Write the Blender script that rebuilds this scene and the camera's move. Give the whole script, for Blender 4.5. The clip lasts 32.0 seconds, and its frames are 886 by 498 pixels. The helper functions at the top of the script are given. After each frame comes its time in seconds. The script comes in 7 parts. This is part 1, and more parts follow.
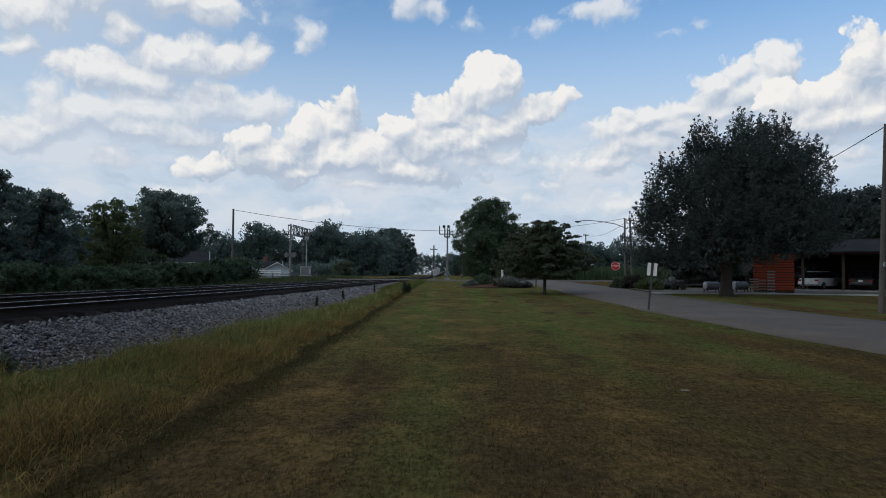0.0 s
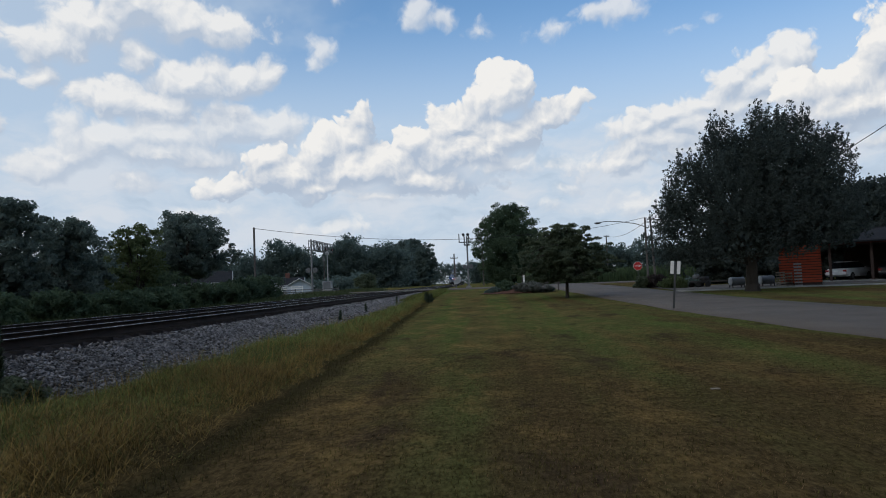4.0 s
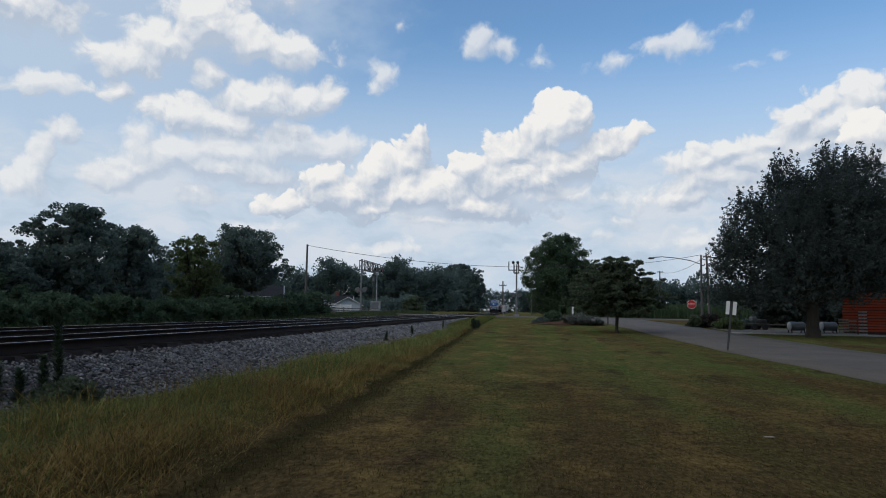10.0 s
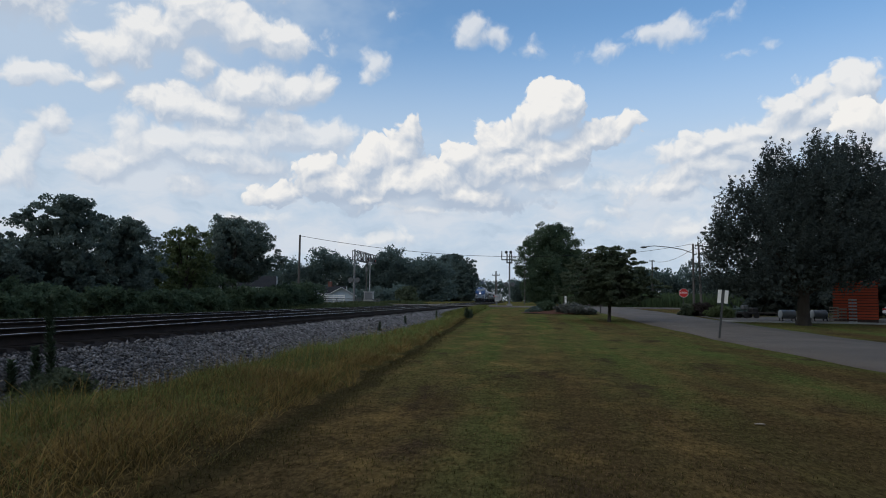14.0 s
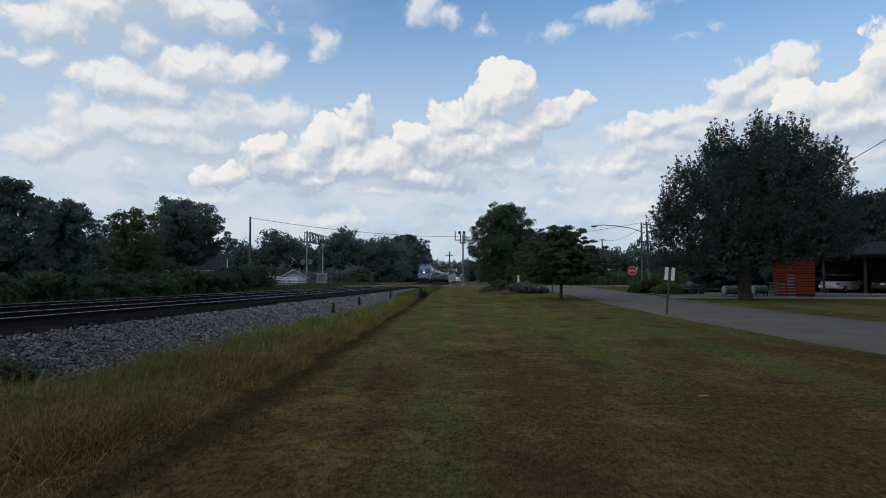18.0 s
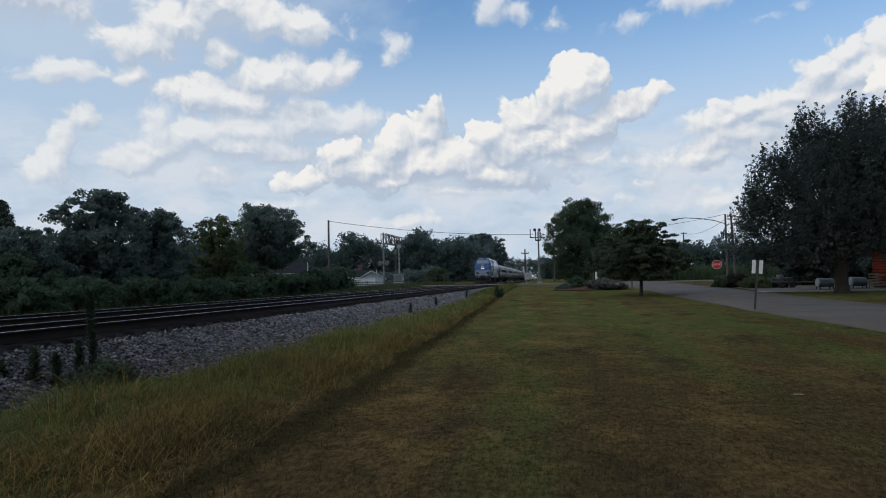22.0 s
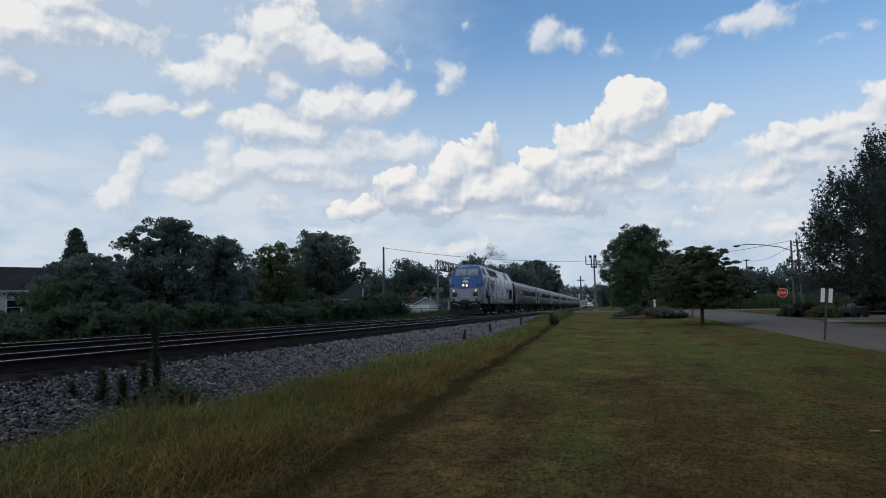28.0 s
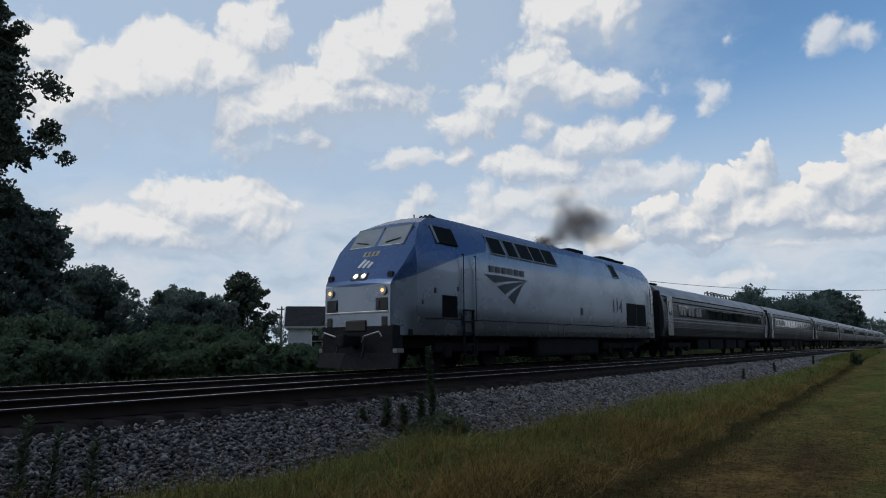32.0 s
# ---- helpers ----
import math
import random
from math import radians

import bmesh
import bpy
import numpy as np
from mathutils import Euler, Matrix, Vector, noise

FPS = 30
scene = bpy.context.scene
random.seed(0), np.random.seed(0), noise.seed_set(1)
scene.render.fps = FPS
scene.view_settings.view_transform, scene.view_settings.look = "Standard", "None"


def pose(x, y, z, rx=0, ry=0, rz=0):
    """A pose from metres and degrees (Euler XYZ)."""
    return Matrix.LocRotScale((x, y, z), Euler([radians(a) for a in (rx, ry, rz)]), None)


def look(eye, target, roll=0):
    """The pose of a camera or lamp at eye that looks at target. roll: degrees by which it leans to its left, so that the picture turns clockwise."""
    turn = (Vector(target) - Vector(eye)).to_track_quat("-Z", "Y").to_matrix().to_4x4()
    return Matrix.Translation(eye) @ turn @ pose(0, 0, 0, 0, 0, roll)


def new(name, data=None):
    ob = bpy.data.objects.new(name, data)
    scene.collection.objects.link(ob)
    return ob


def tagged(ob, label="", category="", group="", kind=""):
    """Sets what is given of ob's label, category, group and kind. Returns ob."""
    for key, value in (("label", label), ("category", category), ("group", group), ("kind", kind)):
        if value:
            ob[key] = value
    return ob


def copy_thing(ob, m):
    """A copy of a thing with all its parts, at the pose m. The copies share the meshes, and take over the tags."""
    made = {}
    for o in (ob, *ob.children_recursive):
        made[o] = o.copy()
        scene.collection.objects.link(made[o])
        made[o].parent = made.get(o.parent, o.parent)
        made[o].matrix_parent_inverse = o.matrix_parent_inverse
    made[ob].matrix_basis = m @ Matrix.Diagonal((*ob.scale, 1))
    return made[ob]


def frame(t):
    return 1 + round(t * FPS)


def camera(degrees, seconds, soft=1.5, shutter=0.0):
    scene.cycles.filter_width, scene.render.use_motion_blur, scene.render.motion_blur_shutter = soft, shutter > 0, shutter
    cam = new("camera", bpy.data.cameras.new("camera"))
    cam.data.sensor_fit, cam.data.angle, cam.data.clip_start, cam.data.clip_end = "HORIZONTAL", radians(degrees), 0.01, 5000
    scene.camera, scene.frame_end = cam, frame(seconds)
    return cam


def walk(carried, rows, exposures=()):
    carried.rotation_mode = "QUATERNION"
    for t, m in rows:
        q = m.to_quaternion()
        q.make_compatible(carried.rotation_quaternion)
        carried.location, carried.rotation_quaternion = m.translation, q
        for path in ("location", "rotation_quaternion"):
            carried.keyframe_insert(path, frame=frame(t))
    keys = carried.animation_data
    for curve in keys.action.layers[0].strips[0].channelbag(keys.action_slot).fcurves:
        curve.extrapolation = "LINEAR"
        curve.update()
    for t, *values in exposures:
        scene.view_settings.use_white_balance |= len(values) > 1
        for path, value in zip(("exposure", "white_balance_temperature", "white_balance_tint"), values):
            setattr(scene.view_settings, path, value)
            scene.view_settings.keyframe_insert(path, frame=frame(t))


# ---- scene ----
EYE = Vector((0.0, 0.0, 1.6))


def aim(yaw, pitch, roll):
    """Camera pose from compass turn to the right of the track, tilt up and lean."""
    y, p = radians(yaw), radians(pitch)
    return look(EYE, EYE + Vector((math.sin(y) * math.cos(p), math.cos(y) * math.cos(p), math.sin(p))), roll)


cam = camera(66.85, 32.0, soft=1.0)
walk(cam, [
    (0, aim(-2.33, 2.17, 0.32)), (0.5, aim(-2.33, 2.13, -0.34)), (1, aim(-2.02, 1.35, 1.19)), (1.5, aim(-2.17, 2.33, -0.18)),
    (2, aim(-2.18, 3.09, -0.07)), (2.5, aim(-1.85, 1.98, 0.78)), (4.5, aim(-4.4, 4.16, -2.94)), (5, aim(-2.67, 6.12, -0.96)),
    (5.5, aim(-2.68, 5.85, 0.56)), (6, aim(-1.63, 5.03, 0.09)), (6.5, aim(-7.08, 5.28, 0.75)), (7, aim(-8.55, 3.83, 1.53)),
    (7.5, aim(-7.35, 4.19, 0.63)), (8, aim(-7.85, 4.13, 0.96)), (8.5, aim(-8.25, 4.61, 1.7)), (9, aim(-8.35, 5.42, 0.98)),
    (9.5, aim(-8.24, 5.49, 0.69)), (10, aim(-8.26, 5.16, 0.99)), (10.5, aim(-7.56, 5.49, 1.12)), (11, aim(-7.73, 5.18, 0.09)),
    (11.5, aim(-8.53, 4.62, 0.35)), (12, aim(-8.83, 4.8, 0.85)), (12.5, aim(-8.52, 5.28, 0.62)), (13, aim(-8.58, 4.82, 0.44)),
    (13.5, aim(-8.21, 4.6, 0.81)), (14, aim(-7.65, 4.31, 0.72)), (14.5, aim(-7.2, 3.35, 0.63)), (16.5, aim(-7.1, 3.43, 0.66)),
    (17, aim(-6.85, 3.28, 0.76)), (17.5, aim(-5.71, 3.2, 1.05)), (18, aim(-3.67, 2.68, -0.08)), (18.5, aim(-4.47, 2.49, -0.79)),
    (19, aim(-6.63, 2.18, -1.01)), (19.5, aim(-8.42, 2.05, -0.95)), (20, aim(-9.23, 1.95, -1.42)), (20.5, aim(-9.19, 1.94, -1.3)),
    (21, aim(-9.45, 2.14, -1.53)), (21.5, aim(-9.83, 2.47, -1.34)), (22, aim(-10.07, 2.66, -1.23)), (22.5, aim(-10.51, 2.74, -1.28)),
    (23, aim(-10.64, 2.94, -0.98)), (23.5, aim(-10.76, 3.14, -0.92)), (24, aim(-10.72, 3.16, -1.05)),
    (24.5, aim(-10.77, 2.96, -0.97)), (26.5, aim(-10.55, 3.15, 0.16)), (27, aim(-10.79, 3.73, -0.3)),
    (27.5, aim(-13.92, 4.08, -0.04)), (28, aim(-14.65, 5.02, -0.86)), (28.5, aim(-13.79, 5.92, -1.01)),
    (29, aim(-14.53, 6.59, -1.15)), (29.5, aim(-16.48, 6.67, 0.1)), (30, aim(-17.27, 7.16, 0.78)), (30.5, aim(-16.6, 7.58, 0.41)),
    (31, aim(-19.72, 7.42, -0.01)), (31.5, aim(-25.72, 7.67, -1.04)), (32, aim(-36.62, 8.25, -0.47)),
], exposures=[(0, 0.0), (28.5, 0.0), (30, -0.15), (31, -0.17), (32, -0.10)])

# ---- light and sky ----
SUN_TURN, SUN_UP = -135.0, 36.0   # degrees from the track's far end, and above the ground


def group_tools(nt):
    """add(type, inputs..., settings...) makes a node in nt, links its inputs and returns it."""
    def add(kind, *ins, **sets):
        n = nt.nodes.new("ShaderNode" + kind)
        if "operation" in sets:
            n.operation = sets["operation"]
        if "use_clamp" in sets:
            n.use_clamp = sets["use_clamp"]
        if "data_type" in sets:
            n.data_type = sets["data_type"]
        if "interpolation_type" in sets:
            n.interpolation_type = sets["interpolation_type"]
        for i, v in enumerate(ins):
            if v is None:
                continue
            if isinstance(v, bpy.types.NodeSocket):
                nt.links.new(v, n.inputs[i])
            else:
                n.inputs[i].default_value = v
        return n
    return add


def math_tools(nt):
    add = group_tools(nt)

    def op(kind, *ins, clamp=False):
        return add("Math", *ins, operation=kind, use_clamp=clamp).outputs[0]

    def vec(kind, a, b=None):
        n = add("VectorMath", a, b, operation=kind)
        return n.outputs["Value"] if kind in ("LENGTH", "DOT_PRODUCT") else n.outputs[0]
    return add, op, vec


# cumulus bank by bank: turn, height, half width and half height of each heap, in degrees
BANK_CENTRE = [(1.4, 15.5, 2.6, 2.4), (3.3, 16.2, 1.3, 1.2), (-2.8, 13.6, 2.4, 1.8), (-5.7, 12.2, 2.0, 1.3), (-7.9, 10.7, 2.4, 1.2), (-10.6, 14.3, 0.8, 1.4),
               (-11.6, 12.6, 1.6, 1.2), (-14.1, 11.6, 2.1, 1.7), (-18.7, 10.9, 1.7, 1.3), (-16.7, 9.5, 2.7, 1.5), (-21.8, 8.5, 1.8, 0.9),
               (5.2, 13.7, 2.0, 1.1), (8.1, 14.7, 1.0, 1.1), (6.9, 13.7, 1.2, 0.8), (2.1, 12.3, 3.4, 2.3), (-1.8, 11.1, 4.4, 2.4), (-10.5, 10.0, 5.7, 2.2),
               (-5.7, 8.8, 6.2, 1.6), (-14.3, 8.6, 4.2, 1.2)]
BANK_RIGHT = [(30.1, 15.6, 1.4, 2.1), (31.6, 14.8, 1.7, 2.6), (27.8, 13.4, 2.2, 1.4), (24.3, 13.0, 1.7, 1.3), (29.2, 11.8, 4.3, 1.8), (26.1, 11.4, 3.1, 1.1),
              (34.3, 13.9, 2.3, 3.4), (37.1, 11.9, 3.3, 3.3)]
BANK_RIGHT_BACK = [(24.2, 15.8, 1.8, 1.3), (21.7, 15.5, 1.5, 1.0), (20.0, 14.7, 1.8, 1.2), (18.0, 13.4, 2.0, 1.1), (22.7, 13.9, 3.2, 1.5),
                   (20.5, 12.7, 3.8, 1.2), (15.0, 13.0, 2.2, 1.2), (12.6, 12.0, 2.0, 0.9), (17.1, 11.6, 2.6, 1.2), (14.8, 10.6, 2.8, 1.2),
                   (12.3, 10.1, 2.1, 0.8), (16.3, 9.7, 2.3, 1.0), (11.1, 9.2, 3.3, 0.8)]
BANK_LEFT_TOP = [(-28.0, 21.8, 3.1, 1.8), (-31.5, 20.3, 2.5, 1.2), (-34.0, 18.7, 2.0, 1.0), (-22.2, 20.8, 2.8, 0.9), (-25.1, 21.1, 2.5, 1.3),
                 (-29.1, 22.8, 2.3, 1.6), (-35.1, 16.4, 0.7, 0.5), (-27.9, 18.3, 1.0, 0.8), (-24.3, 16.8, 2.8, 1.6), (-20.2, 17.3, 2.0, 1.2),
                 (-18.2, 17.8, 0.7, 0.8), (-30.1, 15.2, 2.2, 1.0), (-22.4, 18.0, 1.2, 0.9), (-26.7, 14.8, 4.4, 1.2)]
BANK_LEFT_LOW = [(-32.9, 11.6, 1.0, 1.7), (-30.5, 11.9, 2.3, 1.3), (-33.0, 10.7, 2.2, 1.0), (-26.4, 12.5, 2.8, 1.2), (-21.5, 13.5, 2.8, 1.5),
                 (-18.1, 13.2, 2.5, 1.2), (-26.2, 11.2, 4.8, 1.2), (-28.4, 8.8, 1.4, 0.8), (-34.4, 9.9, 1.4, 1.0)]
BANK_TOWERS = [(-38.5, 13.0, 1.3, 1.1), (-39.5, 10.9, 0.8, 2.0), (-40.9, 8.3, 1.8, 0.8), (-39.9, 9.0, 1.2, 1.4), (-35.7, 10.0, 1.4, 0.9),
               (-40.2, 15.9, 2.4, 1.0), (-35.8, 16.2, 1.1, 0.5), (-32.4, 11.0, 1.4, 1.0)]
BANK_FAR_LEFT = [(-38.7, 26.7, 2.5, 2.6), (-41.5, 24.8, 3.3, 2.1), (-44.7, 23.0, 2.5, 2.1), (-47.7, 20.5, 3.2, 2.1), (-50.5, 17.5, 3.6, 2.1),
                 (-53.0, 24.9, 1.9, 2.0), (-54.3, 22.1, 2.6, 2.4), (-59.7, 21.0, 4.3, 3.2), (-62.8, 20.1, 3.1, 2.7), (-66.4, 18.3, 2.9, 3.1),
                 (-68.2, 21.6, 1.4, 1.1), (-51.5, 19.4, 4.2, 3.2), (-43.7, 21.0, 4.0, 1.6), (-55.5, 11.3, 3.6, 1.7), (-60.4, 9.0, 4.0, 1.1),
                 (-53.4, 10.0, 2.2, 1.3), (-25.3, 26.8, 2.8, 1.9), (-21.4, 26.8, 1.2, 1.5), (-26.3, 24.9, 1.7, 0.9)]
BANK_WISPS = [(-5.6, 22.5, 1.8, 1.4), (-2.8, 21.7, 1.2, 0.7), (-0.3, 20.5, 1.1, 0.7), (-13.8, 19.6, 1.5, 0.9), (-14.6, 18.7, 0.8, 0.8),
              (-12.2, 23.2, 0.5, 0.4), (9.0, 21.5, 1.6, 0.9), (6.3, 20.5, 1.9, 0.6), (12.3, 21.3, 2.8, 1.1), (16.0, 22.1, 1.6, 0.6), (16.4, 19.1, 1.3, 0.5),
              (18.8, 19.6, 1.0, 0.5)]

BANK_LOW = [(-12.6, 5.0, 2.8, 0.6), (-11.2, 5.7, 1.0, 0.4), (6.1, 7.5, 2.4, 0.6), (4.2, 6.5, 1.5, 0.5), (-5.2, 8.3, 2.3, 0.6), (12.7, 5.6, 2.1, 0.9), (12.2, 6.6, 1.0, 0.6), (2.1, 9.9, 3.9, 1.0), (6.9, 9.6, 3.3, 1.0), (-23.9, 6.7, 2.5, 0.6), (9.2, 5.5, 1.9, 0.5)]
BANK_BASES = [(-8.6, 7.3, 5.2, 0.6), (-12.4, 7.8, 2.8, 0.5), (-0.9, 9.3, 1.4, 0.4), (-14.3, 11.5, 1.0, 0.3), (29.0, 9.0, 3.3, 0.6), (-26.6, 10.7, 3.7, 0.4)]


def cloud_tools(nt):
    """Functions that add the nodes of the cloud field to nt."""
    add, op, vec = math_tools(nt)

    def warp(place):
        for scale, amp in ((0.22, 1.1), (0.8, 0.45)):
            bend = add("TexNoise", place, None, scale, 2.0).outputs["Color"]
            place = vec("ADD", place, vec("MULTIPLY", vec("SUBTRACT", bend, (0.5, 0.5, 0.5)), (amp * 2, amp * 2, 0.0)))
        return place

    def lumps(place):
        """Cauliflower relief of the cloud edge, in degrees."""
        total = None
        for scale, amp in ((0.42, 1.25), (0.95, 0.60), (2.2, 0.29), (5.0, 0.12)):
            cell = add("TexVoronoi", place, None, scale).outputs["Distance"]
            lump = op("MULTIPLY", op("SUBTRACT", 0.62, cell), amp)
            total = lump if total is None else op("ADD", total, lump)
        wool = add("TexNoise", place, None, 0.7, 5.0, 0.6).outputs["Fac"]
        return op("ADD", total, op("MULTIPLY", op("SUBTRACT", wool, 0.5), 1.0))

    def heaps(place, bank):
        field = None
        for a, e, ra, re in bank:
            n = add("VectorMath", place, (1.0 / ra, 1.0 / re, 0.0), (-a / ra, -e / re, 0.0), operation="MULTIPLY_ADD")
            d = add("VectorMath", n.outputs[0], operation="LENGTH").outputs["Value"]
            m = min(ra, re)
            near = op("MULTIPLY_ADD", d, -m, m)
            field = near if field is None else op("SMOOTH_MAX", field, near, 0.35)
        return field
    return warp, lumps, heaps


def build_sky():
    world = bpy.data.worlds.new("sky")
    scene.world = world
    world.use_nodes = True
    nt = world.node_tree
    nt.nodes.clear()
    add, op, vec = math_tools(nt)
    warp, lumps, heaps = cloud_tools(nt)

    def mix(fac, a, b):
        return add("Mix", fac, None, None, None, None, None, a, b, data_type="RGBA").outputs[2]

    def ramp(v, a, b, lo=0.0, hi=1.0):
        return add("MapRange", v, a, b, lo, hi, interpolation_type="SMOOTHSTEP").outputs[0]
    sky = add("TexSky")
    sky.sky_type, sky.sun_disc = "NISHITA", False
    sky.sun_elevation, sky.sun_rotation = radians(SUN_UP), radians(SUN_TURN)
    sky.air_density, sky.dust_density, sky.ozone_density = 1.0, 0.3, 2.5
    way = add("TexCoord").outputs["Generated"]
    x, y, z = add("SeparateXYZ", vec("NORMALIZE", way)).outputs
    turn = op("DEGREES", op("ARCTAN2", x, y))
    up = op("DEGREES", op("ARCSINE", z))
    place = add("CombineXYZ", turn, up, 0.0).outputs[0]
    beside = vec("ADD", place, (-0.28, 0.46, 0.0))
    here, there, wide = warp(place), warp(beside), vec("ADD", place, (-0.7, 1.7, 0.0))
    relief, relief_there = lumps(here), lumps(there)
    # clear blue, veiled towards the horizon and to the left
    blue = vec("MULTIPLY", sky.outputs[0], (SKY * 0.72, SKY * 0.97, SKY * 1.07))
    thin = add("TexNoise", vec("MULTIPLY", place, (0.6, 1.0, 1.0)), None, 0.09, 5.0, 0.6).outputs["Fac"]
    thin = op("MULTIPLY", ramp(thin, 0.30, 0.62, 0.0, 0.8), ramp(turn, 2.0, -30.0))
    veil = op("MAXIMUM", op("MAXIMUM", ramp(up, 24.0, 8.0, 0.06, 0.98), thin), ramp(turn, -4.0, -34.0, 0.0, 0.74))
    whole = mix(veil, blue, (0.53, 0.63, 0.75, 1))
    # low stretched layers, grey bases and pale bars
    bars = add("TexNoise", vec("MULTIPLY", here, (0.45, 1.25, 1.0)), None, 0.30, 5.0, 0.55).outputs["Fac"]
    low = op("MULTIPLY", ramp(up, 15.0, 9.0), 0.85)
    whole = mix(op("MULTIPLY", ramp(bars, 0.42, 0.62), low), whole, (0.66, 0.71, 0.78, 1))
    whole = mix(op("MULTIPLY", ramp(bars, 0.47, 0.34), op("MULTIPLY", low, 0.55)), whole, (0.40, 0.50, 0.62, 1))
    # the rest of the sky, overhead and behind, carries broken cumulus of the same kind
    broken = add("TexNoise", here, None, 0.055, 3.0, 0.55).outputs["Fac"]
    away = op("MAXIMUM", op("SUBTRACT", op("ABSOLUTE", op("ADD", turn, 16.0)), 56.0), op("MULTIPLY", op("SUBTRACT", up, 29.0), 2.0))
    away = op("MULTIPLY", away, 0.12, clamp=True)
    rest = op("ADD", op("MULTIPLY", op("SUBTRACT", broken, 0.52), 9.0), op("MULTIPLY", relief, 0.6))
    whole = mix(op("MULTIPLY", ramp(rest, 0.0, 0.6), away), whole, (0.74, 0.75, 0.76, 1))
    # bank, edge softness, share of haze over it, relief, thickness, swelling, how far it stands in the light
    for bank, soft_edge, haze, rugged, dense, swell, sunny in (
            (BANK_FAR_LEFT, 0.9, 0.16, 1.0, 0.97, 1.25, 0.46), (BANK_TOWERS, 0.6, 0.30, 0.8, 0.9, 0.15, 0.34), (BANK_LEFT_LOW, 1.0, 0.34, 0.9, 0.9, 0.70, 0.30),
            (BANK_LEFT_TOP, 0.9, 0.18, 1.0, 0.95, 0.65, 0.38), (BANK_LOW, 1.1, 0.20, 0.9, 0.75, 0.15, 0.42), (BANK_RIGHT_BACK, 0.5, 0.18, 0.9, 0.95, 0.15, 0.32),
            (BANK_CENTRE, 0.30, 0.06, 0.95, 1.0, 0.06, 0.30), (BANK_BASES, 0.9, 0.0, 0.7, 0.75, 0.0, -0.15), (BANK_RIGHT, 0.25, 0.0, 0.85, 1.0, 0.06, 0.34),
            (BANK_WISPS, 1.0, 0.35, 0.8, 0.80, 0.06, 0.30)):
        base = heaps(here, bank)
        full = op("ADD", base, op("MULTIPLY_ADD", relief, rugged, swell))
        full_there = op("ADD", heaps(there, bank), op("MULTIPLY_ADD", relief_there, rugged, swell))
        rim = op("SUBTRACT", full, full_there)
        body = op("SUBTRACT", base, heaps(wide, bank))
        lit = op("ADD", op("ADD", op("MULTIPLY", rim, 0.66), op("MULTIPLY", body, 0.30)), sunny, clamp=True)
        cover = op("MULTIPLY", ramp(full, 0.0, soft_edge), dense)
        # the foot of a bank dissolves into the haze under it
        foot = ramp(body, -1.5, -0.3, 0.35, 1.0)
        puff = mix(lit, (0.43, 0.51, 0.63, 1), (0.89, 0.875, 0.85, 1))
        puff = mix(haze, puff, (0.61, 0.68, 0.775, 1))
        whole = mix(op("MULTIPLY", cover, foot), whole, puff)
    back = add("Background", whole, 1.0)
    out = add("OutputWorld")
    nt.links.new(back.outputs[0], out.inputs[0])


SKY = 0.146
build_sky()
lamp = bpy.data.lights.new("sun", "SUN")
lamp.energy, lamp.angle, lamp.color = 0.62, radians(24), (1.0, 0.96, 0.89)
sun = new("sun", lamp)
st, su = radians(SUN_TURN), radians(SUN_UP)
sun.matrix_world = look((0, 0, 0), (-math.sin(st) * math.cos(su), -math.cos(st) * math.cos(su), -math.sin(su)))
sun.location = (-60, 40, 80)

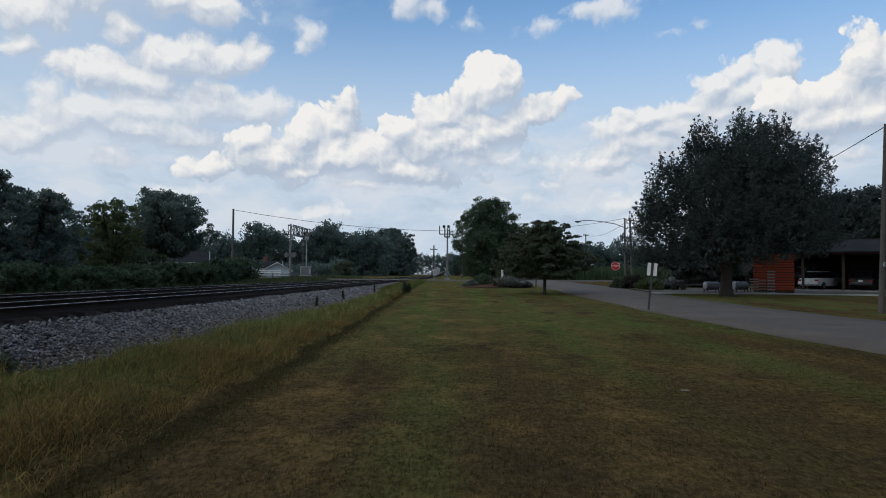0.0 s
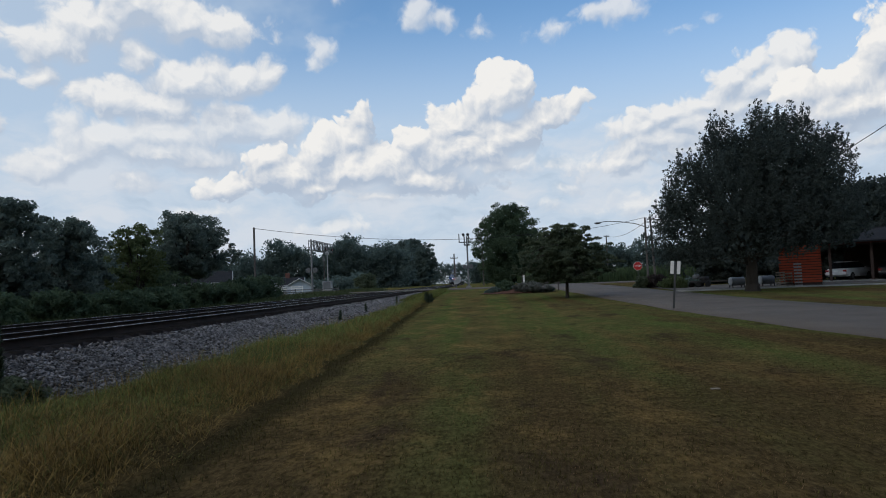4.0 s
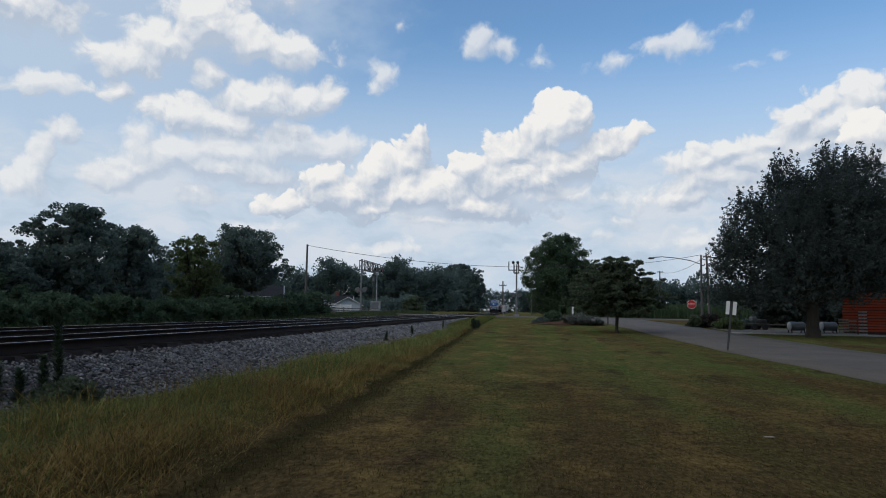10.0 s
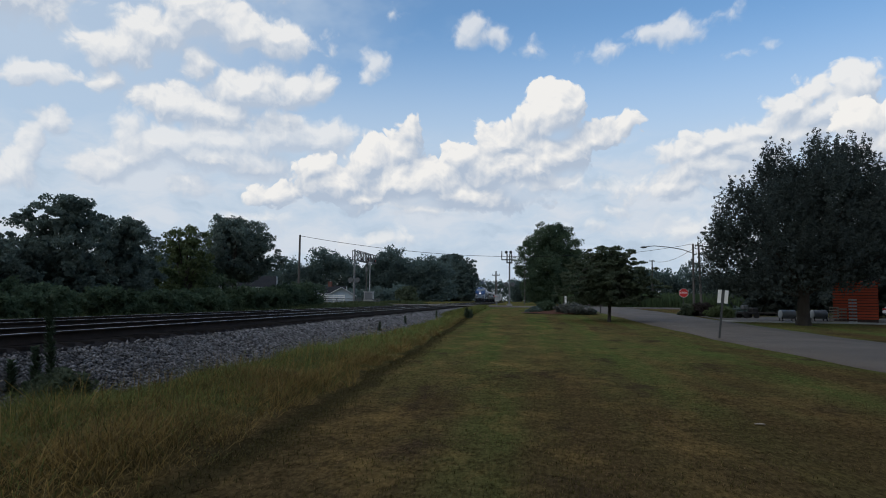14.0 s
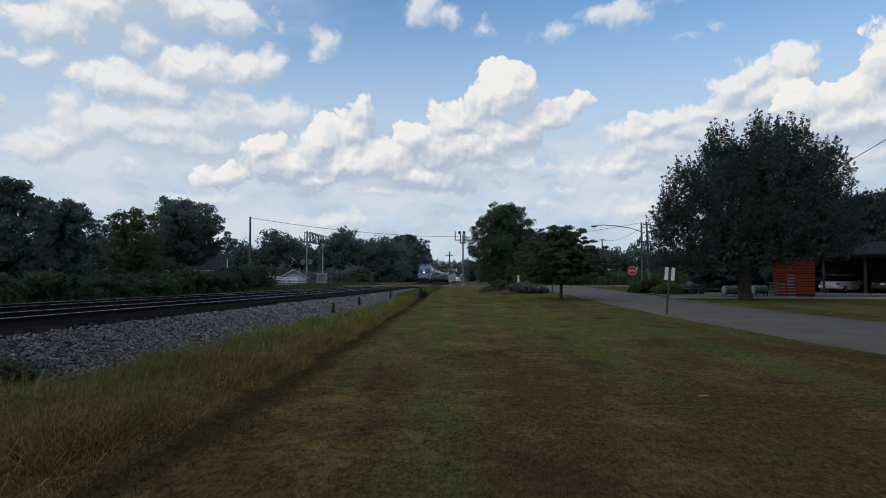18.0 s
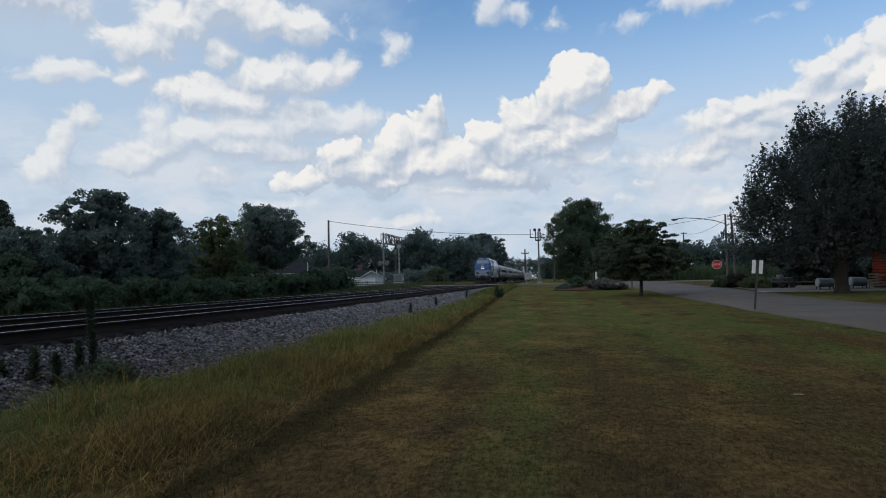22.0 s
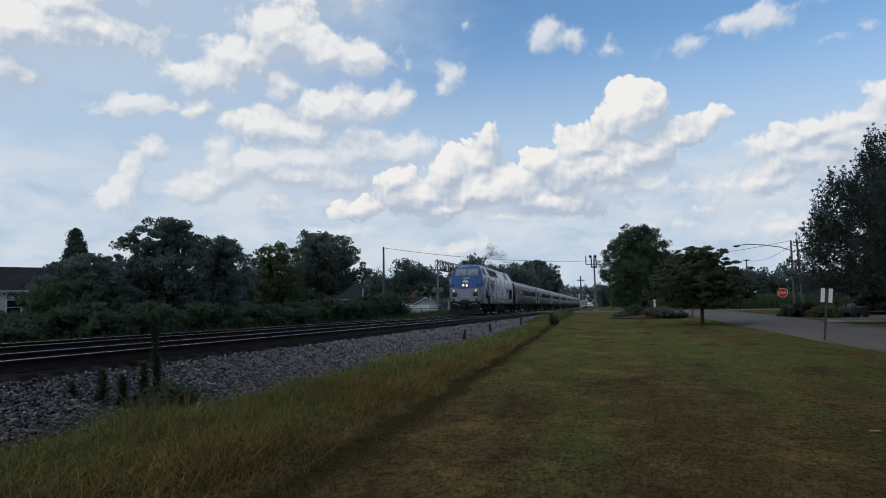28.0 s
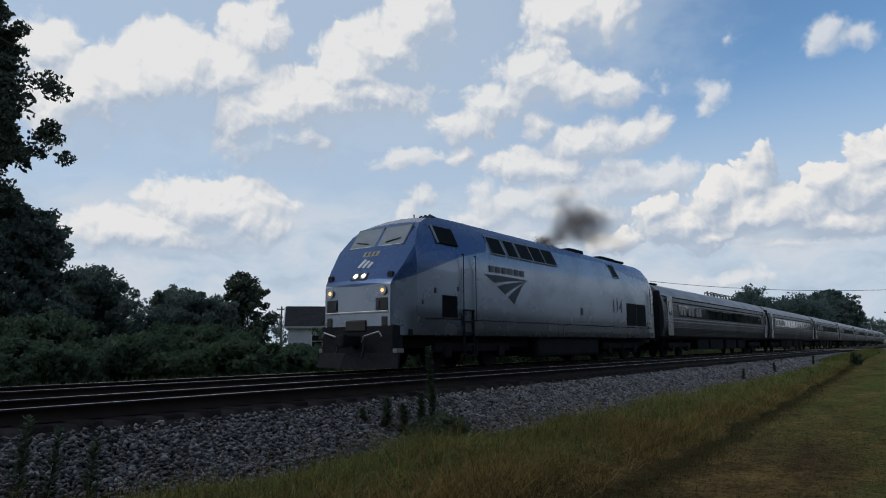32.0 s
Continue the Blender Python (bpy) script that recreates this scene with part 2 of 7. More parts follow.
# ---- materials ----
def surface(name, a, b=None, rough=0.8, scale=1.0, fine=30.0, grain=0.15, bump=0.0, bump_scale=None, metal=0.0, vary=0.0, island=False,
            local=False, stretch=(1, 1, 1), spec=0.3, glass=0.0, thin=0.0):
    """A procedural material: colours a and b mixed by broad noise, a fine grain on top, optional relief and piece-to-piece variation."""
    m = bpy.data.materials.new(name)
    m.use_nodes = True
    nt = m.node_tree
    add, op, vec = math_tools(nt)
    bsdf = nt.nodes["Principled BSDF"]
    where = add("TexCoord").outputs["Object"] if local else add("NewGeometry").outputs["Position"]
    where = vec("MULTIPLY", where, stretch)
    b = b or tuple(c * 0.75 for c in a)
    broad = add("TexNoise", where, None, scale, 5.0, 0.6).outputs["Fac"]
    broad = add("MapRange", broad, 0.32, 0.68, 0.0, 1.0).outputs[0]
    col = add("Mix", broad, None, None, None, None, None, (*a, 1), (*b, 1), data_type="RGBA").outputs[2]
    small = add("TexNoise", where, None, fine, 4.0, 0.65).outputs["Fac"]
    value = op("ADD", op("MULTIPLY", op("SUBTRACT", small, 0.5), grain * 4.0), 1.0)
    if vary:
        pick = add("NewGeometry").outputs["Random Per Island"] if island else add("ObjectInfo").outputs["Random"]
        value = op("MULTIPLY", value, op("ADD", op("MULTIPLY", op("SUBTRACT", pick, 0.5), 2.0 * vary), 1.0))
    hsv = add("HueSaturation", 0.5, 1.0, value, 1.0, col)
    nt.links.new(hsv.outputs[0], bsdf.inputs["Base Color"])
    bsdf.inputs["Metallic"].default_value = metal
    bsdf.inputs["Specular IOR Level"].default_value = spec
    r = op("ADD", op("MULTIPLY", op("SUBTRACT", broad, 0.5), 0.12), rough, clamp=True)
    nt.links.new(r, bsdf.inputs["Roughness"])
    if bump:
        relief = add("TexNoise", where, None, bump_scale or fine, 4.0, 0.6).outputs["Fac"]
        b_node = add("Bump", bump, 0.02)
        nt.links.new(relief, b_node.inputs["Height"])
        nt.links.new(b_node.outputs[0], bsdf.inputs["Normal"])
    if glass:
        bsdf.inputs["Transmission Weight"].default_value = glass
    if thin:
        lit = add("BsdfTranslucent", None)
        nt.links.new(hsv.outputs[0], lit.inputs[0])
        mix = add("MixShader", thin, bsdf.outputs[0], lit.outputs[0])
        nt.links.new(mix.outputs[0], nt.nodes["Material Output"].inputs[0])
    return m


def glow(name, colour, strength):
    m = bpy.data.materials.new(name)
    m.use_nodes = True
    add = group_tools(m.node_tree)
    e = add("Emission", (*colour, 1), strength)
    m.node_tree.links.new(e.outputs[0], m.node_tree.nodes["Material Output"].inputs[0])
    return m


def foliage(name, a, b, vary=0.25, thin=0.5):
    return surface(name, a, b, rough=0.75, scale=0.35, fine=4.0, grain=0.1, vary=vary, island=True, spec=0.08, thin=thin)


# wood leaves: pale bluish veil of haze mixed into the leaf colour
LEAF_HAZED = foliage("leaf_hazed", (0.118, 0.156, 0.142), (0.138, 0.176, 0.150), thin=0.55)
LEAF_PEAR = foliage("leaf_pear", (0.058, 0.074, 0.072), (0.074, 0.092, 0.082), vary=0.3)
# far leaves: distance haze likewise put into the colour
LEAF_FAR_HAZED = foliage("leaf_far_hazed", (0.108, 0.152, 0.144), (0.126, 0.168, 0.152), vary=0.15, thin=0.55)
LEAF_MID = foliage("leaf_mid", (0.088, 0.112, 0.076), (0.110, 0.134, 0.082))
LEAF_PALE = foliage("leaf_pale", (0.090, 0.118, 0.058), (0.11, 0.14, 0.066))
LEAF_BUSH = foliage("leaf_bush", (0.066, 0.100, 0.066), (0.088, 0.126, 0.074))
LEAF_GREY = foliage("leaf_grey", (0.135, 0.145, 0.130), (0.165, 0.170, 0.150))
LEAF_RED = foliage("leaf_plum", (0.040, 0.032, 0.034), (0.060, 0.050, 0.044))
NEEDLE = foliage("needle", (0.070, 0.092, 0.070), (0.085, 0.108, 0.078), thin=0.2)
CORN = foliage("corn_leaf", (0.055, 0.085, 0.042), (0.078, 0.108, 0.052))
BARK = surface("bark", (0.034, 0.029, 0.025), (0.054, 0.047, 0.040), rough=0.95, scale=3, fine=25, bump=0.8, stretch=(1, 1, 0.25))


def lawn_material():
    """Mown, half-dried lawn: olive and straw in bands along the mower's way, brown bare patches, and a dark rut beside
    the verge with its shade painted in.
    """
    m = surface("lawn", (0.094, 0.080, 0.031), (0.074, 0.068, 0.027), rough=0.95, scale=0.5, fine=60, grain=0.22, bump=0.9, bump_scale=45, spec=0.0)
    nt = m.node_tree
    add, op, vec = math_tools(nt)
    where = add("NewGeometry").outputs["Position"]
    bsdf = nt.nodes["Principled BSDF"]

    def blot(a, b, fac, colour):
        return add("Mix", fac, None, None, None, None, None, a, colour, data_type="RGBA").outputs[2]
    x, y, z = add("SeparateXYZ", where).outputs
    col = bsdf.inputs["Base Color"].links[0].from_socket
    band = add("TexNoise", vec("MULTIPLY", vec("ADD", where, (3.0, 0, 0)), (0.62, 0.035, 0.0)), None, 1.0, 2.0, 0.5).outputs["Fac"]
    broad = add("TexNoise", vec("MULTIPLY", where, (1.0, 0.6, 1.0)), None, 0.22, 5.0, 0.66).outputs["Fac"]
    green = add("MapRange", op("ADD", op("MULTIPLY", band, 0.6), op("MULTIPLY", broad, 0.4)), 0.455, 0.58, 0.0, 0.9).outputs[0]
    col = blot(col, None, green, (0.066, 0.088, 0.026, 1))
    # dry brown patches; their spread nearby and towards the lane paints in corner vignetting
    near = add("MapRange", y, 22.0, 3.0, 0.0, 0.29).outputs[0]
    lane = add("MapRange", x, 0.0, 8.0, 0.0, 0.13).outputs[0]
    dry = op("SUBTRACT", op("ADD", op("ADD", broad, near), lane), op("MULTIPLY", op("SUBTRACT", band, 0.5), 0.5))
    col = blot(col, None, add("MapRange", dry, 0.54, 0.74, 0.0, 0.72).outputs[0], (0.062, 0.038, 0.020, 1))
    straw = add("TexNoise", vec("MULTIPLY", where, (1.0, 0.5, 1.0)), None, 0.8, 6.0, 0.72).outputs["Fac"]
    col = blot(col, None, op("MULTIPLY", add("MapRange", straw, 0.50, 0.66, 0.0, 0.62).outputs[0], add("MapRange", x, 0.0, 6.0, 1.0, 0.35).outputs[0]), (0.185, 0.122, 0.046, 1))
    bare = add("TexNoise", vec("MULTIPLY", vec("ADD", where, (7.0, 3.0, 0)), (0.7, 0.35, 1.0)), None, 0.9, 6.0, 0.7).outputs["Fac"]
    col = blot(col, None, add("MapRange", bare, 0.55, 0.66, 0.0, 0.7).outputs[0], (0.036, 0.025, 0.019, 1))
    # rut: bare soil, darkened to paint in shade under the verge's overhanging grass
    away = op("ADD", x, op("ADD", op("MULTIPLY", y, 0.043), 2.66))
    wob = add("TexNoise", where, None, 1.3, 4.0, 0.6).outputs["Fac"]
    away = op("ABSOLUTE", op("ADD", away, op("MULTIPLY", op("SUBTRACT", wob, 0.5), 0.7)))
    rut = op("MULTIPLY", add("MapRange", away, 0.36, 0.08, 0.0, 0.8).outputs[0], add("MapRange", y, 62.0, 45.0, 0.0, 1.0).outputs[0])
    col = blot(col, None, rut, (0.034, 0.028, 0.014, 1))
    fleck = add("TexNoise", vec("MULTIPLY", where, (1.0, 0.45, 1.0)), None, 22.0, 3.0, 0.7).outputs["Fac"]
    clod = add("TexNoise", where, None, 5.0, 4.0, 0.7).outputs["Fac"]
    value = op("ADD", op("MULTIPLY", op("SUBTRACT", fleck, 0.5), 2.6), op("ADD", op("MULTIPLY", op("SUBTRACT", clod, 0.5), 1.6), 1.0), clamp=False)
    col = add("HueSaturation", 0.5, 1.0, op("MAXIMUM", value, 0.2), 1.0, col).outputs[0]
    nt.links.new(col, bsdf.inputs["Base Color"])
    bsdf.inputs["Sheen Weight"].default_value = 0.35
    bsdf.inputs["Sheen Roughness"].default_value = 0.5
    nt.links.new(col, bsdf.inputs["Sheen Tint"])
    return m


LAWN = lawn_material()
BLADE = foliage("grass_blade", (0.072, 0.070, 0.018), (0.095, 0.068, 0.026), vary=0.6, thin=0.3)
BLADE_STRAW = foliage("straw_blade", (0.17, 0.108, 0.052), (0.12, 0.078, 0.038), vary=0.6, thin=0.2)
BLADE_TALL = foliage("tall_grass_blade", (0.096, 0.120, 0.034), (0.136, 0.136, 0.042), vary=0.6, thin=0.35)
# lighter copy of the verge green, brightness of the middle distance painted in
BLADE_BRIGHTENED = foliage("brightened_grass_blade", (0.135, 0.180, 0.052), (0.178, 0.192, 0.060), vary=0.5, thin=0.35)
BLADE_GOLD = foliage("dry_grass_blade", (0.262, 0.176, 0.058), (0.165, 0.115, 0.042), vary=0.6, thin=0.35)
BLADE_DARK = foliage("lush_grass_blade", (0.055, 0.048, 0.018), (0.070, 0.058, 0.022), vary=0.5, thin=0.25)
BLADE_ROUGH = foliage("rough_grass_blade", (0.050, 0.068, 0.032), (0.070, 0.086, 0.040), vary=0.5, thin=0.2)
WEED = foliage("weed_leaf", (0.058, 0.086, 0.056), (0.078, 0.108, 0.064), thin=0.4)
STONE = surface("ballast_stone", (0.100, 0.095, 0.098), (0.185, 0.177, 0.180), rough=0.9, scale=2.0, fine=60, grain=0.2, bump=0.6, vary=0.8, island=True)
# bed under the loose stones, darkened to paint in the shade between them
BALLAST = surface("ballast", (0.045, 0.041, 0.040), (0.085, 0.078, 0.075), rough=0.95, scale=9, fine=18, grain=0.45, bump=1.0, bump_scale=14)
OILY = surface("oily_ballast", (0.024, 0.022, 0.023), (0.034, 0.031, 0.032), spec=0.0, rough=0.9, scale=1.5, fine=22, grain=0.3, bump=1.0, bump_scale=18)
TIE = surface("creosote_tie", (0.024, 0.021, 0.020), (0.034, 0.030, 0.028), spec=0.0, rough=0.9, scale=2, fine=30, bump=0.7, vary=0.3, island=True)
RAIL = surface("rail_steel", (0.030, 0.021, 0.017), (0.020, 0.016, 0.014), spec=0.1, rough=0.8, scale=2, fine=40)
RAIL_TOP = surface("polished_rail_head", (0.46, 0.45, 0.44), (0.36, 0.35, 0.35), rough=0.28, metal=1.0, scale=1.5, fine=30, grain=0.05)
ASPHALT = surface("worn_asphalt", (0.115, 0.096, 0.082), (0.090, 0.076, 0.066), rough=0.9, scale=0.45, fine=45, grain=0.2, bump=0.5, bump_scale=60)
GRAVEL = surface("gravel_drive", (0.125, 0.112, 0.10), (0.088, 0.08, 0.072), rough=0.95, scale=0.6, fine=25, grain=0.3, bump=0.8)
CONCRETE = surface("concrete", (0.30, 0.29, 0.27), (0.22, 0.215, 0.20), rough=0.9, scale=0.8, fine=30, bump=0.3)
POLE_WOOD = surface("pole_wood", (0.066, 0.060, 0.057), (0.096, 0.088, 0.082), rough=0.9, scale=1.0, fine=14, bump=0.6, stretch=(3, 3, 0.3))
GALV = surface("galvanised_steel", (0.11, 0.115, 0.12), (0.085, 0.09, 0.095), rough=0.6, metal=0.2, scale=2, fine=20, grain=0.06)
ALUM = surface("aluminium_paint", (0.16, 0.165, 0.17), (0.13, 0.135, 0.14), rough=0.5, scale=2, fine=20, grain=0.06)
DARK = surface("black_paint", (0.016, 0.016, 0.017), (0.026, 0.025, 0.025), rough=0.6, scale=3, fine=30, grain=0.15)
WHITE = surface("white_paint", (0.74, 0.74, 0.72), (0.60, 0.60, 0.58), rough=0.6, scale=1.3, fine=12, grain=0.05)
SIGN_RED = surface("sign_red", (0.46, 0.022, 0.022), (0.38, 0.022, 0.02), rough=0.45, scale=3, fine=20, grain=0.05)
DULL_WHITE = surface("weathered_white_paint", (0.36, 0.37, 0.37), (0.28, 0.29, 0.29), rough=0.6, scale=1.5, fine=12, grain=0.08)
POST = surface("dark_steel_post", (0.055, 0.058, 0.058), (0.04, 0.042, 0.043), rough=0.7, scale=2, fine=20, grain=0.1)
WIRE = surface("cable", (0.02, 0.02, 0.02), rough=0.7)
SHED_RED = surface("orange_red_boards", (0.42, 0.075, 0.034), (0.34, 0.06, 0.028), rough=0.75, scale=2, fine=16, grain=0.12, vary=0.1, stretch=(0.3, 0.3, 3))
BRICK = surface("brick_red", (0.14, 0.064, 0.050), (0.105, 0.050, 0.042), rough=0.9, scale=3, fine=14, grain=0.25)
SHINGLE = surface("grey_shingles", (0.022, 0.023, 0.027), (0.034, 0.035, 0.038), spec=0.02, rough=0.95, scale=1.5, fine=12, grain=0.3, bump=0.5, stretch=(0.6, 0.6, 3))
SIDING = surface("white_siding", (0.48, 0.50, 0.52), (0.40, 0.42, 0.44), rough=0.7, scale=0.8, fine=10, grain=0.06)
SIDING_BLUE = surface("pale_blue_siding", (0.36, 0.42, 0.48), (0.31, 0.36, 0.41), rough=0.7, scale=0.8, fine=10, grain=0.06)
MAROON = surface("maroon_trim", (0.13, 0.035, 0.03), (0.10, 0.03, 0.028), rough=0.7, scale=2, fine=15)
DARK_WALL = surface("dark_brick_wall", (0.07, 0.045, 0.038), (0.05, 0.034, 0.03), rough=0.9, scale=2, fine=18)
TANK = surface("silver_tank", (0.15, 0.16, 0.175), (0.11, 0.12, 0.13), rough=0.45, metal=0.3, scale=1.5, fine=12, grain=0.08)
PALLET = surface("weathered_pallet", (0.30, 0.26, 0.21), (0.20, 0.17, 0.14), rough=0.9, scale=3, fine=20, stretch=(1, 1, 4))
MULCH = surface("red_mulch", (0.105, 0.045, 0.028), (0.065, 0.032, 0.022), rough=0.95, scale=3, fine=25, grain=0.35, bump=1.0)
ROCK = surface("field_stone", (0.14, 0.125, 0.12), (0.09, 0.082, 0.08), rough=0.9, scale=3, fine=14, grain=0.25, bump=0.6, vary=0.3)
CAR_WHITE = surface("white_car_paint", (0.62, 0.63, 0.65), rough=0.3, scale=1, fine=5, grain=0.02, local=True, spec=0.5)
CAR_DARK = surface("dark_car_paint", (0.02, 0.022, 0.026), rough=0.3, scale=1, fine=5, grain=0.02, local=True, spec=0.5)
GLASS_DARK = surface("dark_glass", (0.012, 0.014, 0.017), rough=0.08, scale=1, fine=5, grain=0.02, local=True, spec=0.6)
RUBBER = surface("rubber", (0.02, 0.02, 0.02), rough=0.85, scale=4, fine=20, local=True)
LAMP_RED = surface("red_lens", (0.30, 0.02, 0.02), rough=0.3, scale=3, fine=10, local=True)

# ---- tools ----
def soft(u, w):
    """Smooth ramp: 0 below 0, u above."""
    return w * math.log1p(math.exp(min(u / w, 60.0)))


def blend(a, b, u):
    u = min(max((u - a) / (b - a), 0.0), 1.0)
    return u * u * (3 - 2 * u)


def bend(y):
    """Sideways drift of the railway, which turns gently to the left past the crossing."""
    return -0.0208 * soft(y - 60.0, 15.0)


NEAR_TRACK, FAR_TRACK, RAIL_Z, BED_Z = -9.24, -12.83, 0.946, 0.74


def ground_z(x, y):
    right = math.tanh(0.0235 * soft(y - 36.0, 8.0))
    left = 0.42 + 0.55 * blend(30, 85, y)
    xb = x - bend(y)
    z = left + (right - left) * blend(-15.0, -7.5, xb)
    if -17.0 < xb < -5.5:
        cap = 0.52
        k = blend(-17.0, -15.5, xb) * (1 - blend(-7.0, -5.5, xb))
        z = min(z, cap) * k + z * (1 - k)
    verge = -2.9 - 0.043 * y
    z += 0.17 * blend(verge + 0.1, verge - 0.7, x) * blend(-6.7, -5.3, x) * (1 - blend(35, 60, y))
    z += 0.035 * noise.noise((x * 0.25, y * 0.25, 1.7)) * (1 if y < 120 else 0)
    return z


def part(name, bm, material, parent=None, label="", m=None):
    me = bpy.data.meshes.new(name)
    bm.to_mesh(me)
    bm.free()
    me.materials.append(material)
    ob = new(name, me)
    if parent is not None:
        ob.parent = parent
    if m is not None:
        ob.matrix_basis = m
    if label:
        ob["label"] = label
    return ob


def array_mesh(name, verts, faces, material, parent=None, label="", smooth=False):
    """A mesh object from numpy arrays of corners and of equal-sided faces."""
    verts, faces = np.asarray(verts, np.float32), np.asarray(faces, np.int32)
    me = bpy.data.meshes.new(name)
    k = faces.shape[1]
    me.vertices.add(len(verts))
    me.vertices.foreach_set("co", verts.ravel())
    me.loops.add(faces.size)
    me.loops.foreach_set("vertex_index", faces.ravel())
    me.polygons.add(len(faces))
    me.polygons.foreach_set("loop_start", np.arange(0, faces.size, k, dtype=np.int32))
    me.update(calc_edges=True)
    if smooth:
        me.polygons.foreach_set("use_smooth", np.ones(len(faces), dtype=bool))
    me.materials.append(material)
    ob = new(name, me)
    if parent is not None:
        ob.parent = parent
    if label:
        ob["label"] = label
    return ob


def root(name, x, y, z=None, rz=0.0, label="", category="", group=""):
    """The Empty at a thing's base that parents its parts."""
    ob = new(name)
    ob.empty_display_size = 0.2
    ob.matrix_basis = pose(x, y, ground_z(x, y) if z is None else z, 0, 0, rz)
    return tagged(ob, label, category, group)


def box(bm, cx, cy, cz, sx, sy, sz, bevel=0.0, rot=None):
    g = bmesh.ops.create_cube(bm, size=1.0)["verts"]
    m = Matrix.Translation((cx, cy, cz)) @ (rot or Matrix()) @ Matrix.Diagonal((sx, sy, sz, 1))
    bmesh.ops.transform(bm, matrix=m, verts=g)
    if bevel:
        edges = list({e for v in g for e in v.link_edges})
        bmesh.ops.bevel(bm, geom=edges, offset=bevel, segments=2, affect="EDGES", profile=0.5)
    return bm


def rod(bm, a, b, r1, r2=None, sides=10):
    """A tapered round bar from a to b."""
    a, b = Vector(a), Vector(b)
    d = b - a
    m = Matrix.Translation((a + b) / 2) @ d.to_track_quat("Z", "Y").to_matrix().to_4x4()
    bmesh.ops.create_cone(bm, cap_ends=True, segments=sides, radius1=r1, radius2=r1 if r2 is None else r2, depth=d.length, matrix=m)
    return bm


def ball(bm, c, r, sx=1, sy=1, sz=1, level=2):
    bmesh.ops.create_icosphere(bm, subdivisions=level, radius=r, matrix=Matrix.Translation(c) @ Matrix.Diagonal((sx, sy, sz, 1)))
    return bm


def B():
    return bmesh.new()


def shade(ob):
    for p in ob.data.polygons:
        p.use_smooth = True
    return ob


def strip(name, rows, material, kind="structure", label="", category="", smooth=True):
    """A sheet through rows of points, all rows of one length."""
    n, k = len(rows), len(rows[0])
    verts = [p for r in rows for p in r]
    faces = [(i * k + j, i * k + j + 1, (i + 1) * k + j + 1, (i + 1) * k + j) for i in range(n - 1) for j in range(k - 1)]
    ob = array_mesh(name, verts, faces, material, smooth=smooth)
    return tagged(ob, label, category, kind=kind)


# ---- ground ----
def span(stops):
    """Grid lines: from stop to stop with a step each."""
    out = []
    for (a, step), (b, _) in zip(stops, stops[1:]):
        n = max(1, round((b - a) / step))
        out += [a + (b - a) * i / n for i in range(n)]
    return out + [stops[-1][0]]


def build_ground():
    xs = span([(-4000, 800), (-800, 180), (-80, 8), (-40, 2), (-20, 0.5), (12, 1), (40, 4), (80, 180), (800, 800), (4000, 1)])
    ys = span([(-600, 150), (-60, 10), (-10, 1), (60, 1.5), (130, 6), (200, 100), (800, 800), (4000, 1)])
    rows = [[(x, y, ground_z(x, y) if -60 < y < 400 and abs(x) < 300 else 0.9 if y > 60 else ground_z(x, max(y, -60))) for x in xs] for y in ys]
    strip("ground", rows, LAWN, label="half-dry mown lawn with brown patches and worn stripes", category="ground")


build_ground()


def road_x(y):
    return 12.1 - 0.045 * y


def build_roads():
    rows = []
    for y in span([(-40, 2), (92, 1)]):
        c, w = road_x(y), 3.15
        wob = [0.10 * noise.noise((y * 0.6, s * 9.0, 0.3)) for s in (0, 1)]
        edge = [(c - w + wob[0], -0.12), (c - w + 0.06 + wob[0], 0.05), (c - 1.2, 0.07), (c + 1.2, 0.07), (c + w - 0.06 + wob[1], 0.05), (c + w + wob[1], -0.12)]
        rows.append([(x, y, ground_z(x, y) + d) for x, d in edge])
    strip("road", rows, ASPHALT, label="pale worn asphalt lane beside the lawn", category="road")
    rows = []
    for x in span([(-90, 3), (-20, 0.6), (-3, 2), (150, 1)]):
        y0 = 84.8 + 0.05 * x if x > 0 else 84.8
        line = []
        hump = blend(-22, -16, x) * (1 - blend(-6.5, 0, x))
        for dy, d in ((-4.3, -0.3), (-4.2, 0.06), (-1.5, 0.08), (1.5, 0.08), (4.2, 0.06), (4.3, -0.3)):
            z = ground_z(x, y0 + dy)
            line.append((x, y0 + dy, z * (1 - hump) + (RAIL_Z - 0.02) * hump + d * (1 - 0.8 * hump)))
        rows.append(line)
    strip("crossing_road", rows, ASPHALT, label="grey asphalt road over the railway crossing", category="road")
    rows = []
    for x in span([(13.5, 1.5), (48, 1)]):
        y0 = 51.0 + 0.12 * (x - 14)
        rows.append([(x, y0 + dy, ground_z(x, y0 + dy) + d) for dy, d in ((-1.9, -0.08), (-1.7, 0.04), (1.0, 0.05), (6.7, 0.04), (6.9, -0.08))])
    strip("gravel_drive", rows, GRAVEL, label="dusty gravel drive in front of the shed", category="driveway")
    rows = [[(13.0 + u * 17, 49.0 - 1.6 * u + dy, ground_z(13.0 + u * 17, 49.0 - 1.6 * u + dy) + d) for dy, d in ((-0.2, -0.05), (-0.12, 0.09), (0.12, 0.09), (0.2, -0.05))]
            for u in [i / 14 for i in range(15)]]
    strip("drive_kerb", rows, CONCRETE, label="low concrete kerb along the gravel drive", category="kerb")


build_roads()


# ---- railway ----
TRACK_YS = span([(-60, 2.5), (0, 1.0), (120, 4), (420, 1)])


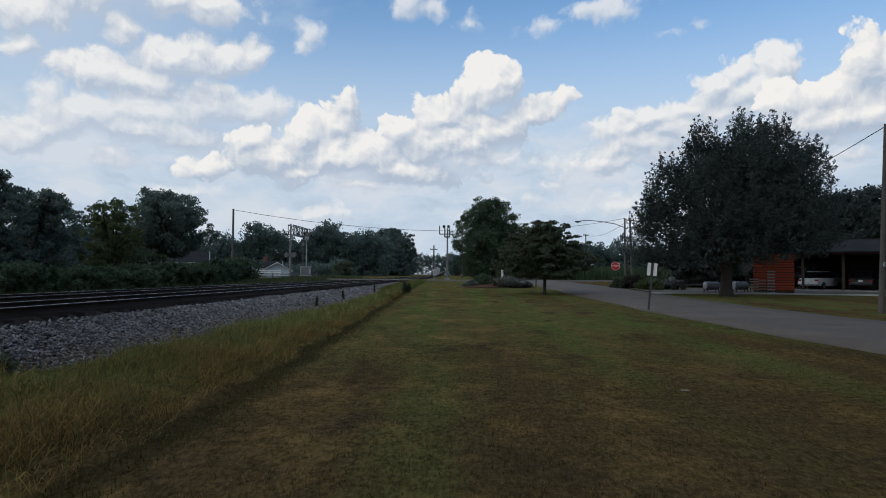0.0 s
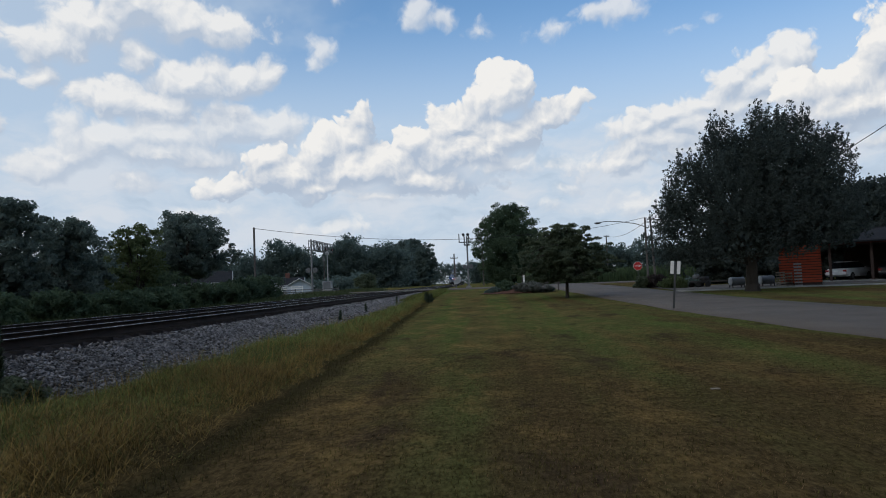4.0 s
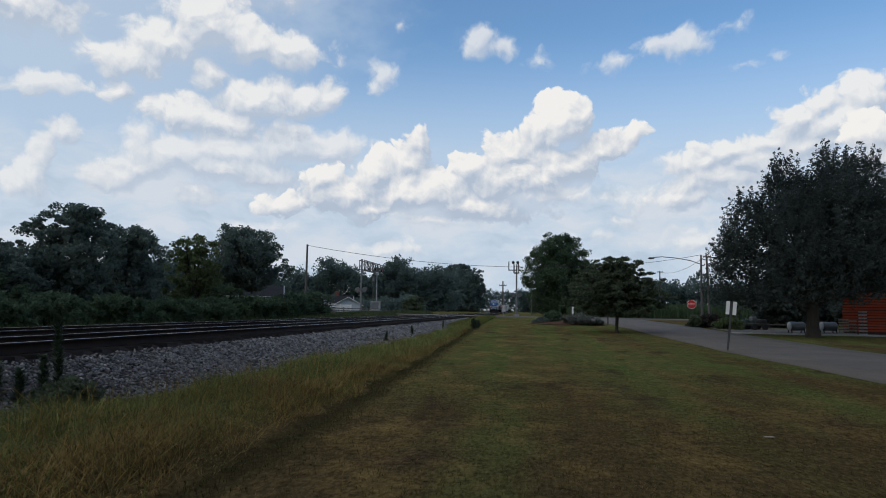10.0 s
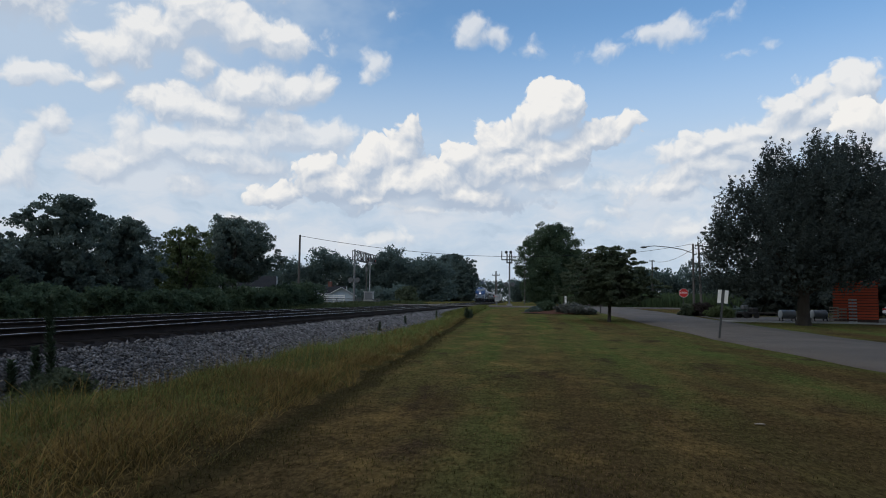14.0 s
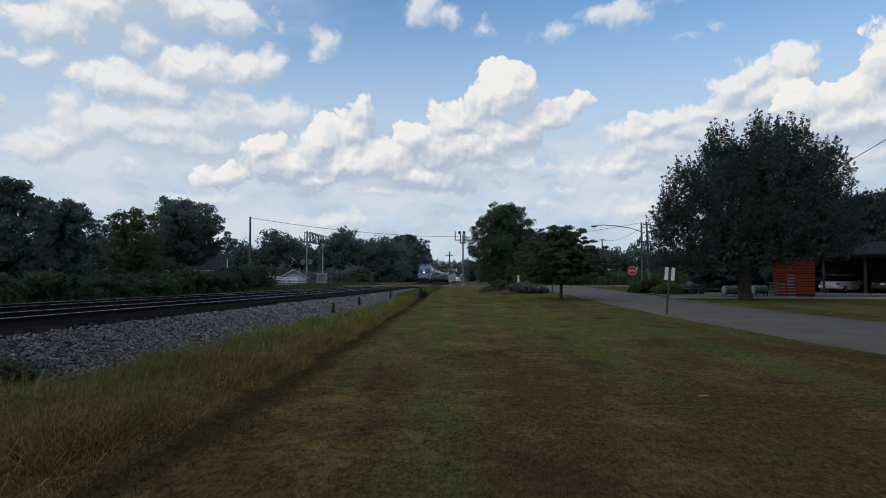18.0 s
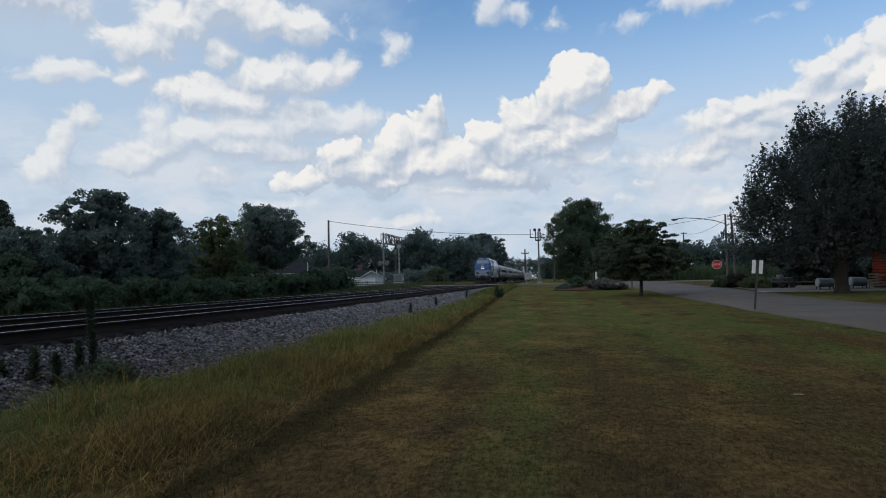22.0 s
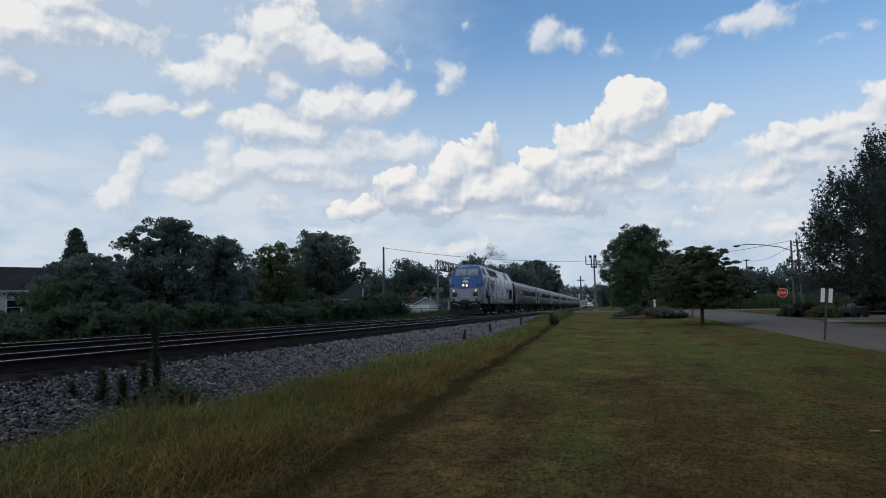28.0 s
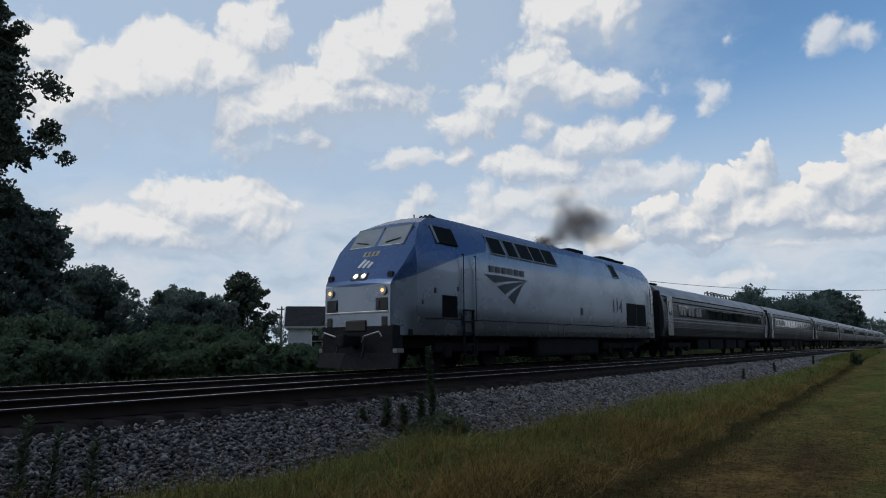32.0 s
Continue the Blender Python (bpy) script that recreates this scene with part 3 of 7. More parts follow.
def toe(y):
    """How far the foot of the stone slope spreads towards the lawn, farther on more."""
    return min(1.45, max(0.0, 0.075 * (y - 9.0))) * (1 - blend(60, 78, y))


def build_bed():
    prof = [(-6.75, -0.05), (-7.05, 0.12), (-7.86, 0.66), (-8.05, 0.72), (-9.24, 0.735), (-11.0, 0.70), (-12.8, 0.735), (-14.0, 0.72), (-14.2, 0.66), (-15.5, 0.25), (-16.2, 0.0)]
    rows = []
    for y in TRACK_YS:
        b = bend(y)
        row = []
        for i, (x, z) in enumerate(prof):
            x += toe(y) * (1.0, 0.95, 0.3)[i] if i < 3 else 0.0
            jig = 0.05 * noise.noise((x * 3, y * 0.8, 2.2)) if i < 4 else 0.0
            row.append((x + b + jig * 2, y, z + jig))
        rows.append(row)
    strip("ballast_bed", rows, BALLAST, label="raised bed of grey crushed-stone ballast", category="railway bed")
    rows = [[(x + bend(y), y, z) for x, z in ((-7.72, 0.56), (-7.80, 0.665), (-8.06, 0.752), (-10.5, 0.756), (-11.5, 0.756), (-14.1, 0.752), (-14.2, 0.7))] for y in TRACK_YS]
    strip("track_bed_top", rows, OILY, label="oil-blackened ballast between the rails", category="railway bed")


build_bed()


def rail_ob(parent, x0, name="rail"):
    """One rail: foot, web and head, following the bend."""
    prof = [(-0.07, 0.0), (-0.07, 0.012), (-0.012, 0.03), (-0.012, 0.135), (-0.036, 0.15), (-0.036, 0.176), (0.036, 0.176), (0.036, 0.15), (0.012, 0.135), (0.012, 0.03), (0.07, 0.012), (0.07, 0.0)]
    rows = [[(x0 + x + bend(y), y, RAIL_Z - 0.18 + z) for x, z in prof] for y in TRACK_YS]
    n, k = len(rows), len(prof)
    verts = [p for r in rows for p in r]
    faces = [(i * k + j, i * k + j + 1, (i + 1) * k + j + 1, (i + 1) * k + j) for i in range(n - 1) for j in range(k - 1)]
    ob = array_mesh(name, verts, faces, RAIL, parent)
    rows = [[(x0 + x + bend(y), y, RAIL_Z - 0.002 + z) for x, z in ((-0.034, -0.012), (-0.030, 0.0), (0.030, 0.0), (0.034, -0.012))] for y in TRACK_YS]
    verts = [p for r in rows for p in r]
    faces = [(i * 4 + j, i * 4 + j + 1, i * 4 + j + 5, i * 4 + j + 4) for i in range(n - 1) for j in range(3)]
    array_mesh("rail_head", verts, faces, RAIL_TOP, ob, "bright worn rail head")
    return ob


CUBE_V = np.array([(x, y, z) for x in (-1, 1) for y in (-1, 1) for z in (-1, 1)], np.float32) * 0.5
CUBE_F = np.array([(0, 1, 3, 2), (4, 6, 7, 5), (0, 4, 5, 1), (2, 3, 7, 6), (0, 2, 6, 4), (1, 5, 7, 3)], np.int32)


def build_track(x0, label):
    t = root("railway_track", x0, 0, 0.0, label=label, category="railway track", group="railway tracks")
    t["kind"] = "structure"
    t.location = (0, 0, 0)
    for s in (-0.7525, 0.7525):
        rail_ob(t, x0 + s)
    rng = np.random.default_rng(3)
    ys = np.arange(-30, 260, 0.53)
    v = np.empty((len(ys), 8, 3), np.float32)
    for i, y in enumerate(ys):
        dx, dz = rng.normal(0, 0.02), rng.normal(0, 0.006)
        v[i] = CUBE_V * (2.6, 0.23, 0.18) + (x0 + bend(y) + dx, y, BED_Z - 0.06 + dz)
    f = (np.arange(len(ys))[:, None, None] * 8 + CUBE_F[None]).reshape(-1, 4)
    ties = array_mesh("ties", v.reshape(-1, 3), f, TIE, t, "row of dark creosoted wooden ties")
    ties["kind"] = "stuff"
    return t


build_track(NEAR_TRACK, "near railway track with bright rails on dark ties")
build_track(FAR_TRACK, "far railway track that carries the train")


def loose_stones():
    """Crushed stones heaped on the shoulder of the bed, each a small angular lump."""
    rng = np.random.default_rng(11)
    octa = np.array([(1, 0, 0), (-1, 0, 0), (0, 1, 0), (0, -1, 0), (0, 0, 1), (0, 0, -1)], np.float32)
    of = np.array([(0, 2, 4), (2, 1, 4), (1, 3, 4), (3, 0, 4), (2, 0, 5), (1, 2, 5), (3, 1, 5), (0, 3, 5)], np.int32)
    n = 170000
    y = np.where(rng.random(n) < 0.66, -3 + 27 * rng.random(n), 24 + 56 * rng.random(n) ** 1.25)
    u = rng.random(n) ** 0.92
    spread = np.array([toe(q) for q in y])
    k = u * 3.0
    x = np.where(k < 1, -6.75 + spread * (1 - 0.05 * k) - 0.30 * k,
                 np.where(k < 2, -7.05 + spread * (0.95 - 0.65 * (k - 1)) - 0.81 * (k - 1), -7.86 + spread * 0.3 * (3 - k) - 0.25 * (k - 2)))
    z = np.where(k < 1, -0.05 + 0.17 * k, np.where(k < 2, 0.12 + 0.54 * (k - 1), 0.66 + 0.075 * (k - 2)))
    keep = ((k > 0.9) | (rng.random(n) < 0.5)) & (k < 1.93 + 0.25 * rng.random(n) ** 4)
    keep &= rng.random(n) < np.where((k > 1) & (k < 2), 1.0, 0.55)
    x, y, z = x[keep], y[keep], z[keep]
    n = len(x)
    x = x + np.array([bend(q) for q in y])
    size = rng.uniform(0.014, 0.042, n) * (1 + 1.3 * np.clip((y - 10) / 40, 0, 1))
    v = octa[None] * rng.uniform(0.5, 1.45, (n, 6, 1)) * size[:, None, None] * rng.uniform(0.7, 1.3, (n, 1, 3)) * np.array([1.15, 1.15, 0.66])
    ang, tilt = rng.uniform(0, 6.28, n), rng.normal(0, 0.4, n)
    ca, sa, ct, st_ = np.cos(ang), np.sin(ang), np.cos(tilt), np.sin(tilt)
    yy, zz = v[:, :, 1] * ct[:, None] - v[:, :, 2] * st_[:, None], v[:, :, 1] * st_[:, None] + v[:, :, 2] * ct[:, None]
    xx = v[:, :, 0] * ca[:, None] - yy * sa[:, None]
    yy = v[:, :, 0] * sa[:, None] + yy * ca[:, None]
    v = np.stack([xx + x[:, None], yy + y[:, None], zz + (z + 0.01 + rng.uniform(0, 0.03, n))[:, None]], 2)
    f = (np.arange(n)[:, None, None] * 6 + of[None]).reshape(-1, 3)
    ob = array_mesh("ballast_stones", v.reshape(-1, 3), f, STONE)
    tagged(ob, "loose grey crushed stones on the track shoulder", "stones", kind="stuff")


loose_stones()

# ---- grass and weeds ----
def blades(name, pts, height, lean, width, material, label, seed, category="grass"):
    """Grass blades at pts (n x 3): thin bent triangles pairs, joined as one stuff."""
    rng = np.random.default_rng(seed)
    n = len(pts)
    h = np.asarray(height) * rng.uniform(0.55, 1.25, n)
    ang, fall = rng.uniform(0, 6.28, n), rng.uniform(0.1, 1.0, n) * lean
    d = np.stack([np.cos(ang), np.sin(ang), np.zeros(n)], 1)
    side = np.stack([-np.sin(ang + 0.6), np.cos(ang + 0.6), np.zeros(n)], 1) * (np.asarray(width) * rng.uniform(0.7, 1.4, n))[:, None]
    up = np.array([0, 0, 1.0])
    mid = pts + d * (fall * h * 0.35)[:, None] + up * (h * 0.6)[:, None]
    tip = pts + d * (fall * h)[:, None] + up * (h * (1 - 0.35 * fall))[:, None]
    v = np.stack([pts - side, pts + side, mid + side * 0.7, mid - side * 0.7, tip], 1).reshape(-1, 3)
    k = np.arange(n)[:, None] * 5
    f = np.concatenate([k + np.array([[0, 1, 2]]), k + np.array([[0, 2, 3]]), k + np.array([[3, 2, 4]])], 1).reshape(-1, 3)
    ob = array_mesh(name, v, f, material)
    return tagged(ob, label, category, kind="stuff")


def on_ground(x, y):
    return np.stack([x, y, np.array([ground_z(a, b) for a, b in zip(x, y)])], 1)


def edge_x(y):
    """Where the tall verge meets the mown lawn."""
    return -2.86 - 0.043 * y


def build_grass():
    rng = np.random.default_rng(5)
    # mown lawn close to the camera: short green tufts and straw
    for name, n, seed, mat, high, lean, lo, label in (("mown_grass", 120000, 6, BLADE, 0.035, 1.2, 4.0, "short olive green mown grass blades on the lawn"),
                                                      ("straw", 80000, 14, BLADE_STRAW, 0.026, 2.6, 8.0, "dry straw lying in the mown lawn")):
        r = 0.2 + 21.0 * rng.random(n) ** 1.5
        a = np.radians(rng.uniform(-75, 48, n))
        x, y = r * np.sin(a), r * np.cos(a)
        keep = (x > edge_x(y) + 0.1) & (x < 12.1 - 0.045 * y - 3.2)
        tuft = np.array([noise.noise((p * 0.9, q * 0.6, lo)) + 0.6 * noise.noise((p * 3.1, q * 3.1, lo)) for p, q in zip(x, y)])
        keep &= tuft > rng.uniform(-0.5, 0.5, n)
        x, y = x[keep], y[keep]
        blades(name, on_ground(x, y), high, lean, 0.003 if lo < 5 else 0.0022, mat, label, seed)
    # verge: rank grass between the lawn and the stones, leaning over its edge
    n = 170000
    y = np.where(rng.random(n) < 0.68, rng.uniform(-2, 24, n), rng.uniform(24, 75, n))
    e = edge_x(y) + 0.14 * np.sin(y * 1.7) * np.sin(y * 0.63) + 0.06 * np.sin(y * 5.3)
    far = -6.95 + np.array([bend(q) + toe(q) for q in y]) + 0.25 * np.sin(y * 1.3) + 0.2 * np.sin(y * 3.7)
    u = rng.random(n) ** 0.85
    x = e + (far - e) * u
    clump = np.array([noise.noise((p * 0.9, q * 0.5, 9.0)) + 0.5 * noise.noise((p * 2.6, q * 1.6, 2.0)) for p, q in zip(x, y)])
    h = (0.17 + 0.24 * clump) * np.where(u < 0.1, 0.75, 1.0) * np.where(u > 0.85, 0.75, 1.0)
    h = np.maximum(h, 0.06) * rng.lognormal(0, 0.28, n)
    wide = np.where(y > 24, 0.008, 0.0036)
    gold = rng.random(n) < np.clip(1.08 - 1.8 * u + 0.7 * clump - 0.25 * np.clip((y - 8) / 14, 0, 1), 0.08, 0.92)
    p = on_ground(x, y)
    # greener grass farther on takes the copy with its colour raised for brightness
    brightened = ~gold & (y + 6 * clump > 17)
    tall = ~gold & ~brightened
    blades("tall_grass", p[tall], h[tall], 2.6, wide[tall], BLADE_TALL, "rank olive green grass on the verge beside the ballast", 7)
    blades("fresh_grass", p[brightened], h[brightened], 2.6, wide[brightened], BLADE_BRIGHTENED, "brightened light green grass farther along the verge", 17)
    blades("dry_grass", p[gold], h[gold] * 0.85, 3.0, wide[gold], BLADE_GOLD, "golden dry grass along the edge of the lawn", 8)
    # taller seed stalks standing out of the verge
    k = rng.choice(n, 2600, replace=False)
    blades("seed_stalks", p[k], 0.5, 0.8, 0.0028, BLADE_GOLD, "thin dry seed stalks standing in the verge", 13)
    # sparse dark grass in the rut along the verge
    n = 12000
    y = np.where(rng.random(n) < 0.65, rng.uniform(-1, 20, n), rng.uniform(20, 60, n))
    x = edge_x(y) + 0.05 + np.abs(rng.normal(0, 0.3, n)) + 0.1 * np.sin(y * 2.1)
    blades("edge_grass", on_ground(x, y), 0.05, 1.6, np.where(y > 20, 0.006, 0.0035), BLADE_DARK, "thin dark grass in the rut beside the verge", 12)
    # rough grass on the far side of the railway
    n = 26000
    y = rng.uniform(0, 110, n)
    x = rng.uniform(-20.5, -15.2, n) + np.array([bend(q) for q in y])
    keep = ~((y > 79.5) & (y < 90))
    blades("rough_grass", on_ground(x, y)[keep], 0.45, 0.8, 0.02, BLADE_ROUGH, "rough grass beyond the railway", 9)
    # grass round the far lawn edges and the ditch by the crossing
    n = 9000
    y = rng.uniform(48, 79, n)
    x = rng.uniform(-6.6, -4.6, n) + np.array([bend(q) for q in y])
    blades("crossing_grass", on_ground(x, y), 0.35, 0.8, 0.015, BLADE_TALL, "uncut grass before the crossing", 10)


build_grass()


def tall_weed(x, y, h, seed, label="tall dark green weed with upright leafy spikes"):
    """A horseweed-like stalk: a rod with many narrow leaves."""
    t = root("tall_weed", x, y, label=label, category="weed", group="weeds by the ballast")
    rng = np.random.default_rng(seed)
    bm = B()
    top = Vector((rng.normal(0, 0.06), rng.normal(0, 0.06), h))
    rod(bm, (0, 0, -0.02), top * 0.95, 0.008, 0.003, 6)
    part("stalk", bm, WEED, t)
    n = int((620 if y > 6 else 240) * h)
    u = rng.random(n) ** 0.8
    c = np.outer(0.08 + 0.92 * u, np.array(top))
    a = rng.uniform(0, 6.28, n)
    ln = (0.05 + 0.08 * (1 - u) ** 0.4) * rng.uniform(0.6, 1.2, n)
    d = np.stack([np.cos(a), np.sin(a), rng.uniform(-0.3, 1.1, n)], 1) * ln[:, None]
    s = np.stack([-np.sin(a), np.cos(a), np.zeros(n)], 1) * 0.019
    v = np.stack([c - s * 0.3, c + d * 0.5 - s, c + d, c + d * 0.5 + s], 1).reshape(-1, 3)
    array_mesh("leaves", v, np.arange(n * 4).reshape(-1, 4), WEED, t)
    return t


for i, (wx, wy, wh) in enumerate([(-7.05, 9.2, 1.55), (-7.05, 8.9, 0.8), (-7.15, 8.55, 0.65), (-7.35, 8.3, 0.75), (-6.8, 8.9, 0.5), (-7.5, 8.0, 0.6),
                                  (-7.0, 2.8, 0.95), (-7.2, 2.3, 0.85), (-6.9, 3.4, 0.7), (-7.1, 3.1, 0.8), (-6.2, 27.0, 0.55), (-6.35, 33.5, 0.6),
                                  (-4.6, 47.8, 0.75), (-4.85, 48.6, 0.6), (-4.3, 48.3, 0.6), (-4.5, 47.2, 0.5), (-4.7, 48.2, 0.7), (-6.3, 44.0, 0.6)]):
    tall_weed(wx, wy, wh, 40 + i)


WEED_CLUMPS = [(-6.65, 8.85, 0.55, 0.45), (-4.55, 47.9, 0.7, 0.35)]

# ---- trees and bushes ----
def leaf_cloud(centres, radius, per, size, rng, flat=1.0, droop=0.0):
    """Leaves scattered round clump centres: one bent four-cornered leaf each. Returns corners and faces."""
    n = len(centres) * per
    c = np.repeat(np.asarray(centres), per, 0)
    r = np.repeat(np.asarray(radius), per)
    d = rng.normal(0, 1, (n, 3))
    d /= np.linalg.norm(d, axis=1)[:, None]
    p = c + d * (r * rng.random(n) ** 0.45)[:, None] * (1, 1, flat)
    ln = size * rng.uniform(0.6, 1.4, n)
    a = rng.normal(0, 1, (n, 3))
    a[:, 2] -= droop
    a /= np.linalg.norm(a, axis=1)[:, None]
    b = np.cross(a, rng.normal(0, 1, (n, 3)))
    b /= np.linalg.norm(b, axis=1)[:, None]
    nrm = np.cross(a, b)
    a, b, nrm = a * ln[:, None], b * (ln * 0.32)[:, None], nrm * (ln * 0.12)[:, None]
    v = np.stack([p - a * 0.5, p + b + nrm, p + a * 0.5, p - b + nrm], 1).reshape(-1, 3)
    return v, np.arange(n * 4).reshape(-1, 4)


def envelope(shape, u):
    """Crown radius, as a share of the widest, at height share u."""
    if shape == "pear":
        return min(1.0, 0.55 + 1.5 * u) * math.sqrt(max(0.0, 1 - u ** 3.2))
    if shape == "cone":
        return (1 - u) ** 0.8 * 0.95 + 0.05
    if shape == "column":
        return math.sin(math.pi * (0.12 + 0.86 * u)) ** 0.55
    if shape == "dome":
        return min(1.0, 0.70 + 2.0 * u) * (1.0 - u ** 2.6 * 0.66)
    if shape == "spread":
        return math.sin(math.pi * (0.22 + 0.70 * u)) ** 0.8
    return math.sqrt(max(0.0, 1 - (2 * u - 1) ** 2)) ** 0.8


def tree(name, x, y, height, base, spread, shape, material, label, seed, clumps=110, per=90, leaf=0.22, clump=0.12, trunk=0.0, category="tree",
         group="", limbs=9, flat=0.8, rough=0.28, z=None, stretch=(1.0, 1.0), lobes=0, reach=0.24, fill=0.6):
    """A tree or bush: tapered trunk, limbs, and a crown of leaf clumps gathered on boughs that end on a lumpy envelope from base to height."""
    rng = np.random.default_rng(seed)
    t = root(name, x, y, z, label=label, category=category, group=group)
    cs, rs = [], []
    height -= 0.9 * clump * spread
    span_h = height - base
    lobes = lobes or max(7, clumps // 12)
    boughs = []
    for k in range(lobes):
        u, a = ((k + rng.random()) / lobes) ** (1.3 if shape == "cone" else 0.9), 2.39996 * k + rng.uniform(-0.4, 0.4)
        lump = 1 + rough * 1.6 * noise.noise((math.cos(a) * 1.4 + seed, math.sin(a) * 1.4, u * 3.0))
        r = spread * envelope(shape, u) * lump * (0.88 if u < 0.85 else rng.uniform(0.3, 0.85))
        u = min(u, 0.78 if shape == "cone" else 0.94)
        tip = Vector((r * math.cos(a) * stretch[0], r * math.sin(a) * stretch[1], base + u * span_h * (1 + rough * 0.3 * rng.uniform(-1, 0.3))))
        rise = {"pear": 0.62, "dome": 0.12, "spread": 0.15, "cone": 0.08, "column": 0.45}.get(shape, 0.4)
        start = Vector((0, 0, max(base, tip.z - span_h * rise - 0.1 * spread)))
        boughs.append((start, tip))
    for k in range(int(clumps * fill)):
        u, a = rng.random() ** (1.3 if shape == "cone" else 0.95), rng.uniform(0, 6.2832)
        lump = 1 + rough * 1.3 * noise.noise((math.cos(a) * 1.4 + seed, math.sin(a) * 1.4, u * 3.0))
        r = spread * envelope(shape, u) * lump * 0.88 * rng.random() ** 0.45
        cs.append((r * math.cos(a) * stretch[0], r * math.sin(a) * stretch[1], base + 0.2 * clump * spread + u * 0.93 * span_h))
        rs.append(clump * spread * rng.uniform(0.8, 1.4))
    if shape == "cone":
        for k in range(16):
            q = 0.4 + 0.6 * k / 15
            cs.append((0.04 * math.sin(k * 2.4), 0.04 * math.cos(k * 2.4), base + q * span_h))
            rs.append(clump * spread * (1.45 - 1.1 * q))
    each = max(3, int(clumps * (1.1 - fill)) // lobes)
    for start, tip in boughs:
        for k in range(each):
            q = 1.0 if k == 0 else 0.25 + 0.75 * rng.random() ** 0.7
            wide = reach * spread * (1.0 - 0.6 * q)
            c = start.lerp(tip, q) + Vector(rng.normal(0, 1, 3)) * wide * 0.6
            c.z = min(max(c.z, base + 0.2 * clump * spread), height * 1.06)
            cs.append(tuple(c))
            rs.append(clump * spread * rng.uniform(0.7, 1.35) * (1.15 - 0.5 * q))
    # clumps that hang clear of the rest are left out
    p = np.array(cs)
    gap = np.sort(np.linalg.norm(p[:, None] - p[None], axis=2), axis=1)[:, 3]
    sure = gap < 2.9 * np.array(rs)
    cs, rs = [c for c, ok in zip(cs, sure) if ok], [r for r, ok in zip(rs, sure) if ok]
    v, f = leaf_cloud(cs, rs, per, leaf, rng, flat)
    inner = [(0.62 * a, 0.62 * b, base + 0.84 * (c - base)) for a, b, c in cs]
    v2, f2 = leaf_cloud(inner, rs, max(6, per // 9), leaf * 2.1, rng, flat)
    v, f = np.concatenate([v, v2]), np.concatenate([f, f2 + len(v)])
    if trunk or limbs:
        bm = B()
        tr = trunk or height * 0.02
        fork = base + span_h * (0.12 if shape in ("round", "pear", "spread") else 0.75)
        pts = [(0, 0, -0.15), (rng.normal(0, tr * 0.6), rng.normal(0, tr * 0.6), fork * 0.5), (rng.normal(0, tr), rng.normal(0, tr), fork)]
        rod(bm, pts[0], (0, 0, 0.25 * max(base, 0.6)), tr * 1.45, tr * 1.02, 12)
        rod(bm, (0, 0, 0.2 * max(base, 0.6)), pts[1], tr * 1.02, tr * 0.9, 12)
        rod(bm, pts[1], pts[2], tr * 0.9, tr * 0.72, 12)
        part("trunk", bm, BARK, t)
        if limbs:
            bm = B()
            for i in rng.choice(len(cs), min(limbs, len(cs)), replace=False):
                e, s0 = Vector(cs[i]), Vector(pts[2]) * rng.uniform(0.75, 1.0)
                k = (s0 * 0.45 + e * 0.55) + Vector((0, 0, 0.06 * height))
                rod(bm, s0, k, tr * 0.42, tr * 0.26, 7)
                rod(bm, k, e, tr * 0.26, tr * 0.07, 6)
            part("limbs", bm, BARK, t)
    array_mesh("crown", v, f, material, t)
    return t


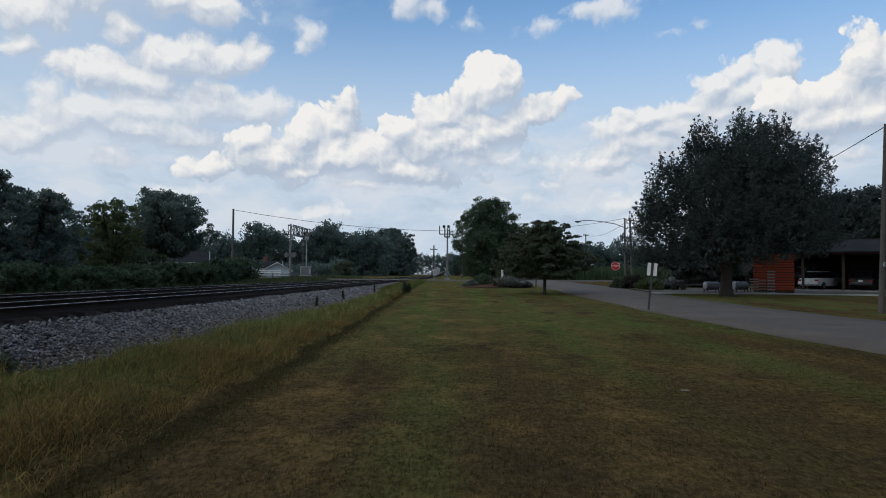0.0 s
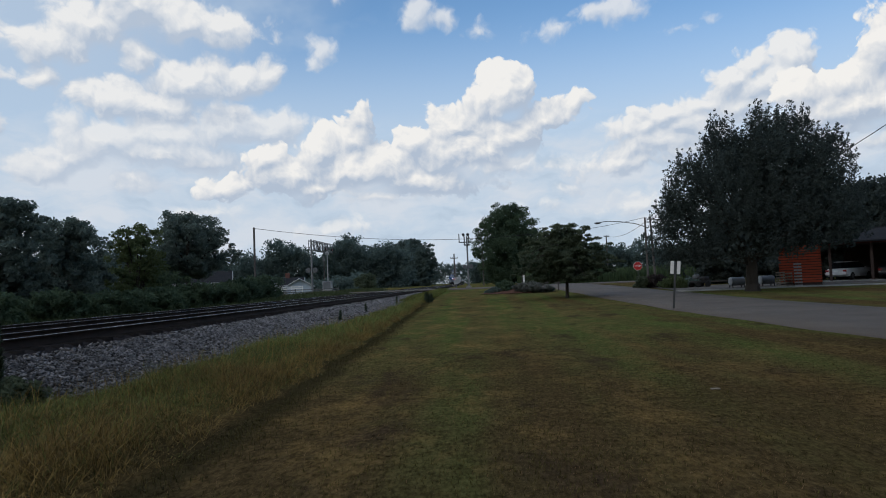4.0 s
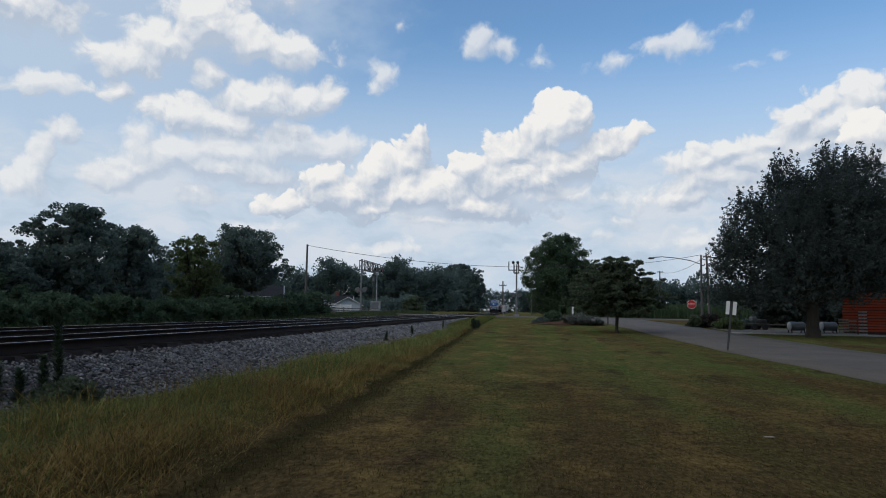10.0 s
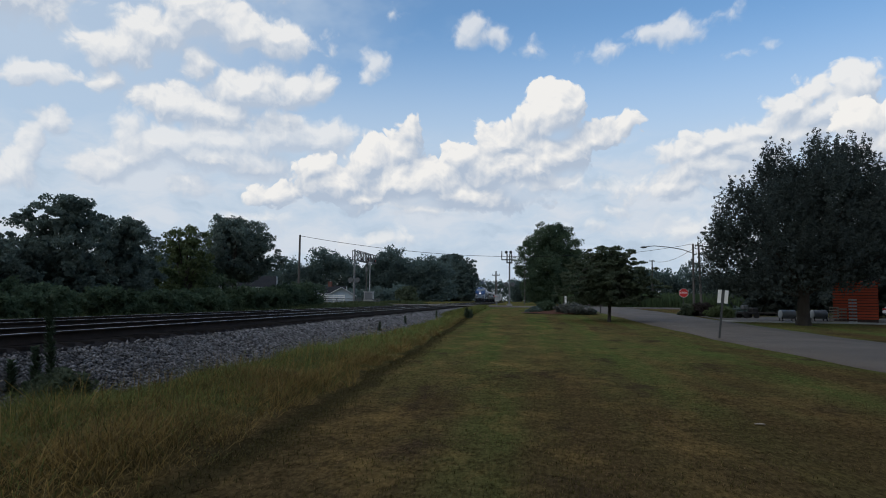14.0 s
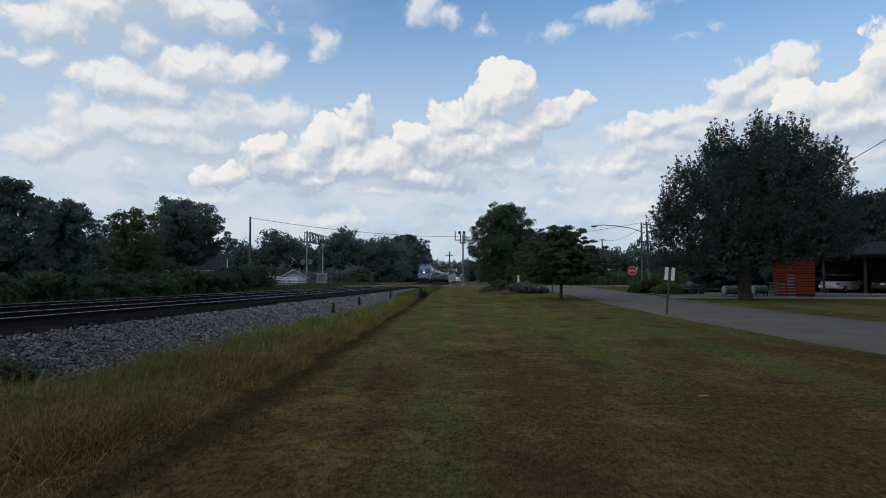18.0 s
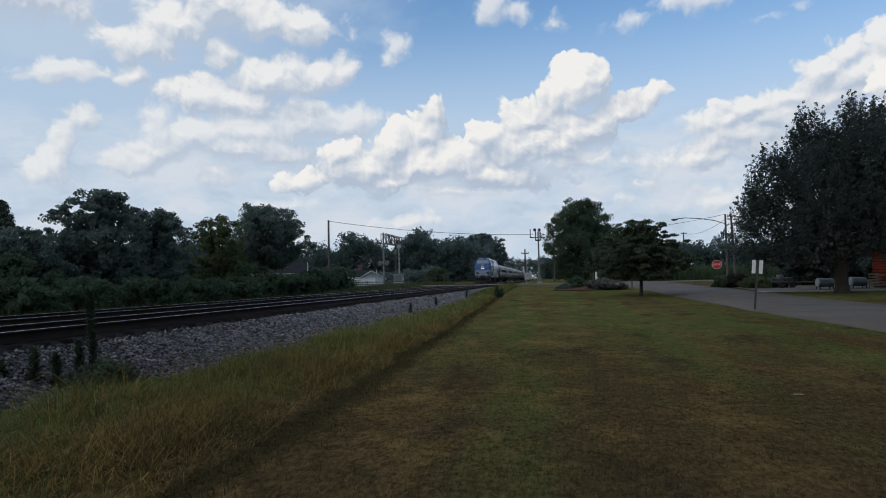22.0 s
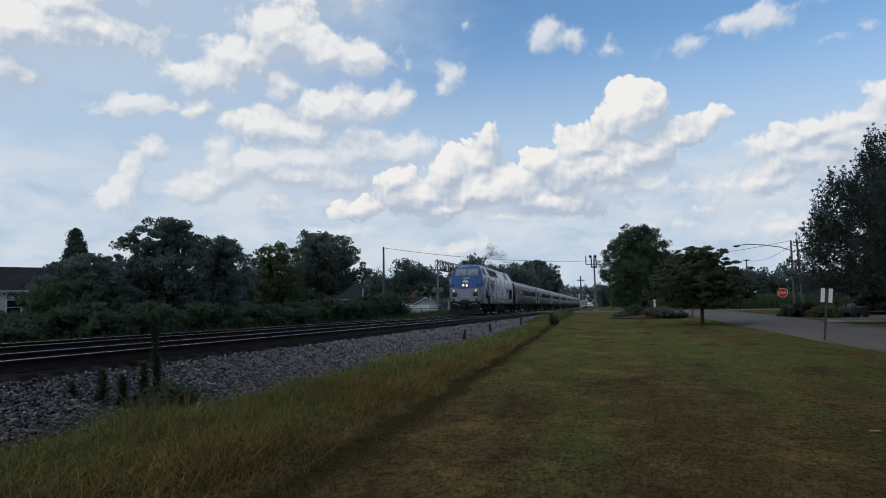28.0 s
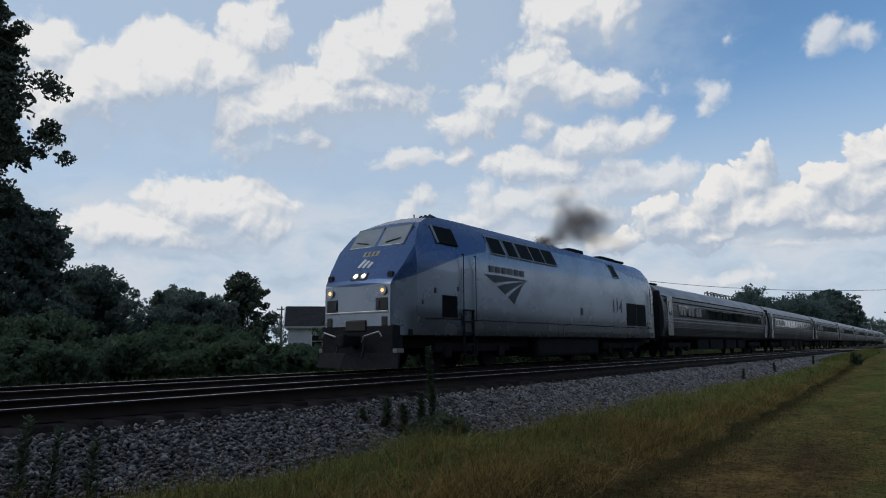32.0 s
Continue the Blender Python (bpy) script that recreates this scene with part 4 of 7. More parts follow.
def lobed_tree(name, x, y, lobes, material, label, seed, shoots=1000, leaf=0.11, per=70, trunk=0.28, low=2.2, length=1.2, rise=0.9, skirt=0):
    """A tree whose crown is several upright heads (side, depth, foot, top, radius) that bristle with leafy shoots pointing up and outwards."""
    rng = np.random.default_rng(seed)
    t = root(name, x, y, label=label, category="tree")
    area = np.array([r * (b - a) for _, _, a, b, r in lobes])
    cs, rs, fill, fr, tips = [], [], [], [], []
    for k in rng.choice(len(lobes), shoots, p=area / area.sum()):
        dx, dy, z0, z1, r = lobes[k]
        u, a = rng.random() ** 0.85, rng.uniform(0, 6.2832)
        wide = r * min(1.0, 0.62 + 1.3 * u) * max(0.0, 1 - u ** 3.0) ** 0.5
        wide *= 1 + 0.16 * noise.noise((math.cos(a) * 1.6 + k * 7, math.sin(a) * 1.6, u * 4))
        foot = Vector((dx + wide * math.cos(a) * 0.86, dy + wide * math.sin(a) * 0.86, z0 + u * (z1 - z0) * 0.93))
        way = Vector((math.cos(a) * (1.1 - u), math.sin(a) * (1.1 - u), rise * (0.35 + u) + 0.1 * rng.normal())).normalized()
        ln = length * rng.uniform(0.45, 1.15)
        for q in (-0.25, 0.0, 0.25, 0.5, 0.75, 1.0):
            c = foot + way * ln * q + Vector(rng.normal(0, 0.05, 3))
            cs.append(tuple(c))
            rs.append(0.40 * (1.0 - 0.74 * max(q, 0.0)) * length * 0.8)
        if rng.random() < 0.05:
            tips.append(foot)
    for _ in range(shoots // 5):
        k = rng.choice(len(lobes), p=area / area.sum())
        dx, dy, z0, z1, r = lobes[k]
        u, a = rng.random(), rng.uniform(0, 6.2832)
        wide = r * 0.8 * max(0.0, 1 - u ** 3.0) ** 0.5 * rng.random() ** 0.5
        fill.append((dx + wide * math.cos(a), dy + wide * math.sin(a), z0 + u * (z1 - z0) * 0.9))
        fr.append(0.8)
    v, f = leaf_cloud(cs, rs, max(4, per // 6), leaf, rng, 1.15)
    v2, f2 = leaf_cloud(fill, fr, 26, leaf * 2.2, rng, 1.0)
    bm = B()
    rod(bm, (0, 0, -0.15), (0.02, 0, 0.5), trunk * 1.5, trunk * 1.05, 14)
    rod(bm, (0.02, 0, 0.45), (0.08, 0.05, low + 0.6), trunk * 1.05, trunk * 0.85, 14)
    part("trunk", bm, BARK, t)
    for e in tips[:40]:
        s0 = Vector((0.08, 0.05, low * rng.uniform(0.75, 1.2)))
        k = s0 * 0.5 + e * 0.5 + Vector((0, 0, 0.04 * e.z))
        bm = rod(B(), s0, k, trunk * 0.36, trunk * 0.2, 7)
        part("limb", rod(bm, k, e, trunk * 0.2, trunk * 0.05, 6), BARK, t)
    array_mesh("crown", np.concatenate([v, v2]), np.concatenate([f, f2 + len(v)]), material, t)
    return t


# right of the lane
lobed_tree("pear_tree", 17.0, 45.4, [(1.4, 0.0, 2.4, 12.1, 2.0), (-1.3, 0.4, 2.2, 11.5, 1.9), (3.5, 0.4, 2.8, 12.0, 1.7), (5.2, -0.3, 3.0, 10.3, 1.7), (-3.6, 0.0, 2.0, 8.9, 1.9),
                                     (1.1, -2.4, 2.3, 10.0, 2.0), (-2.0, -2.2, 2.0, 8.8, 1.9), (3.6, -2.2, 2.9, 8.8, 1.8), (0.8, 2.6, 2.4, 10.6, 2.2), (-4.5, 0.6, 1.6, 6.4, 1.4), (6.0, 0.6, 3.0, 7.4, 1.4)],
           LEAF_PEAR, "large dense dark green ornamental pear tree by the lane", 21, shoots=2300, leaf=0.12, per=66, trunk=0.36)
tree("small_tree", 5.05, 46.0, 5.4, 1.15, 3.5, "dome", LEAF_MID, "low spreading dogwood tree alone on the lawn", 22, clumps=620, per=95, leaf=0.12, clump=0.085,
     trunk=0.11, limbs=40, flat=0.34, rough=0.42, lobes=80, fill=0.22)
tree("round_pine", 3.4, 114.0, 14.6, 0.4, 7.7, "column", LEAF_BUSH, "tall dense dark evergreen behind the crossing", 23, clumps=760, per=90, leaf=0.22, clump=0.09,
     trunk=0.4, limbs=8, rough=0.22)
# beyond the railway, from the camera's side outwards
WOOD = "trees beyond the railway"
tree("hickory_tree", -23.2, 50.0, 7.6, 2.3, 3.9, "round", LEAF_HAZED, "dark broadleaf tree with a ragged crown by the house", 24, clumps=330, per=85, leaf=0.17, clump=0.12,
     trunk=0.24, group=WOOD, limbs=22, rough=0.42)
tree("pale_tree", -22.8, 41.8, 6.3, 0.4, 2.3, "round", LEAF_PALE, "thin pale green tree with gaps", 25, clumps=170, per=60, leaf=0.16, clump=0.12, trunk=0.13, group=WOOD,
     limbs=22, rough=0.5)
tree("walnut_tree", -24.2, 36.6, 6.2, 0.3, 3.0, "round", LEAF_HAZED, "dark bushy tree in the wood edge", 26, clumps=290, per=80, leaf=0.17, clump=0.12, trunk=0.2, group=WOOD, rough=0.38)
tree("sumac_tree", -24.0, 31.8, 6.9, 0.3, 2.8, "round", LEAF_HAZED, "dark tree with layered spreading top branches", 27, clumps=300, per=80, leaf=0.17, clump=0.12, trunk=0.2, group=WOOD,
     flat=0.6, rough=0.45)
tree("locust_tree", -26.0, 28.6, 4.5, 0.2, 3.1, "round", LEAF_HAZED, "dark spreading tree in the wood edge", 128, clumps=300, per=80, leaf=0.16, clump=0.12, trunk=0.2, group=WOOD,
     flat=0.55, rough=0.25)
tree("cedar_tree", -31.2, 32.9, 6.7, 0.4, 1.8, "cone", NEEDLE, "slim dark cedar rising over the bushes", 29, clumps=300, per=70, leaf=0.14, clump=0.19, trunk=0.14, group=WOOD, rough=0.35)
tree("hedge_tree", -27.6, 24.6, 1.5, 0.1, 2.0, "round", LEAF_BUSH, "round green bush tree", 30, clumps=160, per=75, leaf=0.16, clump=0.14, trunk=0.12, group=WOOD, rough=0.4)
tree("wood_tree", -44.5, 27.5, 5.9, 0.2, 3.4, "round", LEAF_HAZED, "dark broadleaf tree behind the bushes", 31, clumps=300, per=80, leaf=0.2, clump=0.12, trunk=0.2, group=WOOD, rough=0.4)
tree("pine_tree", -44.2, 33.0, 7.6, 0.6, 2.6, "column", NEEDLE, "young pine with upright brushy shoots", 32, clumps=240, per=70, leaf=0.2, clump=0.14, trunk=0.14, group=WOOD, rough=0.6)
tree("oak_tree", -40.5, 19.5, 6.5, 0.2, 3.7, "round", LEAF_HAZED, "dark oak behind the bushes", 33, clumps=330, per=80, leaf=0.2, clump=0.12, trunk=0.24, group=WOOD, rough=0.4)
tree("wild_cherry", -38.0, 24.8, 5.0, 0.2, 3.0, "round", LEAF_HAZED, "dark bushy cherry tree behind the bushes", 34, clumps=270, per=80, leaf=0.19, clump=0.12, trunk=0.2, group=WOOD, rough=0.42)
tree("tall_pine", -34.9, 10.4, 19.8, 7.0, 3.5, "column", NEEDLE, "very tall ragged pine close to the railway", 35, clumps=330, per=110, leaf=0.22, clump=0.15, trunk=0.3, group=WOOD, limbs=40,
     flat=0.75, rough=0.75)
tree("gum_tree", -34.5, 13.2, 8.6, 0.6, 2.8, "round", LEAF_HAZED, "dark gum tree under the tall pine", 36, clumps=420, per=85, leaf=0.19, clump=0.12, trunk=0.22, group=WOOD, rough=0.42)
tree("wood_tree", -47.5, 12.0, 8.0, 0.2, 4.2, "round", LEAF_HAZED, "dark broadleaf tree behind the bushes", 37, clumps=300, per=75, leaf=0.22, clump=0.13, trunk=0.24, group=WOOD, rough=0.42)
for i, (bx, by, bh, br) in enumerate([(-20.0, 8.0, 1.6, 1.8), (-20.4, 11.2, 1.75, 1.9), (-20.1, 14.6, 1.6, 1.8), (-20.6, 18.0, 1.25, 1.8), (-20.2, 21.6, 1.7, 1.9), (-20.0, 25.4, 1.75, 1.9),
                                      (-19.8, 29.4, 1.75, 1.9), (-19.5, 33.6, 1.7, 1.9), (-19.3, 38.0, 1.8, 1.9), (-19.2, 42.8, 2.0, 2.0), (-19.4, 47.8, 1.9, 1.9),
                                      (-20.2, 53.0, 2.2, 2.1), (-20.4, 58.0, 2.5, 2.4), (-23.0, 62.5, 2.2, 2.0), (-23.4, 16.0, 2.3, 2.2), (-24.0, 21.5, 1.3, 2.0), (-28.5, 12.0, 2.9, 2.6),
                                      (-30.5, 19.0, 2.5, 2.5), (-19.9, 4.4, 1.7, 1.8), (-20.4, 0.5, 1.9, 1.9), (-25.0, 5.0, 2.6, 2.5), (-36.5, 30.5, 1.3, 2.0), (-40.5, 33.0, 1.3, 2.0),
                                      (-23.8, 46.0, 3.2, 2.4), (-26.5, 33.5, 3.6, 2.4), (-24.5, 26.0, 3.0, 2.2), (-29.0, 29.5, 3.4, 2.3)]):
    tree("bush", bx, by, bh, 0.0, br, "round", LEAF_BUSH, "overgrown green bush along the railway", 60 + i, clumps=170, per=50, leaf=0.165, clump=0.14, limbs=0,
         category="bush", group="bushes along the railway", rough=0.42)
for i, (bx, by, bh, br) in enumerate(WEED_CLUMPS):
    tree("weed_clump", bx, by, bh, 0.0, br, "round", LEAF_MID, "bushy dark green weed at the foot of the ballast", 200 + i, clumps=70, per=60, leaf=0.07, clump=0.2, limbs=0,
         category="weed", group="weeds by the ballast", rough=0.5)
# across the lane
for bx, by, bh, br, mt, lb in [(12.9, 58.6, 1.15, 0.85, LEAF_MID, "round green shrub beside the stop sign"), (14.0, 58.2, 1.3, 1.0, LEAF_RED, "dark plum-leaved shrub beside the stop sign"),
                               (14.7, 55.4, 1.0, 1.25, LEAF_PALE, "mound of bright green ornamental grass"), (16.2, 56.5, 0.9, 0.9, LEAF_HAZED, "low dark shrub by the lane"),
                               (1.2, 59.2, 1.25, 0.9, LEAF_BUSH, "round dark shrub in the planted island"), (0.2, 59.0, 0.65, 0.8, LEAF_HAZED, "low clipped shrub in the planted island"),
                               (4.7, 58.6, 0.6, 0.7, LEAF_HAZED, "low dark shrub in the planted island")]:
    tree("shrub", bx, by, bh, 0.0, br, "round", mt, lb, int(bx * 10 + by), clumps=70, per=80, leaf=0.12, clump=0.25, limbs=0, category="shrub", rough=0.3)
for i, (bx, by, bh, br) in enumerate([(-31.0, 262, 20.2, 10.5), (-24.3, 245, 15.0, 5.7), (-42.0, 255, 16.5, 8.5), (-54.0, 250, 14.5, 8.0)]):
    tree("dense_tree", bx, by, bh, 0.2, br, "round", LEAF_FAR_HAZED, "dense dark tree beyond the crossing", 90 + i, clumps=620, per=55, leaf=0.52, clump=0.085, limbs=0, category="tree",
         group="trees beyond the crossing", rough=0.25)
tree("shrub", -20.8, 112, 3.0, 0.1, 2.3, "round", LEAF_MID, "round bright shrub beyond the road", 97, clumps=90, per=60, leaf=0.3, clump=0.2, limbs=0, category="shrub")
for i, (bx, by, bh, br) in enumerate([(27, 60, 5.6, 3.4), (36, 82, 10.5, 4.6), (42, 80, 11.2, 4.4), (48, 76, 10.6, 4.6), (54, 70, 10.0, 4.8), (30, 76, 8.0, 4.2), (24, 70, 6.0, 3.6), (20.5, 62.5, 4.2, 2.6), (45, 76, 12.0, 5.0), (39.5, 72, 11.0, 4.6), (34, 74, 10.0, 4.6), (51, 72, 12.0, 5.0), (60, 64, 11.0, 5.0)]):
    tree("yard_tree", bx, by, bh, 0.3, br, "round", LEAF_PEAR, "dark yard tree behind the house", 110 + i, clumps=170, per=60, leaf=0.36, clump=0.16, limbs=10, trunk=0.2,
         group="trees behind the house", rough=0.4)


# unseen trees added beside and behind the viewer to darken the near lawn
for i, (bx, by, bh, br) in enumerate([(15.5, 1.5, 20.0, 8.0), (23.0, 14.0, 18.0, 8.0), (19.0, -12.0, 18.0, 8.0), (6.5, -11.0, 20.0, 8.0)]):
    tree("shade_tree", bx, by, bh, 2.4, br, "round", LEAF_HAZED, "unseen tree added to keep light off the near lawn", 170 + i, clumps=420, per=22, leaf=0.85, clump=0.13, limbs=10, trunk=0.3,
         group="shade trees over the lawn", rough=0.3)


def far_woods():
    """The distant wood edge all round, as one mass of leaf clumps."""
    rng = np.random.default_rng(77)
    cs, rs = [], []

    def belt(x0, y0, x1, y1, height, n, depth):
        for _ in range(n):
            u = rng.random()
            w = 0.72 + 0.40 * noise.noise((u * 22.0, x0 * 0.1, 3.0)) + 0.2 * noise.noise((u * 70.0, 1.0, x0 * 0.1))
            q = rng.random() ** 0.6
            cs.append((x0 + (x1 - x0) * u + rng.normal(0, 1.2), y0 + (y1 - y0) * u + rng.uniform(0, depth), 0.8 + q * height * w))
            rs.append(rng.uniform(0.7, 1.7))
    belt(-105, 150, -24, 182, 14.5, 4200, 14)
    belt(-62, 262, -22, 258, 6.5, 700, 8)
    belt(-86, 122, -25, 132, 3.4, 500, 8)
    belt(-70, 440, -8, 434, 17.0, 1500, 20)
    belt(-9, 300, 14, 296, 11.5, 1500, 20)
    belt(6, 150, 60, 140, 9.2, 1300, 12)
    belt(58, 142, 130, 92, 9.5, 700, 16)
    belt(-105, 152, -150, 40, 13.0, 700, 16)
    belt(-150, 40, -110, -60, 14.0, 500, 16)
    belt(120, 92, 120, -80, 12.0, 500, 16)
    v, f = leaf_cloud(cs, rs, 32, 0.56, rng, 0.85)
    tagged(array_mesh("far_woods", v, f, LEAF_FAR_HAZED), "dark distant wood edge", "woods", kind="stuff")


far_woods()


def corn_field():
    rng = np.random.default_rng(78)
    n = 42000
    x, y = rng.uniform(4, 75, n), 92.5 + np.round(rng.uniform(0, 30, n) ** 1.0 / 0.76) * 0.76
    keep = ~((np.abs(x - 3.2) < 6) & (y > 106))
    blades("corn_field", on_ground(x, y)[keep], 1.95, 0.35, 0.05, CORN, "level field of tall green corn", 79, "corn field")


corn_field()

# ---- railway crossing ----
def cantilever(x, y, arm_to, height, label, arm_lamps=True):
    """Road-crossing cantilever: mast, foot, truss arm over the road, and pairs of round flasher hoods."""
    t = root("crossing_cantilever", x, y, label=label, category="crossing signal", group="crossing signals")
    part("mast", rod(B(), (0, 0, -0.1), (0, 0, height), 0.13, 0.10, 14), ALUM, t)
    part("foot_plate", box(B(), 0, 0, 0.15, 0.7, 0.7, 0.3, 0.03), CONCRETE, t)
    s = 1 if arm_to > 0 else -1
    L = abs(arm_to)
    for dz in (-0.15, -1.25):
        for dx in (-0.3, 0.3):
            part("chord", box(B(), dx, s * L / 2, height + dz, 0.11, L, 0.11, 0.01), GALV, t)
    bm = B()
    n = 7
    for i in range(n + 1):
        yy = s * L * i / n
        for dx in (-0.3, 0.3):
            rod(bm, (dx, yy, height - 0.15), (dx, yy, height - 1.25), 0.045, None, 6)
            if i < n:
                rod(bm, (dx, yy, height - (0.15 if i % 2 else 1.25)), (dx, yy + s * L / n, height - (1.25 if i % 2 else 0.15)), 0.035, None, 6)
        rod(bm, (-0.3, yy, height - 1.25), (0.3, yy, height - 1.25), 0.025, None, 6)
    part("lattice", bm, GALV, t)
    for yy in (s * L * 0.55, s * L * 0.92) if arm_lamps else ():
        for dx in (-0.38, 0.38):
            fl = part("flasher", rod(B(), (dx * 0.9, yy - 0.05, height - 0.9), (dx * 1.35, yy - 0.05, height - 0.9), 0.17, 0.17, 16), DARK, t, "black round flasher hood")
            part("lens", rod(B(), (dx * 1.35, yy - 0.05, height - 0.9), (dx * 1.39, yy - 0.05, height - 0.9), 0.11, None, 12), LAMP_RED, fl, "dull red lens")
    for dx in (-0.42, 0.42):
        fl = part("flasher", rod(B(), (dx, -0.18, 2.9), (dx, 0.12, 2.9), 0.3, 0.3, 16), GALV, t, "grey round flasher back")
        part("lens", rod(B(), (dx, 0.12, 2.9), (dx, 0.14, 2.9), 0.13, None, 12), LAMP_RED, fl)
    part("cross_arm", box(B(), 0, 0, 2.9, 0.9, 0.07, 0.07), GALV, t)
    return t


cantilever(-21.4, 79.1, 9.5, 6.6, "silver cantilever crossing signal with a truss arm over the road")
mast = cantilever(-3.1, 90.6, -2.4, 7.0, "dark-armed cantilever crossing signal beside the road", False)
for mx in (-0.45, 0.15):
    hood = part("flasher", rod(B(), (mx, -0.35, 7.2), (mx, -0.05, 7.2), 0.2, None, 14), DARK, mast, "black round flasher hood")
    part("lens", rod(B(), (mx, -0.37, 7.2), (mx, -0.35, 7.2), 0.1, None, 12), GLASS_DARK, hood, "dark unlit lens")
part("bracket", box(box(B(), -0.55, 0, 6.2, 1.1, 0.1, 0.12), -1.05, 0, 6.75, 0.12, 0.1, 1.2), DARK, mast)
bell = root("signal_post", -20.1, 81.6, label="white signal post with a round bell on top", category="signal post")
part("post", rod(B(), (0, 0, -0.1), (0, 0, 4.9), 0.075, 0.06, 12), DULL_WHITE, bell)
shade(part("bell", ball(B(), (0, 0, 5.0), 0.22, 1, 1, 0.8, 3), DULL_WHITE, bell))
part("collar", rod(B(), (0, 0, 4.8), (0, 0, 4.86), 0.24, 0.24, 14), DULL_WHITE, bell)
cab = root("signal_cabinet", -20.0, 80.9, label="white metal signal cabinet on a concrete pad", category="cabinet")
part("case", box(B(), 0, 0, 0.95, 1.1, 0.7, 1.0, 0.03), DULL_WHITE, cab)
part("cap", box(B(), 0, 0, 1.49, 1.24, 0.84, 0.06, 0.015), DULL_WHITE, cab)
part("door", box(B(), 0, -0.36, 0.95, 0.9, 0.02, 0.84, 0.005), ALUM, cab)
part("pad", box(B(), 0, 0, 0.2, 1.3, 0.9, 0.5, 0.02), CONCRETE, cab)
back = root("wooden_post", -20.6, 81.9, label="thin grey post behind the signal cabinet", category="post")
part("pole", rod(B(), (0, 0, -0.1), (0, 0, 5.4), 0.07, 0.05, 8), POLE_WOOD, back)
part("box", box(B(), 0, -0.1, 4.3, 0.25, 0.2, 0.6, 0.02), ALUM, back)


def crossing_gate():
    t = root("crossing_gate", -4.7, 89.2, label="white crossing gate machine with a lowered striped arm", category="crossing gate")
    part("stand", rod(B(), (0, 0, -0.1), (0, 0, 3.0), 0.07, 0.06, 10), ALUM, t)
    part("machine", box(B(), 0.0, 0, 1.05, 0.55, 0.5, 0.9, 0.04), DULL_WHITE, t)
    part("counterweight", box(B(), 0.45, 0.0, 1.15, 0.34, 0.14, 0.9, 0.03, Matrix.Rotation(radians(14), 4, "Y")), DULL_WHITE, t)
    for i in range(7):
        part("arm_section", box(B(), 0.0, -0.65 - i * 0.95, 1.25, 0.05, 0.93, 0.13, 0.008), WHITE if i % 2 else SIGN_RED, t)
    return t


crossing_gate()


def utility_pole(x, y, height, label, arms=((0.55, 1.8),), lean=(0.0, 0.0), radius=0.15):
    """Wooden pole with cross-arms (below the top, length) and insulators."""
    t = root("utility_pole", x, y, label=label, category="utility pole", group="utility poles")
    part("pole", rod(B(), (0, 0, -0.2), (lean[0], lean[1], height), radius, radius * 0.68, 14), POLE_WOOD, t)
    for below, length in arms:
        zz = height - below
        cx = lean[0] * zz / height
        arm = part("cross_arm", box(B(), cx, -0.16, zz, length, 0.1, 0.12, 0.01), POLE_WOOD, t)
        for k in (-1, -0.5, 0.5, 1):
            part("insulator", rod(B(), (cx + k * length * 0.46, -0.16, zz + 0.06), (cx + k * length * 0.46, -0.16, zz + 0.24), 0.04, 0.025, 8), GLASS_DARK, arm)
    return t


def cable(points, r=0.022, sag=0.4, name="overhead_cable", label="thin black overhead cable"):
    """A hanging cable through its supports."""
    verts, faces = [], []
    ring = 5
    path = []
    for a, b in zip(points, points[1:]):
        a, b = Vector(a), Vector(b)
        for i in range(13):
            u = i / 12
            path.append(a.lerp(b, u) - Vector((0, 0, 4 * sag * u * (1 - u))))
    for i, p in enumerate(path):
        d = (path[min(i + 1, len(path) - 1)] - path[max(i - 1, 0)]).normalized()
        s = d.cross(Vector((0, 0, 1))).normalized()
        n = s.cross(d)
        verts += [tuple(p + s * r * math.cos(6.2832 * k / ring) + n * r * math.sin(6.2832 * k / ring)) for k in range(ring)]
    for i in range(len(path) - 1):
        faces += [(i * ring + k, i * ring + (k + 1) % ring, (i + 1) * ring + (k + 1) % ring, (i + 1) * ring + k) for k in range(ring)]
    return tagged(array_mesh(name, verts, faces, WIRE), label, "cable")


utility_pole(-29.7, 82.8, 8.7, "tall dark wooden utility pole beside the house", arms=(), radius=0.17)
utility_pole(-1.3, 112.0, 9.0, "slim grey wooden pole before the evergreen", arms=(), radius=0.095)
utility_pole(-6.3, 116.0, 5.7, "wooden utility pole with one cross-arm beyond the crossing", arms=((0.75, 1.3),), radius=0.16)
utility_pole(18.9, 82.9, 7.8, "dark wooden utility pole with the street lamp", arms=(), radius=0.15)
utility_pole(19.6, 82.2, 7.8, "dark wooden utility pole beside the lamp pole", arms=((0.3, 0.9),), lean=(-0.25, 0), radius=0.16)
utility_pole(21.9, 128.2, 8.4, "distant wooden utility pole over the field", arms=((0.2, 1.0),), radius=0.15)
utility_pole(17.2, 28.9, 8.0, "tall grey wooden utility pole on the verge", arms=(), lean=(0.35, 0.0), radius=0.125)
meter = root("meter_box", 17.26, 28.7, ground_z(17.2, 28.9) + 2.05, label="small white meter box on the utility pole", category="meter box")
part("case", box(B(), 0, 0, 0, 0.10, 0.08, 0.18, 0.015), DULL_WHITE, meter)
part("dial", rod(B(), (0, -0.04, 0.03), (0, -0.07, 0.03), 0.04, None, 12), ALUM, meter)

